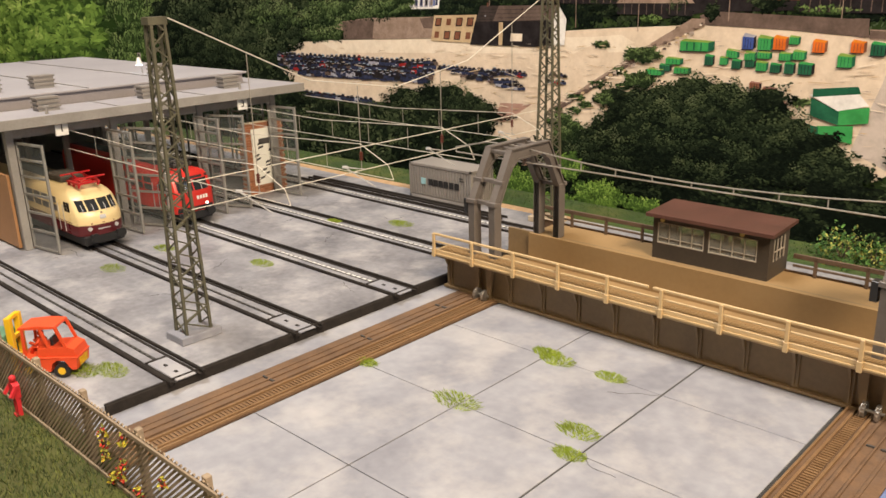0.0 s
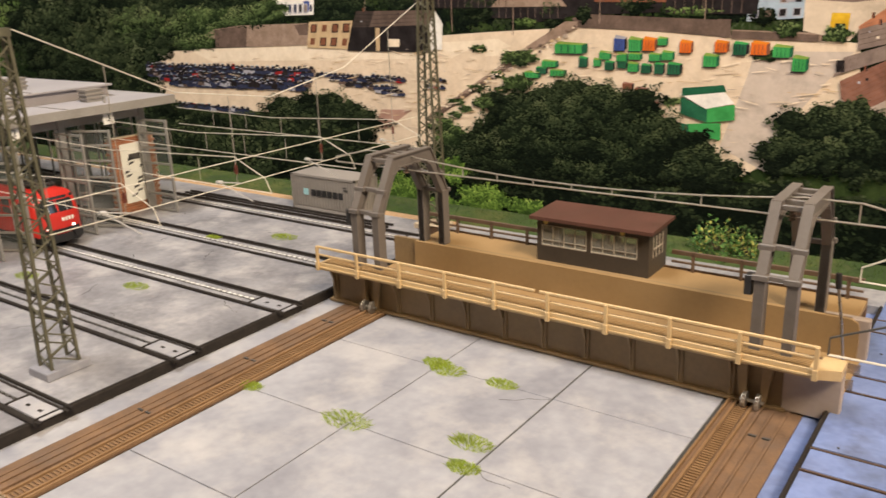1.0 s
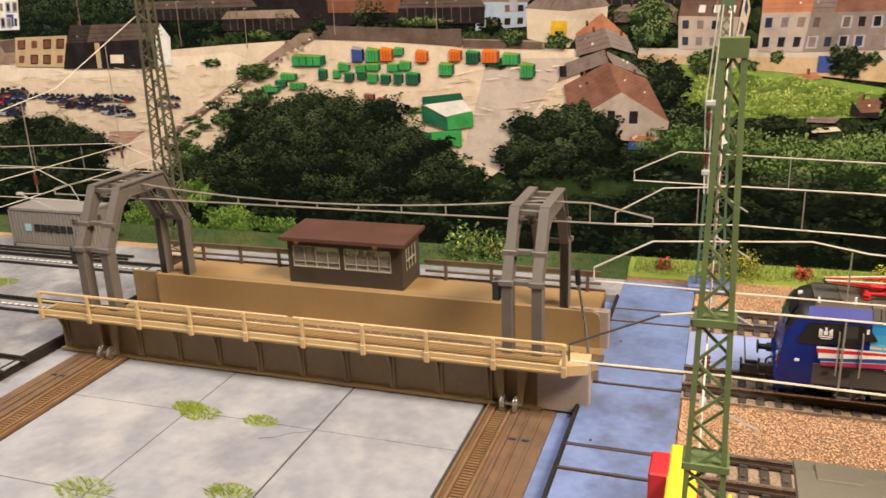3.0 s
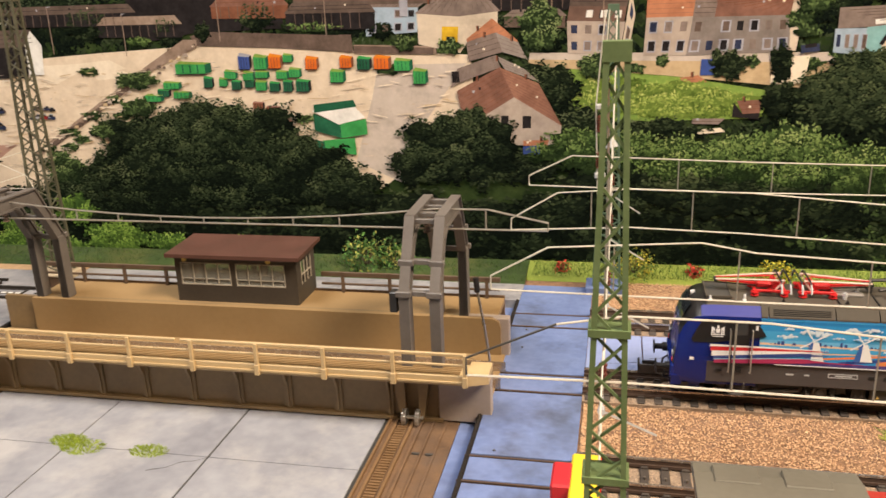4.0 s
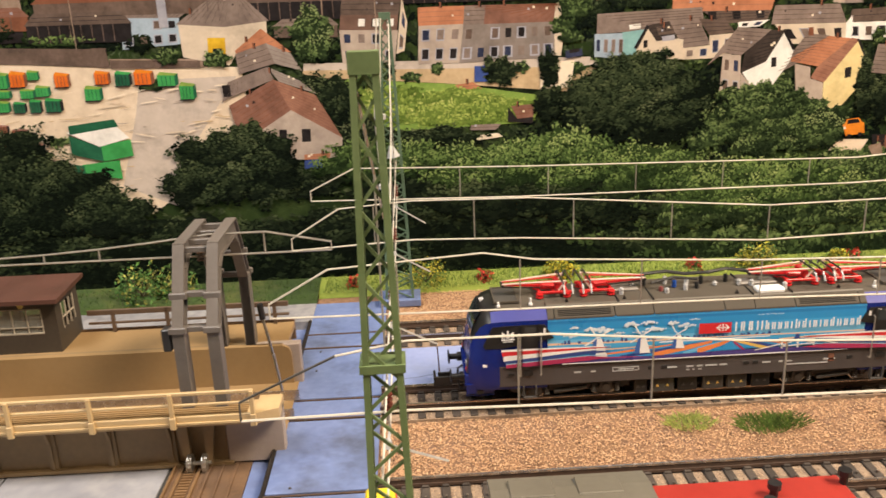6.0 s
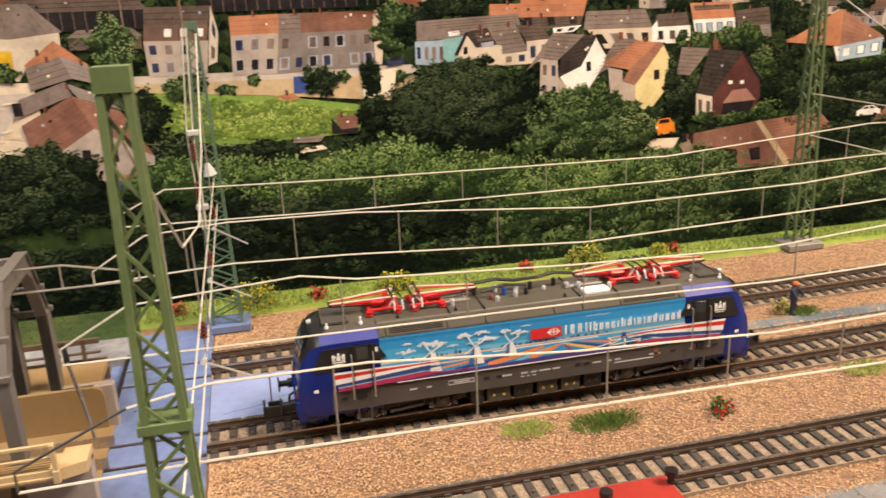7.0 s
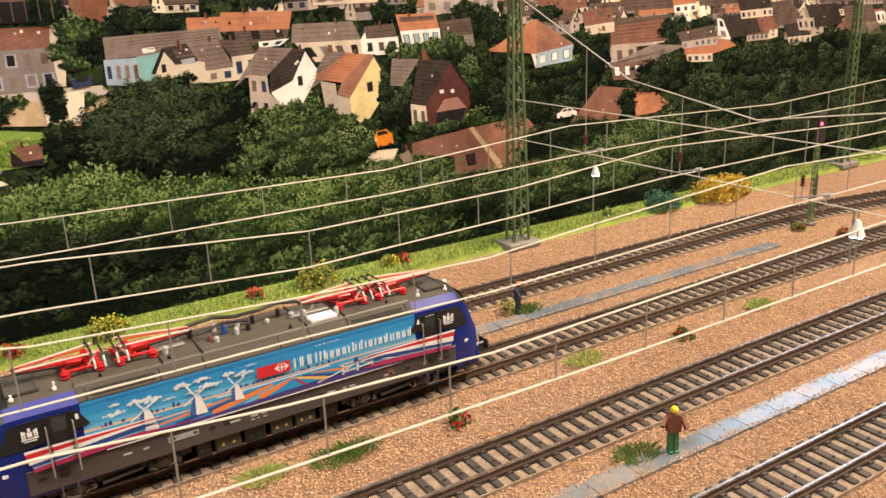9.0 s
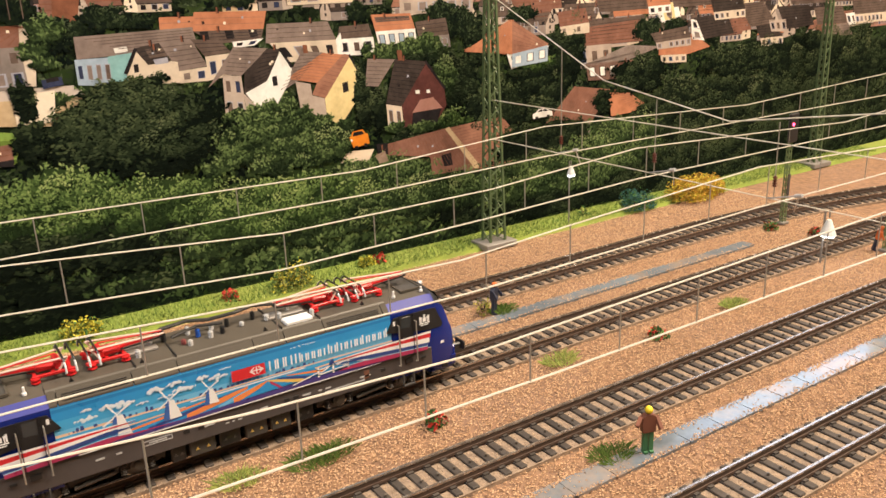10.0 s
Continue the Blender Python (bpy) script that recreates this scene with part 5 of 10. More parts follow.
printed("printed_house", 9, [("greyroof", [(401.7, 140.5), (415.3, 138.6), (397.9, 123.7), (384.2, 116.8)]), ("orangeroof", [(414.9, 138.4), (428.8, 136.4), (409.8, 121.1), (390.5, 125.2)]), ("redroof2", [(428.8, 136.8), (433.6, 135.8), (414.8, 111.3), (406.0, 114.5), (409.8, 121.1)]), ("lemon", [(433.6, 135.8), (437.5, 127.1), (435.6, 107.7), (424.7, 94.8), (414.8, 96.6), (414.3, 111.3)]), ("beige", [(395.9, 123.2), (405.5, 120.9), (406.0, 114.1), (414.1, 111.3), (414.8, 96.6), (398.2, 103.7)]), ("shade", [(426.6, 119.5), (430.4, 120.1), (430.7, 114.1), (426.9, 113.5)]), ("shade", [(433.1, 136.6), (438.4, 126.9), (437.2, 126.1), (432.1, 135.5)]), ("brown", [(402.3, 143.8), (405.2, 143.7), (405.6, 139.0), (402.6, 139.1)])])
printed("printed_house", 9, [("greyroof", [(445.2, 132.7), (464.8, 130.8), (451.6, 115.0), (442.4, 116.3)]), ("darkroof", [(464.8, 131.2), (488.5, 127.7), (468.4, 100.7), (456.7, 103.8), (460.2, 116.2)]), ("maroon", [(488.5, 127.3), (501.4, 109.6), (502.8, 98.0), (494.1, 87.2), (469.4, 87.3), (468.0, 100.7)]), ("cream", [(456.7, 103.4), (468.0, 100.7), (469.0, 86.5), (457.3, 88.4)], 1, 2, "shade"), ("shade", [(476.2, 96.1), (498.8, 96.5), (494.2, 85.9), (475.0, 87.0)]), ("pink", [(482.1, 103.6), (492.4, 104.3), (499.7, 96.5), (475.8, 95.7)]), ("white", [(478.9, 110.0), (482.0, 110.0), (482.2, 107.7), (479.2, 107.7)]), ("white", [(487.4, 109.5), (490.0, 109.6), (490.3, 107.3), (487.6, 107.3)]), ("shade", [(488.0, 128.5), (503.0, 109.1), (501.3, 108.4), (487.1, 127.0)]), ("brown", [(466.4, 136.3), (469.9, 136.1), (470.6, 129.7), (467.1, 129.9)])])
foliage("dark", 10, [(438.6, 110, 4.8, 19), (451.4, 101, 4.0, 14)], 0.7)
foliage("mid", 7.5, [(489.9, 139.6, 11, 6.9), (477, 138.2, 11, 5.9), (444.7, 137.6, 4.3, 4.9), (264.3, 160.6, 9.8, 7.3), (262, 144, 7.9, 3.7), (503.8, 116.9, 8.9, 12)], 0.75)
foliage("mid", 10.5, [(366.2, 104, 12.7, 9), (383.7, 94, 23.7, 13), (414.6, 84, 17.5, 11)], 0.75)
foliage("mid", 10.6, [(358.0, 106, 8, 6), (378.0, 107, 12, 7), (398.0, 101, 10, 8), (412.0, 96, 8, 7), (426.0, 93, 8, 5)], 0.7, shade=0.06)
foliage("mid", 10.6, [(463.0, 88, 8, 4), (484.0, 86, 12, 4)], 0.7, shade=0.08)
foliage("mid", 9.8, [(448.0, 60, 34, 13), (482.0, 56, 26, 10), (422.0, 62, 20, 9)], 0.9, shade=0.05)
foliage("dark", 10.2, [(646.0, 86, 10, 10), (618.0, 68, 20, 6), (690.0, 72, 14, 7)], 0.8)
foliage("bright", 9.5, [(530.0, 92, 16, 4), (512.0, 90, 9, 4)], 0.7)
foliage("dark", 11, [(301.8, 104, 45, 25), (297.7, 123, 24, 10)], 1.0, shade=0.11)
# works yard beyond the lot: long dark sheds, rusty roofs, pipes, lamp posts and a bright gap of sky
for x0, x1, z0, z1, roof, wall in ((-250, -150, 158, 171, "brownroof", "shade"), (-178, -118, 150, 163, "stonewall", "shade"), (-96, -44, 160, 172, "redroof", "brown"), (-46, 12, 152, 168, "brownroof", "shade"), (-40, 70, 166, 178, "brown", "stonedark"), (60, 132, 160, 176, "brownroof", "shade"), (92, 128, 150, 160, "greyroof", "stonedark"), (160, 262, 166, 182, "stonedark", "shade")):
    hh = z1 - z0
    printed("printed_works", 4, [(wall, [(x0, z0), (x1, z0 - 1), (x1, z0 + hh * 0.6), (x0, z0 + hh * 0.62)]), (roof, [(x0 - 1, z0 + hh * 0.6), (x1 + 1, z0 + hh * 0.57), (x1 - 4, z1), (x0 + 5, z1)])]
            + [("stonedark", [(x0 + k * 6.0, z0), (x0 + k * 6.0 + 0.5, z0), (x0 + k * 6.0 + 0.5, z0 + hh * 0.6), (x0 + k * 6.0, z0 + hh * 0.6)]) for k in range(1, int((x1 - x0) / 6))])
for x, z0, h in ((-214, 140, 30), (-160, 138, 26), (-92, 146, 30), (-20, 148, 28), (150, 150, 24), (120, 152, 26), (-300, 145, 30)):
    printed("printed_lamp_post", 5, [("stonewall", [(x - 0.3, z0), (x + 0.3, z0), (x + 0.25, z0 + h), (x - 0.25, z0 + h)]), ("carsilver", [(x - 0.2, z0 + h), (x + 2.6, z0 + h + 0.6), (x + 2.6, z0 + h + 1.0), (x - 0.2, z0 + h + 0.6)])])
printed("printed_pipe", 5, [("brown", [(-60, 177), (60, 174), (60, 175.4), (-60, 178.6)]), ("carsilver", [(28, 158), (33, 158), (33, 178), (28, 178)]), ("white", [(104, 158), (112, 163), (113.5, 160.5), (105, 155.6)])])
foliage("dark", 4.5, [(-186, 158, 16, 10), (-128, 152, 10, 9), (-104, 152, 6, 6), (16, 150, 8, 5), (-66, 160, 12, 9), (118, 146, 9, 12), (92, 152, 7, 5)], 0.8)
foliage("bright", 4.6, [(-30, 153, 18, 3), (-150, 147, 10, 2.5)], 0.8)
# rubble, rills and bleached patches on the gravel lots
rr_ = random.Random(5)
faces = []
for _ in range(420):
    x, z = rr_.uniform(-560, 66), rr_.uniform(56, 136)
    top = float(np.interp(x, [-520, -360, -180, -108, 60], [118, 124, 134, 138, 128])) - 2
    low = float(np.interp(x, [-520, -300, -240, 0, 60], [88, 62, 56, 60, 92]))
    if not low < z < top:
        continue
    w, h = rr_.uniform(0.5, 5), rr_.uniform(0.12, 0.4)
    t = rr_.uniform(0.0, 0.2)
    faces.append((rr_.choice(["tan", "beige", "tan", "asphalt", "palesand", "beige", "sand"]), [(x - w, z - t * w), (x, z - h), (x + w, z + t * w), (x + w * 0.2, z + h)]))
for k in range(0, len(faces), 60):
    printed("printed_rubble", 5, faces[k:k + 60])["kind"] = "stuff"
rubble = []
for k in range(46):
    u = k / 45
    x, z = -241 + 132 * u + rr_.uniform(-2, 1), 72 + 72 * u + rr_.uniform(-2.5, 0.5)
    q = rr_.uniform(0.8, 2.2)
    rubble.append((rr_.choice(["stonewall", "palesand", "tan", "stonedark", "beige"]), [(x - q, z), (x + q * 0.8, z - 0.3), (x + q * 0.6, z + q), (x - q * 0.7, z + q * 0.8)]))
printed("printed_wall_stone", 6.5, rubble)["kind"] = "stuff"
foliage("mid", 6.7, [(-236 + k * 11, 66 + k * 5.4, 6 + (k * 7 % 4), 2.4 + (k * 3 % 3) * 0.8) for k in range(9)], 0.8)
for z, a, b, n in ((103, -600, -365, 24), (98.2, -598, -366, 25), (93.6, -580, -368, 22), (90.8, -560, -400, 15), (100.5, -345, -296, 7), (100.8, -296, -262, 6), (94.6, -300, -268, 5), (66.4, -560, -450, 12)):
    car_row((a, z), (b, z + 0.8), n)

# ---- tracks, heaps and weeds on the printed sand lot ----
rq = random.Random(31)
faces = []
for _ in range(330):
    x, z = rq.uniform(-520, 60), rq.uniform(60, 130)
    top = float(np.interp(x, [-520, -360, -180, -108, 60], [118, 124, 134, 138, 128])) - 3
    low = float(np.interp(x, [-520, -300, -240, 0, 60], [86, 62, 62, 74, 100]))
    if not low < z < top:
        continue
    w, h = rq.uniform(1.2, 9), rq.uniform(0.2, 0.5)
    t = rq.uniform(-0.25, 0.25)
    pts = []
    for k in range(7):
        a = k * 2 * math.pi / 7 + rq.uniform(-0.3, 0.3)
        pts.append((x + w * math.cos(a), z + h * math.sin(a) + t * w * math.cos(a)))
    faces.append((rq.choice(["palesand", "palesand", "cream", "tan", "sand"]), pts))
for k in range(0, len(faces), 60):
    printed("printed_heaps", 5, faces[k:k + 60])["kind"] = "stuff"
foliage("mid", 6, [(-231 + k * 9.5, 76 + k * 5.6, 5 + (k * 7 % 5), 2.2 + (k * 3 % 3) * 0.7) for k in range(0, 9, 2)], 1.0)
foliage("mid", 6, [(-480, 92, 10, 3), (-420, 96, 7, 2), (-330, 76, 14, 3), (-150, 88, 9, 2.5), (-40, 96, 8, 2), (20, 126, 9, 2.5), (-190, 128, 8, 2)], 1.0)

# ---- the traverser: girder bridge, walkways, two gantries, overhead line ----
BX0, BX1 = -172.0, 111.0
tb = thing("traverser_bridge", 0, 0, -4.5, "cream and brown traverser girder bridge standing across the pit", "traverser")
ZB = 4.5
for s, nm in ((-1, "girder"), (1, "girder")):
    bm = B()
    box(bm, BX0 + 1, 88, s * 30 - 1.2, s * 30 + 1.2, ZB - 3.2, ZB + 19.8)
    box(bm, BX0, 90, s * 31 - 2.6, s * 31 + 2.6, ZB - 4.2, ZB - 2.8)
    part(nm, bm, M_OLIVE, tb)
    bm = B()
    box(bm, 88, BX1, s * 30 - 2.4, s * 30 + 2.4, ZB - 4.0, ZB + 20, 0.5)
    part("end_cover", bm, mat("end_cover_mauve", (0.40, 0.335, 0.29), (0.3, 0.245, 0.215), 40, 400, 0.45), tb)
rib = B()
prism(rib, [(-6.6, 19.4), (0, 19.4), (0, -2.8), (-1.6, -2.8), (-1.9, 9.0)], "x", -0.6, 0.6)
box(rib, -2.0, 2.0, -1.0, 0.0, -2.8, 19.4)
rib_mesh = mesh_of("rib", rib, M_OLIVE)
for k in range(12):
    x = BX0 + 4 + k * 23.4
    if x < 86:
        piece("rib", rib_mesh, tb, x, -31.2, ZB)
# front walkway with its fascia
bm = B()
box(bm, BX0, BX1 - 9, -41, -29, ZB + 20.0, ZB + 21.6)
part("walkway", bm, M_CREAM, tb)
bm = B()
box(bm, BX0, BX1 - 9, -42.2, -41, ZB + 18.2, ZB + 22.6, 0.2)
box(bm, BX0, BX1 - 9, -42.8, -42.2, ZB + 19.4, ZB + 20.2)
part("fascia", bm, M_CREAM, tb)
bm = B()
prism(bm, [(BX1 - 9, -41.8), (BX1, -38.5), (BX1, -27), (BX1 - 9, -27)], "z", ZB + 18.0, ZB + 22.4)
part("end_platform", bm, M_CREAM, tb)
bm = B()
for k in range(7):
    box(bm, BX0 + 2, BX1 - 12, -40.0 + k * 1.6, -39.3 + k * 1.6, ZB + 21.6, ZB + 22.1)
part("grating", bm, M_TAN, tb)
# handrail
posts = [BX0 + 1.2 + k * 30.3 for k in range(10)]
post = box(box(B(), -0.8, 0.8, -0.9, 0.5, 18.6, 32.4, 0.15), -1.1, 1.1, -1.3, 0.2, 18.0, 22.8, 0.15)
post_mesh = mesh_of("handrail_post", post, M_CREAM)
for x in posts:
    piece("handrail_post", post_mesh, tb, x, -42.4, ZB)
for a, b in ((posts[0], posts[5] - 8), (posts[5] - 4, posts[9])):
    part("handrail", box(B(), a - 0.8, b + 0.8, -42.6, -41.4, ZB + 31.4, ZB + 32.8, 0.25), M_CREAM, tb)
part("handrail", box(B(), posts[0] - 0.8, posts[9] + 0.8, -42.5, -41.5, ZB + 27.0, ZB + 28.0, 0.2), M_CREAM, tb)
# track deck, and the tan rear wall with the rear platform
part("deck", box(B(), BX0 + 0.5, BX1 - 2, -28.6, 27, ZB - 0.6, ZB + 1.0), M_TAN, tb)
for s in (-1, 1):
    part("rail", box(B(), BX0, BX1 + 0.5, s * 8.65 - 0.45, s * 8.65 + 0.45, ZB + 1.0, ZB + 5.6), M_RAIL, tb)
bm = B()
prism(bm, [(BX0 + 20, ZB + 1), (BX1 - 4, ZB + 1), (BX1 - 4, ZB + 15), (BX1 - 5, ZB + 18.5), (BX1 - 8, ZB + 20), (BX0 + 20, ZB + 20)], "y", 26, 29)
part("rear_wall", bm, M_TAN, tb)
part("rear_platform", box(B(), BX0 + 20, BX1 - 6, 29, 56, ZB + 16.5, ZB + 19.6, 0.3), M_TAN, tb)
part("rear_fascia", box(B(), BX0 + 4, BX1 - 6, 56, 57.5, ZB + 10, ZB + 20.5, 0.2), M_RUST, tb)
M_WOODB = mat("dark_brown_rail", (0.12, 0.075, 0.045), (0.07, 0.045, 0.03), 90, 700, 0.6)
rp = mesh_of("rear_post", box(B(), -0.8, 0.8, -0.7, 0.7, 0, 11.5), M_WOODB)
for k in range(11):
    x = BX0 + 8 + k * 26.0
    if not -72 < x < 6:
        piece("rear_post", rp, tb, x, 54.5, ZB + 19.6)
for a, b in ((BX0 + 7, -72), (6, BX1 - 8)):
    part("rear_handrail", box(B(), a, b, 53.8, 55.2, ZB + 28.6, ZB + 31.2, 0.2), M_WOODB, tb)
    part("rear_handrail", box(B(), a, b, 54, 55, ZB + 23.8, ZB + 25.0, 0.2), M_WOODB, tb)
# running wheels with nickel rims, in brackets
for x in (-139.0, 77.0):
    for s in (-1,):
        bm = B()
        for u in (-5.4, 5.4):
            prism(bm, [(x + u - 2.4, ZB + 16), (x + u + 2.4, ZB + 16), (x + u * 0.72 + 1.0, ZB - 4), (x + u * 0.72 - 1.0, ZB - 4)], "y", -35.2, -33.4)
        part("wheel_bracket", bm, M_OLIVE, tb)
        for u in (-2.9, 2.9):
            bm = B()
            rod(bm, (x + u - 0.7, -36, ZB - 1.2), (x + u + 0.7, -36, ZB - 1.2), 3.3, 16)
            rod(bm, (x + u - 1.1, -36, ZB - 1.2), (x + u - 0.7, -36, ZB - 1.2), 3.8, 16)
            w = part("wheel", bm, M_STUD, tb, "nickel-plated running wheel")
        part("axle", rod(B(), (x - 5, -36, ZB - 1.2), (x + 5, -36, ZB - 1.2), 0.8, 8), M_STUD, tb)
        bm = B()
        for k in range(14):
            a = k * 2 * math.pi / 14
            for u in (-2.9, 2.9):
                box(bm, x + u - 0.6, x + u + 0.6, -36 + 3.3 * math.cos(a) - 0.35, -36 + 3.3 * math.cos(a) + 0.35, ZB - 1.2 + 3.3 * math.sin(a) - 0.35, ZB - 1.2 + 3.3 * math.sin(a) + 0.35)
        part("wheel_tooth", bm, M_STUD, tb)


# two gantries that carry the overhead line
def gantry(x, foot_w):
    g = thing("gantry", x, 0, 0, "grey steel portal gantry standing on the traverser bridge", "gantry", "gantries on the traverser")
    outer = [(-34, 20), (-34, 54.5), (-18, 83.5), (18, 83.5), (34, 54.5), (34, 20)]
    inner = [(-28.6, 20), (-28.6, 53.5), (-20.5, 68.5), (-17.5, 73.5), (-12, 77.2), (12, 77.2), (17.5, 73.5), (20.5, 68.5), (28.6, 53.5), (28.6, 20)]
    pair_up = [(0, 0), (1, 1), (1, 2), (1.75, 3), (2, 4), (3, 5), (3.25, 6), (4, 7), (4, 8), (5, 9)]

    def edge(u):
        k = min(int(u), len(outer) - 2)
        return tuple(Vector(outer[k]).lerp(Vector(outer[k + 1]), u - k))
    for u in (-foot_w / 2, foot_w / 2):
        bm = B()
        for (ua, ia), (ub, ib) in zip(pair_up, pair_up[1:]):
            pts = [edge(ua), edge(ub), inner[ib], inner[ia]]
            if (Vector(pts[0]) - Vector(pts[1])).length < 0.01:
                pts = pts[1:]
            prism(bm, pts, "x", u - 1.0, u + 1.0)
        # flanges along both edges
        for line in (outer, inner):
            for p, q in zip(line, line[1:]):
                bar(bm, (u, p[0], p[1]), (u, q[0], q[1]), 4.4, 0.8, up=(0, -(q[1] - p[1]), q[0] - p[0]))
        part("frame", bm, M_GANTRY, g)
        for s in (-1, 1):
            bm = B()
            box(bm, u - 2.3, u + 2.3, s * 31.3 - 3.1, s * 31.3 + 3.1, 19.6, 54.5, 0.4)
            part("column", bm, M_GANTRY, g)
    for (y, z) in ((-31, 54), (31, 54), (-25.5, 66), (25.5, 66), (-16.5, 81), (16.5, 81), (-6, 81), (6, 81)):
        part("cross_tie", box(B(), -foot_w / 2, foot_w / 2, y - 1.2, y + 1.2, z - 1.1, z + 1.1, 0.2), M_GANTRY, g)
    for (y, z) in ((-27.5, 66), (27.5, 66), (-34.0, 54.5), (34.0, 54.5)):
        for u in (-foot_w / 2, foot_w / 2):
            part("gusset", box(B(), u - 3.3, u + 3.3, y - 1.2, y + 1.2, z - 1.2, z + 1.2, 0.2), M_GANTRY, g)
    part("junction_box", box(B(), -foot_w / 2 - 6.4, -foot_w / 2 - 3.0, -34, -29, 46, 55, 0.4), M_BLACK, g)
    for u in (-foot_w / 2 + 3, foot_w / 2 - 3):
        part("insulator", lathe(B(), u, 0, skirts(71, 6, 1.5, 1.7, 0.7)), mat("insulator_brown", (0.19, 0.13, 0.1), rough=0.3), g)
    return g


gantry(-140.0, 15.4)
gantry(82.0, 13.0)

# overhead line of the bridge: sagging carrier above, contact wire below, droppers between
ol = thing("overhead_line", 0, 0, 73, "nickel contact and carrier wires hung between the gantries", "overhead line", "overhead lines")
M_WIRED = mat("wire_dull", (0.44, 0.41, 0.37), (0.3, 0.28, 0.25), 200, 900, 0.4, metal=0.5, bump=0.0)
bm = B()
pts = [(-140 + k * 22.25, 0, 9.0 - 6.5 * (1 - ((k - 5) / 5.0) ** 2)) for k in range(11)]
tube(bm, pts, 0.42)
part("carrier_wire", bm, M_WIRED, ol)
part("contact_wire", tube(B(), [(-190, 0, 0), (132, 0, 0)], 0.45), M_WIRED, ol)
for k in (2, 3, 4, 5, 6, 7, 8):
    part("dropper", tube(B(), [(pts[k][0], 0, pts[k][2]), (pts[k][0], 0, 0)], 0.35), M_WIRED, ol)
for pts_ in ([(82, 0, 9.0), (106, 0, 9.0), (132, 0, 3.5), (132, 0, 0)], [(-140, 0, 9.0), (-164, 0, 9.0), (-190, 0, 3), (-190, 0, 0)]):
    part("end_horn", tube(B(), pts_, 0.45), M_WIRED, ol)
part("dropper", tube(B(), [(105, 0, 9.0), (105, 0, 0)], 0.35), M_WIRED, ol)

# the driver's cabin on the rear platform
M_CAB = mat("cabin_brown", (0.058, 0.045, 0.033), (0.032, 0.025, 0.019), 70, 600, 0.6, bump=0.15)
M_CABR = mat("cabin_roof_rust", (0.095, 0.04, 0.03), (0.058, 0.027, 0.021), 60, 500, 0.5, bump=0.15)
# pale pane tint takes the place of whitish reflections on the glass
M_CABPANE = glass("cabin_pane", (0.42, 0.42, 0.38), 0.08, 0.42)
hut = thing("control_cabin", -33, 33, 19.6, "dark brown wooden control cabin with a rust-red roof and paned windows", "cabin")
bm = B()
WZ0, WZ1 = 9.4, 21.8
for y0, y1 in ((0, 1.4), (24.6, 26)):
    box(bm, -34, 34, y0, y1, 0, WZ0)
    box(bm, -34, 34, y0, y1, WZ1, 25.4 if y0 < 1 else 26.4)
    for x, w in ((-34, 3), (-2.6, 2.8), (27.5, 6.5)):
        box(bm, x, x + w, y0 + 0.02, y1, WZ0, WZ1)
box(bm, -34, -32.6, 1.4, 24.6, 0, 25.3)
box(bm, 32.6, 34, 1.4, 24.6, 0, WZ0)
box(bm, 32.6, 34, 1.4, 24.6, WZ1, 25.3)
box(bm, 32.6, 34, 1.4, 6, WZ0, WZ1)
box(bm, 32.6, 34, 20, 24.6, WZ0, WZ1)
part("wall", bm, M_CAB, hut)
part("floor", box(B(), -32.6, 32.6, 1.4, 24.6, 0.2, 1.0), M_TAN, hut)
part("roof", prism(B(), [(-4, 25.2), (-4, 27.2), (29, 28.6), (29, 26.6)], "x", -37, 37), M_CABR, hut)
M_MUNTIN = mat("muntin_grey", (0.42, 0.38, 0.32), (0.32, 0.28, 0.23), 100, 800, 0.6)
for x0, x1 in ((-31, -2.6), (0.2, 27.5)):
    bm = B()
    box(bm, x0, x1, -0.2, 0.4, WZ0, WZ0 + 0.7)
    box(bm, x0, x1, -0.1, 0.4, WZ1 - 0.5, WZ1)
    for k in range(5):
        x = x0 + 0.25 + (x1 - x0 - 0.5) * k / 4
        box(bm, x - 0.25, x + 0.25, -0.1, 0.4, WZ0, WZ1)
    box(bm, x0, x1, -0.08, 0.38, 12.6, 13.0)
    w = part("window", bm, M_MUNTIN, hut, "pale glazing bars")
    part("pane", box(B(), x0, x1, 0.6, 0.8, WZ0, WZ1), M_CABPANE, w)
bm = B()
for k in range(4):
    y = 6.2 + k * 4.5
    box(bm, 33.6, 34.3, y - 0.25, y + 0.25, WZ0, WZ1)
box(bm, 33.6, 34.3, 6, 20, 14.4, 14.9)
part("window", bm, M_MUNTIN, hut, "pale glazing bars")
for x in (-28, 19):
    part("lamp", rod(B(), (x, -0.9, 23.6), (x, 0, 23.6), 1.3, 12), mat("lamp_glass_yellow", (0.75, 0.6, 0.2), rough=0.2), hut)
bm = B()
box(bm, -20, -8, 8, 14, 1, 14)
box(bm, 6, 20, 10, 16, 1, 12)
box(bm, 9, 13, 11, 13, 12, 17)
part("desk", bm, M_DGREY, hut)

# lever and cable at the bridge's end
lv = thing("lever", 104, 12, 0.4, "thin black-topped lever with a loose black cable", "lever")
bm = tube(B(), [(0, 0, 0), (-3, 2, 20), (-6, 2, 38)], 0.7)
part("rod", bm, M_STUD, lv)
part("grip", rod(B(), (-6, 2, 38), (-6.6, 2, 45), 1.4, 8), M_BLACK, lv)

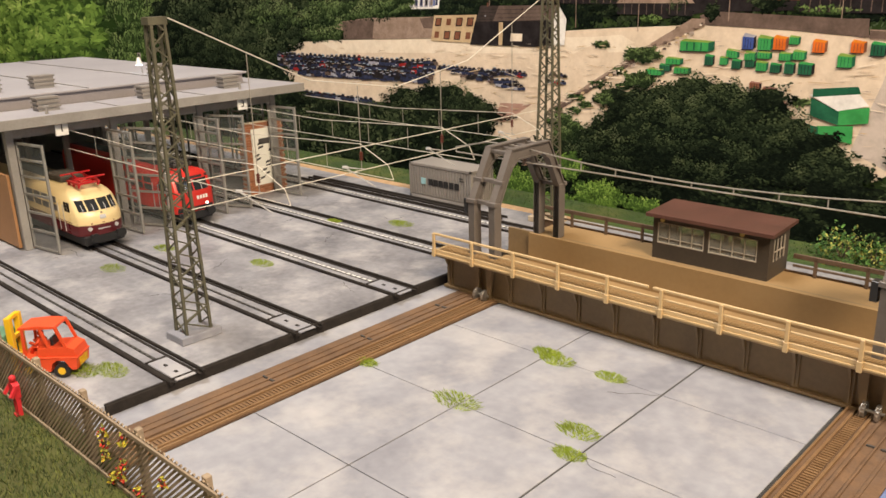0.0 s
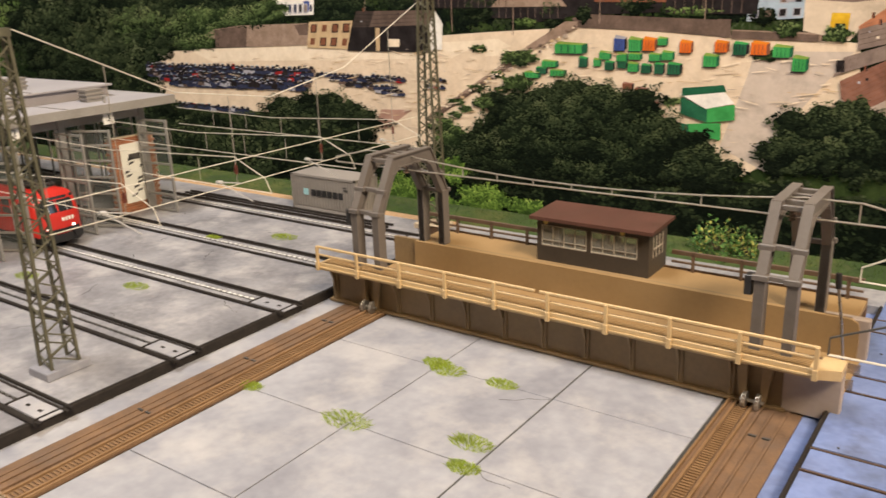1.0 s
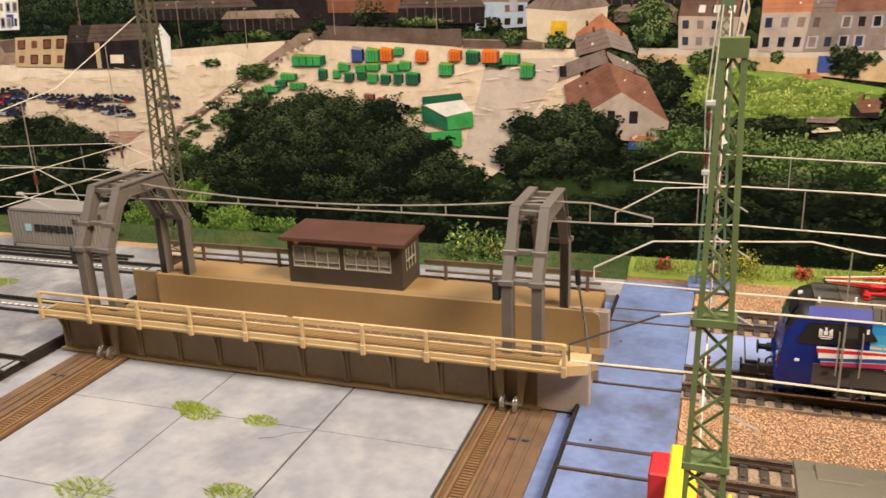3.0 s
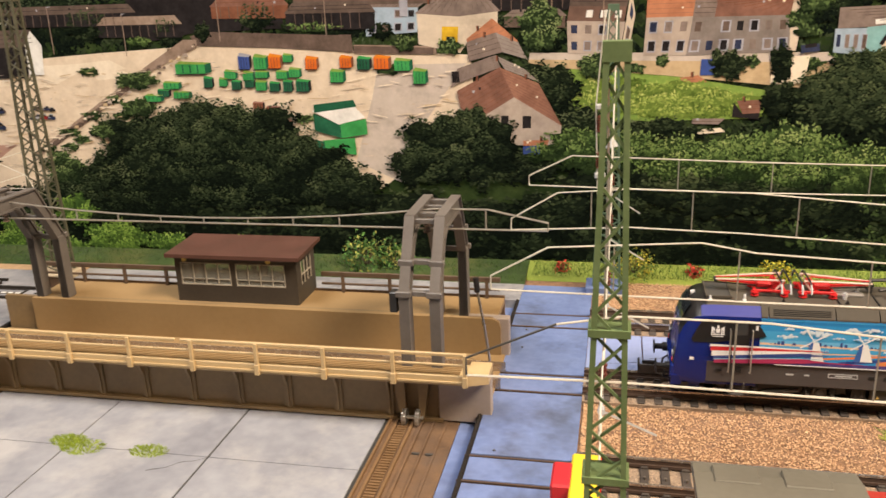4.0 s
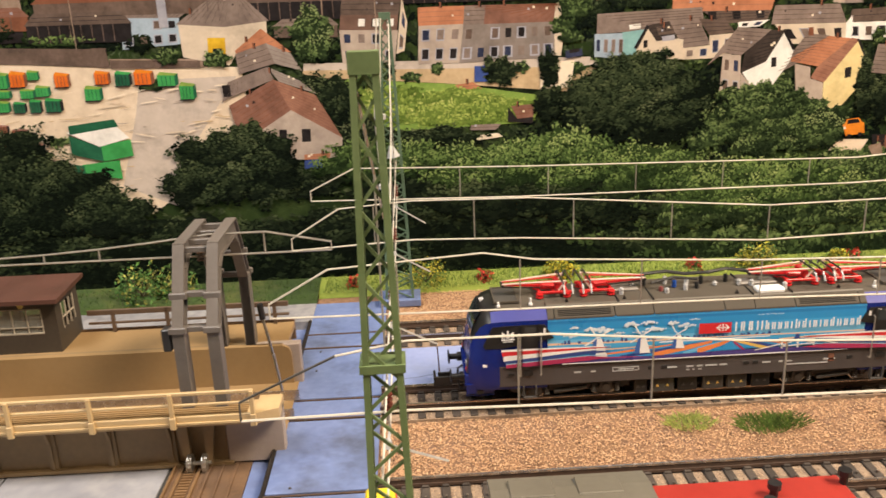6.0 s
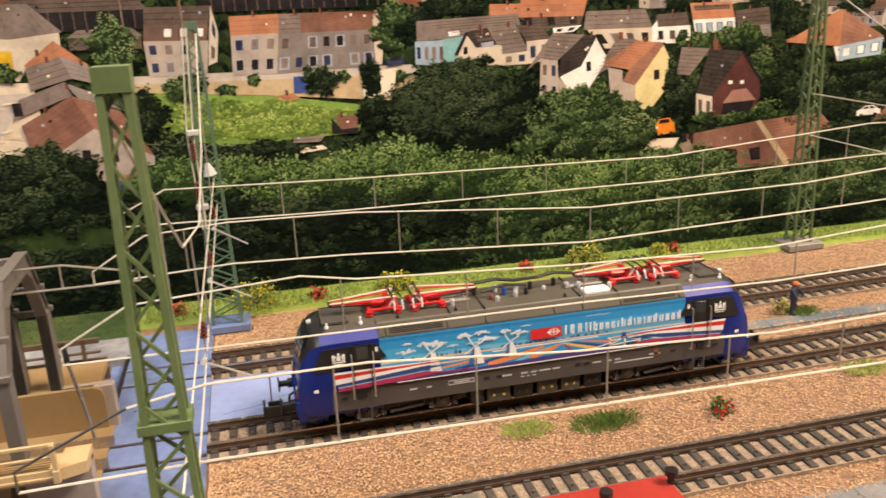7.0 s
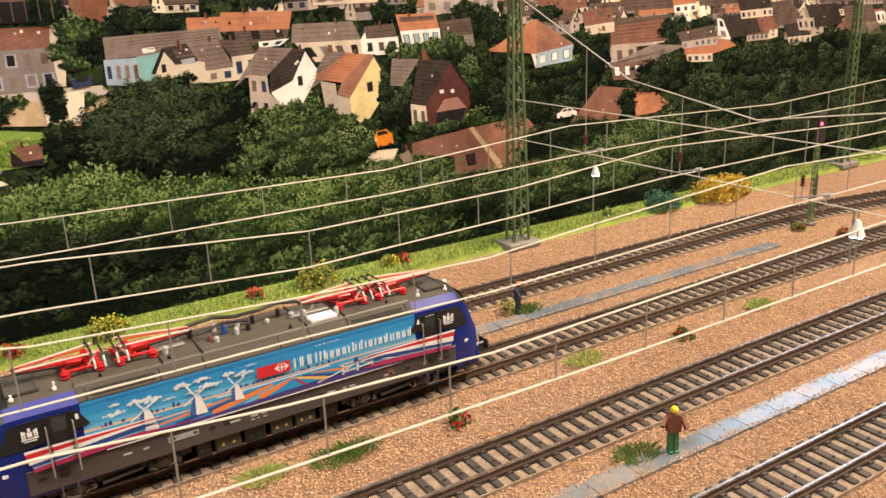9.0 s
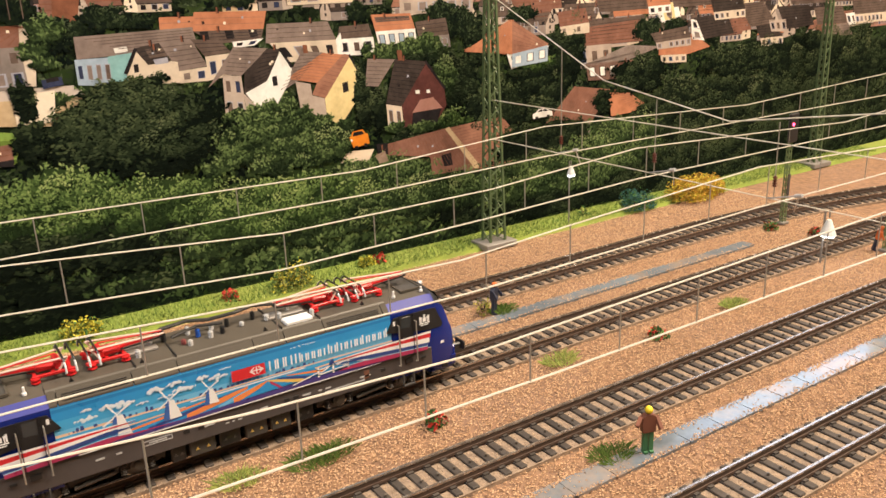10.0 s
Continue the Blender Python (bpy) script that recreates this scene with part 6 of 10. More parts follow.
# ---- the blue electric locomotive ----
M_LBLUE = mat("loco_blue", (0.006, 0.022, 0.21), (0.004, 0.016, 0.16), 60, 600, 0.26, bump=0.02)
# body blue on the cab shoulder, its violet reflection mixed into the colour
M_LSHEEN = mat("loco_blue_sheen", (0.04, 0.046, 0.25), (0.032, 0.037, 0.21), 60, 600, 0.5, bump=0.02, spec=0.3)
M_LROOF = mat("loco_roof_umber", (0.085, 0.073, 0.058), (0.062, 0.053, 0.043), 60, 700, 0.5, bump=0.06)
M_LSLOPE = mat("loco_roof_slope", (0.066, 0.056, 0.044), (0.05, 0.042, 0.033), 60, 700, 0.62, bump=0.04, spec=0.2)
M_LFRAME = mat("loco_frame_grey", (0.078, 0.068, 0.068), (0.055, 0.048, 0.049), 60, 700, 0.4, bump=0.05)
M_SKYT = mat("livery_sky_deep", (0.02, 0.21, 0.52), (0.016, 0.18, 0.48), 60, 500, 0.3, bump=0.0)
M_SKY = mat("livery_sky", (0.032, 0.28, 0.61), (0.025, 0.24, 0.57), 60, 500, 0.3, bump=0.0)
M_SKYM = mat("livery_sky_mid", (0.065, 0.36, 0.67), (0.05, 0.32, 0.63), 60, 500, 0.3, bump=0.0)
M_SKY2 = mat("livery_sky_light", (0.17, 0.47, 0.73), (0.13, 0.42, 0.70), 60, 500, 0.3, bump=0.0)
M_LWHITE = mat("livery_white", (0.8, 0.8, 0.8), (0.74, 0.74, 0.76), 60, 500, 0.3, bump=0.0)
M_LCLOUDT = mat("livery_cloud", (0.68, 0.76, 0.82), (0.6, 0.7, 0.8), 90, 500, 0.3, bump=0.0)
M_LCLOUD = mat("livery_cloud_shade", (0.36, 0.55, 0.72), (0.30, 0.5, 0.7), 90, 500, 0.3, bump=0.0)
M_LTOWER = mat("livery_tower_shade", (0.05, 0.13, 0.40), (0.04, 0.11, 0.36), 90, 500, 0.3, bump=0.0)
M_LRED = mat("livery_red", (0.62, 0.03, 0.035), (0.5, 0.02, 0.03), 60, 500, 0.3, bump=0.0)
M_LPURP = mat("livery_purple", (0.07, 0.05, 0.22), (0.055, 0.04, 0.18), 60, 500, 0.3, bump=0.0)
M_LMAG = mat("livery_magenta", (0.40, 0.035, 0.11), (0.32, 0.03, 0.09), 60, 500, 0.3, bump=0.0)
M_LORA = mat("livery_orange", (0.75, 0.26, 0.08), (0.68, 0.2, 0.06), 60, 500, 0.3, bump=0.0)
M_LNAVY = mat("livery_navy", (0.035, 0.07, 0.26), (0.03, 0.055, 0.21), 60, 500, 0.3, bump=0.0)
M_LYEL = mat("livery_yellow", (0.7, 0.48, 0.14), (0.62, 0.42, 0.1), 60, 500, 0.3, bump=0.0)
M_LPEACH = mat("livery_peach", (0.74, 0.52, 0.36), (0.68, 0.46, 0.3), 60, 500, 0.3, bump=0.0)
M_PRED = mat("pantograph_red", (0.55, 0.018, 0.02), (0.42, 0.012, 0.015), 100, 800, 0.35, bump=0.02)
M_SALMON = mat("pantograph_arm", (0.70, 0.56, 0.50), (0.58, 0.42, 0.36), 100, 800, 0.35, metal=0.1, bump=0.02)
M_PORC = mat("porcelain_grey", (0.5, 0.5, 0.51), (0.38, 0.38, 0.39), 100, 800, 0.22, bump=0.0)
M_WSCREEN = glass("windscreen_glass", (0.03, 0.034, 0.04), 0.04, 1.0)

loco = thing("locomotive", 284.5, 0, 5.2, "blue electric locomotive with a windmill landscape livery standing on the rails", "locomotive")
HW = 17.0
bm = B()
prism(bm, [(-HW, 10.2), (HW, 10.2), (HW, 38.6), (15.6, 39.0), (-15.6, 39.0), (-HW, 38.6)], "x", -66, 66)
part("body", bm, M_SKY, loco)
# roof: sloping sides in panels, flat crown
part("roof", prism(B(), [(-13.4, 42.3), (-12.0, 43.4), (0, 44.0), (12.0, 43.4), (13.4, 42.3), (15.6, 39.0), (-15.6, 39.0)], "x", -66, 66), M_LROOF, loco)
for w in (-1, 1):
    for x0, x1, louvred in ((-66, -63.4, 0), (-63, -38.4, 1), (-38, -22.4, 0), (-22, 6.8, 0), (7.2, 19.4, 0), (19.8, 36.2, 0), (36.6, 63, 1), (63.4, 66, 0)):
        pn = part("roof_panel", prism(B(), [(w * 17.05, 38.7), (w * 16.9, 39.3), (w * 13.9, 42.5), (w * 12.8, 43.0), (w * 13.2, 41.8), (w * 15.4, 38.7)], "x", x0, x1), M_LSLOPE, loco)
        if louvred:
            bm = B()
            for k in range(4):
                u = 0.2 + k * 0.17
                bar(bm, (x0 + 1.5, w * (16.95 - 3.05 * u), 39.35 + 3.25 * u), (x1 - 1.5, w * (16.95 - 3.05 * u), 39.35 + 3.25 * u), 0.28, 0.28)
            part("louvre_slit", bm, M_BLACK, pn)
for x in (-36, -21.5, 20, 36.5):
    part("roof_joint", box(B(), x - 0.22, x + 0.22, -12.4, 12.4, 43.1, 44.15), M_BLACK, loco)
for x, y in ((-57, -10.2), (-33, -10.0), (14, -10.4), (33, -10.2), (57, -10.0), (-8, 9)):
    part("roof_lug", prism(B(), [(x - 0.9, 43.2), (x + 0.9, 43.2), (x, 45.0)], "y", y - 0.5, y + 0.5), M_BLACK, loco)
# lower frame with a pale line along its top
part("frame", box(B(), -86, 86, -HW - 0.14, HW + 0.14, 9.6, 19.0, 0.3), M_LFRAME, loco)


def shut_edges(bm, angle=0.55):
    """Keep creases sharp where the surface turns strongly or the paint changes."""
    for e in bm.edges:
        if len(e.link_faces) == 2 and (e.calc_face_angle(0) > angle or e.link_faces[0].material_index != e.link_faces[1].material_index):
            e.smooth = False


def cab(s):
    """One driver's cab: lofted, with rounded nose, sloping windscreen and side windows."""
    # along the loco: half width below, at the shoulder, shoulder height, roof edge (y, z), crown height
    keys = [(66, 17.0, 17.0, 38.8, 13.4, 42.4, 44.0), (84, 17.0, 17.0, 38.8, 13.3, 42.3, 44.0), (88, 16.9, 16.6, 38.5, 12.9, 41.9, 43.7), (91, 16.6, 15.7, 37.7, 12.0, 40.9, 42.7),
            (93.6, 16.2, 14.4, 35.6, 11.0, 38.4, 40.0), (95.6, 15.7, 13.5, 32.2, 10.4, 34.4, 35.4), (97.2, 15.2, 13.2, 28.2, 10.6, 29.2, 29.6), (98.2, 14.8, 13.4, 24.0, 11.4, 24.4, 24.6), (98.8, 14.4, 13.6, 18.0, 12.2, 18.2, 18.3)]
    rings = []
    for a, b in zip(keys, keys[1:]):
        for i in range(3):
            rings.append(tuple(p + (q - p) * i / 3 for p, q in zip(a, b)))
    rings.append(keys[-1])
    bm = B()
    rows = []
    for x, hw, ht, zs, ry, rz, zc in rings:
        half = [(hw - 0.7, 8.2), (hw, 10.8), (hw, min(25.0, zs - 1.2)), (ht, zs), (ry, rz), (ry * 0.5, zc - (zc - rz) * 0.25)]
        pts = [(-y, z) for y, z in half] + [(0, zc)] + [(y, z) for y, z in half[::-1]]
        rows.append([bm.verts.new((s * x, y, z)) for y, z in pts])
    n = len(rows[0])
    fs = []
    for r, (a, b) in enumerate(zip(rows, rows[1:])):
        x = rings[r][0]
        for k in range(n):
            f = bm.faces.new((a[k], a[(k + 1) % n], b[(k + 1) % n], b[k]))
            seg = min(k, n - 2 - k) if k < n - 1 else -1
            mi = 0
            if seg in (4, 5):
                mi = 2 if x < 86.5 else 1 if x < 97.1 else 0
            elif seg == 3:
                mi = 3 if x < 88.5 else 1 if x < 97.1 else 0
            f.material_index = mi
            fs.append(f)
    fs.append(bm.faces.new(rows[-1]))
    fs.append(bm.faces.new(rows[0][::-1]))
    bmesh.ops.recalc_face_normals(bm, faces=fs)
    shut_edges(bm, 0.7)
    c = part("cab", bm, [M_LBLUE, M_BLACK, M_LROOF, M_LSHEEN], loco, smooth=True)
    # windscreen pane lying on the dark front
    bm = B()
    pane = []
    for x, z, y in ((92.6, 40.4, 9.6), (94.4, 37.6, 9.9), (95.8, 34.4, 9.9), (97.0, 30.4, 10.0)):
        pane.append([bm.verts.new((s * (x + 0.35), y * u, z + 0.35)) for u in (-1, -0.5, 0, 0.5, 1)])
    for a, b in zip(pane, pane[1:]):
        for k in range(4):
            bm.faces.new((a[k], a[k + 1], b[k + 1], b[k]))
    bmesh.ops.recalc_face_normals(bm, faces=bm.faces[:])
    for f in bm.faces[:]:
        f.normal_update()
        if f.normal.x * s < 0:
            f.normal_flip()
    part("windscreen", bm, M_WSCREEN, c, "dark curved windscreen", smooth=True)
    for y in (-4, 4):
        part("wiper", bar(bar(B(), (s * 97.6, y, 30.0), (s * 95.4, y + 2.2, 36.4), 0.35, 0.35), (s * 97.5, y + 0.8, 30.0), (s * 95.3, y + 3.0, 36.4), 0.2, 0.2), M_BLACK, c)
    part("top_lamp", rod(B(), (s * 90.6, 0, 42.6), (s * 92.4, 0, 42.3), 1.1, 12), M_PORC, c)
    for w in (-1, 1):
        y = w * (HW + 0.62)
        # dark glazed band of the cab side; its front end follows the taper of the nose
        win = B()
        band = [(63.6, 31.0, 17.75), (67.3, 37.0, 17.75), (84.0, 36.9, 17.4), (88.6, 36.4, 16.95), (92.4, 28.2, 16.62), (91.6, 27.0, 16.72), (84.0, 27.3, 17.4)]
        front = [win.verts.new((s * a, w * q, z)) for a, z, q in band]
        back = [win.verts.new((s * a, w * (q - 0.5), z)) for a, z, q in band]
        fs = [win.faces.new(front), win.faces.new(back[::-1])] + [win.faces.new((front[i], front[(i + 1) % 7], back[(i + 1) % 7], back[i])) for i in range(7)]
        bmesh.ops.recalc_face_normals(win, faces=fs)
        part("side_window", win, M_BLACK, c)
        dr = part("door", box(B(), min(s * 69.9, s * 76.6), max(s * 69.9, s * 76.6), y - 0.1, y + 0.05, 26.8, 37.2), M_BLACK, c)
        bm = B()
        for a in (69.7, 76.7):
            box(bm, s * a - 0.14, s * a + 0.14, y + w * 0.5 - 0.12, y + w * 0.5 + 0.12, 18.4, 37.6)
        box(bm, min(s * 69.7, s * 76.7), max(s * 69.7, s * 76.7), y + w * 0.5 - 0.12, y + w * 0.5 + 0.12, 18.4, 18.7)
        part("door_joint", bm, M_BLACK, dr)
        part("door_window", box(B(), min(s * 70.8, s * 75.4), max(s * 70.8, s * 75.4), y - 0.14, y + 0.14, 31.2, 36.2, 0.05), mat("cab_pane", (0.04, 0.045, 0.05), (0.028, 0.032, 0.036), rough=0.08, bump=0.0), dr)
        for a in (69.0, 77.5):
            bm = tube(B(), [(s * a, y, 33.6), (s * a, y + w * 1.3, 33.4), (s * a, y + w * 1.3, 15.0), (s * a, y, 14.8)], 0.3, 6)
            part("grab_rail", bm, M_WIRED, c)
        # crest on the glass: two supporters, a shield and a motto line; a small badge by the door
        bm = B()
        for a, b, z0, z1 in ((79.9, 80.5, 31.6, 34.4), (80.5, 81.2, 33.0, 34.0), (80.7, 81.1, 31.4, 33.0), (81.6, 83.2, 31.8, 33.6), (82.0, 82.8, 33.8, 35.0), (83.7, 84.1, 31.4, 33.0), (83.6, 84.3, 33.0, 34.0), (84.3, 84.9, 31.6, 34.4), (79.7, 85.1, 30.9, 31.3), (80.4, 84.4, 30.1, 30.4), (66.9, 67.9, 33.6, 35.6)):
            box(bm, min(s * a, s * b), max(s * a, s * b), y + w * 0.02, y + w * 0.14, z0, z1)
        part("crest", bm, M_LWHITE, c)
        bm = B()
        box(bm, min(s * 72.3, s * 75.9), max(s * 72.3, s * 75.9), y - 0.1, y + 0.16, 14.6, 16.6)
        box(bm, min(s * 80.0, s * 82.4), max(s * 80.0, s * 82.4), y - 0.1, y + 0.16, 14.8, 15.8)
        part("step_recess", bm, M_BLACK, c)
        bm = B()
        box(bm, min(s * 70.6, s * 76.2), max(s * 70.6, s * 76.2), y - w * 0.6, y + w * 0.7, 4.4, 5.0)
        for a in (70.6, 75.7):
            box(bm, min(s * a, s * (a + 0.5)), max(s * a, s * (a + 0.5)), y - w * 0.6, y + w * 0.4, 4.4, 9.8)
        part("step", bm, M_DGREY, c)
        part("emblem", box(B(), min(s * 91.0, s * 92.8), max(s * 91.0, s * 92.8), w * 16.35 - 0.3, w * 16.35 + 0.3, 18.8, 20.0), M_LWHITE, c)
        # lamps behind a tilted lens, buffers with rounded heads
        hl = part("headlamp", prism(B(), [(s * 97.6, 15.6), (s * 99.4, 15.6), (s * 98.9, 21.4), (s * 97.6, 22.4)], "y", w * 12.2 - 1.9, w * 12.2 + 1.9), M_DGREY, c)
        part("lens", rod(B(), (s * 99.0, w * 12.2, 19.6), (s * 99.6, w * 12.2, 19.6), 1.3, 14), M_PORC, hl)
        part("tail_lens", rod(B(), (s * 99.2, w * 12.2, 16.6), (s * 99.7, w * 12.2, 16.6), 0.9, 12), M_LRED, hl)
        bf = part("buffer", rod(rod(B(), (s * 98.6, w * 10, 12.2), (s * 102.2, w * 10, 12.2), 2.0, 14), (s * 102, w * 10, 12.2), (s * 105.6, w * 10, 12.2), 1.3, 14), M_BLACK, c)
        bm = B()
        box(bm, min(s * 105.4, s * 106.2), max(s * 105.4, s * 106.2), w * 10 - 3.3, w * 10 + 3.3, 10.0, 14.4, 0.6)
        part("buffer_head", bm, M_BLACK, bf)
    ap = part("apron", prism(B(), [(-15.4, 10.8), (-14.6, 6.2), (-12.0, 3.6), (12.0, 3.6), (14.6, 6.2), (15.4, 10.8)], "x", min(s * 88, s * 99.6), max(s * 88, s * 99.6)), M_LBLUE, c)
    part("buffer_beam", box(B(), min(s * 98, s * 100.2), max(s * 98, s * 100.2), -14.6, 14.6, 9.2, 15.2, 0.7), M_LBLUE, ap)
    for w in (-1, 1):
        part("foot_hole", box(B(), min(s * 92.6, s * 95.4), max(s * 92.6, s * 95.4), w * 14.6 - 0.6, w * 14.6 + 0.6, 6.0, 7.6), M_BLACK, ap)
    # close coupler with its hook and loop, hose pipes
    bm = B()
    box(bm, min(s * 98, s * 106), max(s * 98, s * 106), -2.2, 2.2, 4.8, 7.6, 0.4)
    box(bm, min(s * 105, s * 113), max(s * 105, s * 113), -3.6, -2.7, 4.8, 9.2, 0.2)
    box(bm, min(s * 105, s * 111), max(s * 105, s * 111), 2.7, 3.6, 4.8, 8.2, 0.2)
    box(bm, min(s * 112, s * 113), max(s * 112, s * 113), -3.6, 3.6, 6.4, 9.2, 0.2)
    part("coupler", bm, M_BLACK, loco)
    for y in (-5.5, 5.5):
        part("hose", tube(B(), [(s * 100, y, 10), (s * 102, y, 8.6), (s * 102.4, y, 5.4), (s * 101, y, 4)], 0.5, 6), M_BLACK, loco)
    # sunk dark panel and little white fittings on the roof's end
    bm = B()
    prism(bm, [(s * 77, 43.7), (s * 86.6, 43.7), (s * 86.6, 44.08), (s * 77, 44.08)], "y", -8.5, 8.5)
    part("roof_hatch", bm, M_DGREY, c)
    bm = B()
    for x0, x1, y0, y1 in ((76.6, 77.2, -9, 9), (86.4, 87.0, -9, 9), (77.2, 86.4, -9, -8.4), (77.2, 86.4, 8.4, 9)):
        box(bm, min(s * x0, s * x1), max(s * x0, s * x1), y0, y1, 43.6, 44.5)
    part("hatch_rim", bm, M_LROOF, c)
    for x, y, h in ((85.4, -11.0, 1.6), (72, -10.4, 2.4)):
        part("roof_fitting", lathe(B(), s * x, y, [(43.0, 0.8), (43.9, 0.8), (44.0, 0.45), (43.6 + h, 0.45), (43.7 + h, 0.2)]), M_LWHITE, c)
    return c


cab(-1)
cab(1)

# painted side panels: landscape with clouds, windmills, fields and the stripes
rl = random.Random(8)
for w in (-1, 1):
    y = w * (HW + 0.1)
    liv = part("livery", prism(B(), [(-66, 19.0), (66, 19.0), (66, 38.5), (-66, 38.5)], "y", y - 0.05, y + 0.05), M_SKYT, loco, "landscape painting with clouds and windmills")
    rank = [0]

    def decal(name, polys, m):
        bm = B()
        rank[0] += 1
        d = 0.02 + 0.004 * rank[0]
        for p in polys:
            vs = [bm.verts.new((a, y + w * (0.05 + d), z)) for a, z in p]
            f = bm.faces.new(vs)
            f.normal_update()
            if f.normal.y * w < 0:
                f.normal_flip()
        return part(name, bm, m, liv)

    def ribbon(name, ends, m):
        """A painted band given as (x, lower edge, upper edge) stations."""
        return decal(name, [[(a[0], a[1]), (b[0], b[1]), (b[0], b[2]), (a[0], a[2])] for a, b in zip(ends, ends[1:])], m)

    ribbon("sky_band", [(-66, 19, 36.6), (66, 19, 36.6)], M_SKY)
    ribbon("sky_band", [(-66, 19, 33.4), (66, 19, 33.4)], M_SKYM)
    ribbon("sky_band", [(-66, 19, 29.6), (66, 19, 29.6)], M_SKY2)
    ribbon("top_line", [(-66, 37.9, 38.3), (66, 37.9, 38.3)], M_SKYM)
    # clouds: small heaped puffs, pale blue beneath
    for cx, cz, cw, ch in ((-55.5, 31.4, 7, 2.4), (-55, 34.6, 3.4, 1.6), (-47.5, 33.6, 6, 3.0), (-42.5, 33.2, 6, 3.0), (-36.5, 31.4, 4, 1.2), (-31.5, 34.8, 6, 2.6), (-24.5, 35.2, 6, 2.2), (-21.5, 32.6, 8, 2.8), (-28, 31.4, 6, 1.4), (-14.5, 34.8, 4, 2.2), (-9.0, 33.4, 7, 2.4), (-5.5, 36.0, 4, 0.8), (26, 36.6, 10, 0.5)):
        low, top = [], []
        for k in range(11):
            u = k / 5 - 1
            a = cx + u * cw * 0.5 + rl.uniform(-0.3, 0.3)
            r = max(0.2, ch * rl.uniform(0.16, 0.3) * (1 - 0.5 * u * u))
            zc = cz + ch * rl.uniform(-0.25, 0.42) * (1 - u * u)
            ring = [(a + r * 1.25 * math.cos(t), zc + r * math.sin(t)) for t in [j * math.pi / 5 + 0.1 for j in range(10)]]
            top.append(ring)
            low.append([(p - 0.2, q - ch * 0.14) for p, q in ring])
        decal("cloud", low, M_LCLOUD)
        for ring in top:
            decal("cloud", [ring], M_LCLOUDT)
    # far shore with a town, then sand, water and fields running together in perspective
    ribbon("far_shore", [(-66, 27.6, 28.6), (-20, 27.2, 27.9), (8, 27.4, 27.9), (66, 27.0, 27.6)], M_LPEACH)
    town = []
    q = -62.0
    while q < 30:
        wd, ht = rl.uniform(0.5, 1.8), rl.uniform(0.3, 1.3) * (1.7 if -60 < q < -30 else 1.0)
        if rl.random() < 0.75:
            town.append([(q, 27.9), (q + wd, 27.9), (q + wd * 0.85, 27.9 + ht), (q + wd * 0.15, 27.9 + ht)])
        q += wd + rl.uniform(0.0, 1.2)
    decal("skyline", town, M_LNAVY)["kind"] = "stuff"
    ribbon("water", [(-66, 24.6, 27.6), (-20, 25.6, 27.2), (66, 25.6, 27.0)], M_SKYM)
    ribbon("water_line", [(-20, 26.4, 26.9), (26, 26.6, 27.0)], M_LWHITE)
    ribbon("field", [(-66, 20.0, 24.8), (-30, 20.4, 25.0), (0, 21.2, 26.2), (40, 22.4, 25.8), (66, 22.4, 25.6)], M_SKY)
    for pts, m in ((((-62, 24.0, 24.9), (-40, 24.4, 25.0), (-22, 25.0, 25.5)), M_LPEACH), (((-48, 21.6, 22.4), (-30, 23.2, 24.2), (-12, 25.2, 25.8)), M_LORA), (((-36, 20.4, 21.6), (-16, 22.6, 24.2), (0, 25.2, 26.0)), M_LNAVY),
                   (((-22, 20.2, 22.2), (-8, 22.6, 24.8), (2, 25.2, 26.2)), M_LORA), (((-10, 20.4, 21.6), (0, 22.8, 24.4), (8, 25.6, 26.2)), M_SKY2), (((-4, 20.4, 23.0), (6, 23.6, 25.4), (10, 25.8, 26.2)), M_LORA),
                   (((26, 20.6, 22.0), (18, 23.0, 24.6), (10, 25.6, 26.2)), M_LYEL), (((30, 21.2, 22.4), (22, 23.2, 24.4), (14, 25.4, 26.0)), M_LNAVY), (((34, 22.8, 24.0), (26, 24.2, 25.0), (18, 25.6, 26.0)), M_LORA),
                   (((16, 20.4, 21.4), (14, 22.0, 23.2), (11, 24.6, 25.6)), M_LMAG), (((30, 25.0, 25.6), (46, 25.4, 26.2), (66, 25.8, 26.8)), M_LPEACH)):
        ribbon("field_stripe", pts, m)
    # magenta and purple sweep with a white line, above the grey frame
    ribbon("sweep", [(-66, 19.2, 22.0), (-46, 19.2, 21.4), (-20, 19.2, 20.6), (20, 19.2, 20.4), (44, 19.2, 21.2), (66, 19.2, 22.2)], M_LMAG)
    ribbon("sweep", [(-66, 19.2, 20.6), (-30, 19.2, 20.6), (0, 19.2, 21.2), (30, 19.2, 21.6), (56, 19.2, 20.6), (66, 19.2, 20.0)], M_LPURP)
    ribbon("base_line", [(-60, 18.9, 19.3), (30, 18.9, 19.4), (60, 18.9, 19.0)], M_LWHITE)
    # windmills: blue shaded tower with a lit flank, cap and four latticed sails
    for x, k in ((-45.4, 1.0), (-27.2, 0.9), (-12.4, 0.74)):
        z0 = 21.4 + (1 - k) * 8
        decal("windmill", [[(x - 3.8 * k, z0), (x + 4.0 * k, z0), (x + 1.5 * k, z0 + 8.2 * k), (x - 1.5 * k, z0 + 8.2 * k)]], M_LTOWER)
        decal("windmill_side", [[(x - 1.0 * k, z0), (x + 4.0 * k, z0), (x + 1.5 * k, z0 + 8.2 * k), (x - 0.5 * k, z0 + 8.2 * k)]], M_LWHITE)
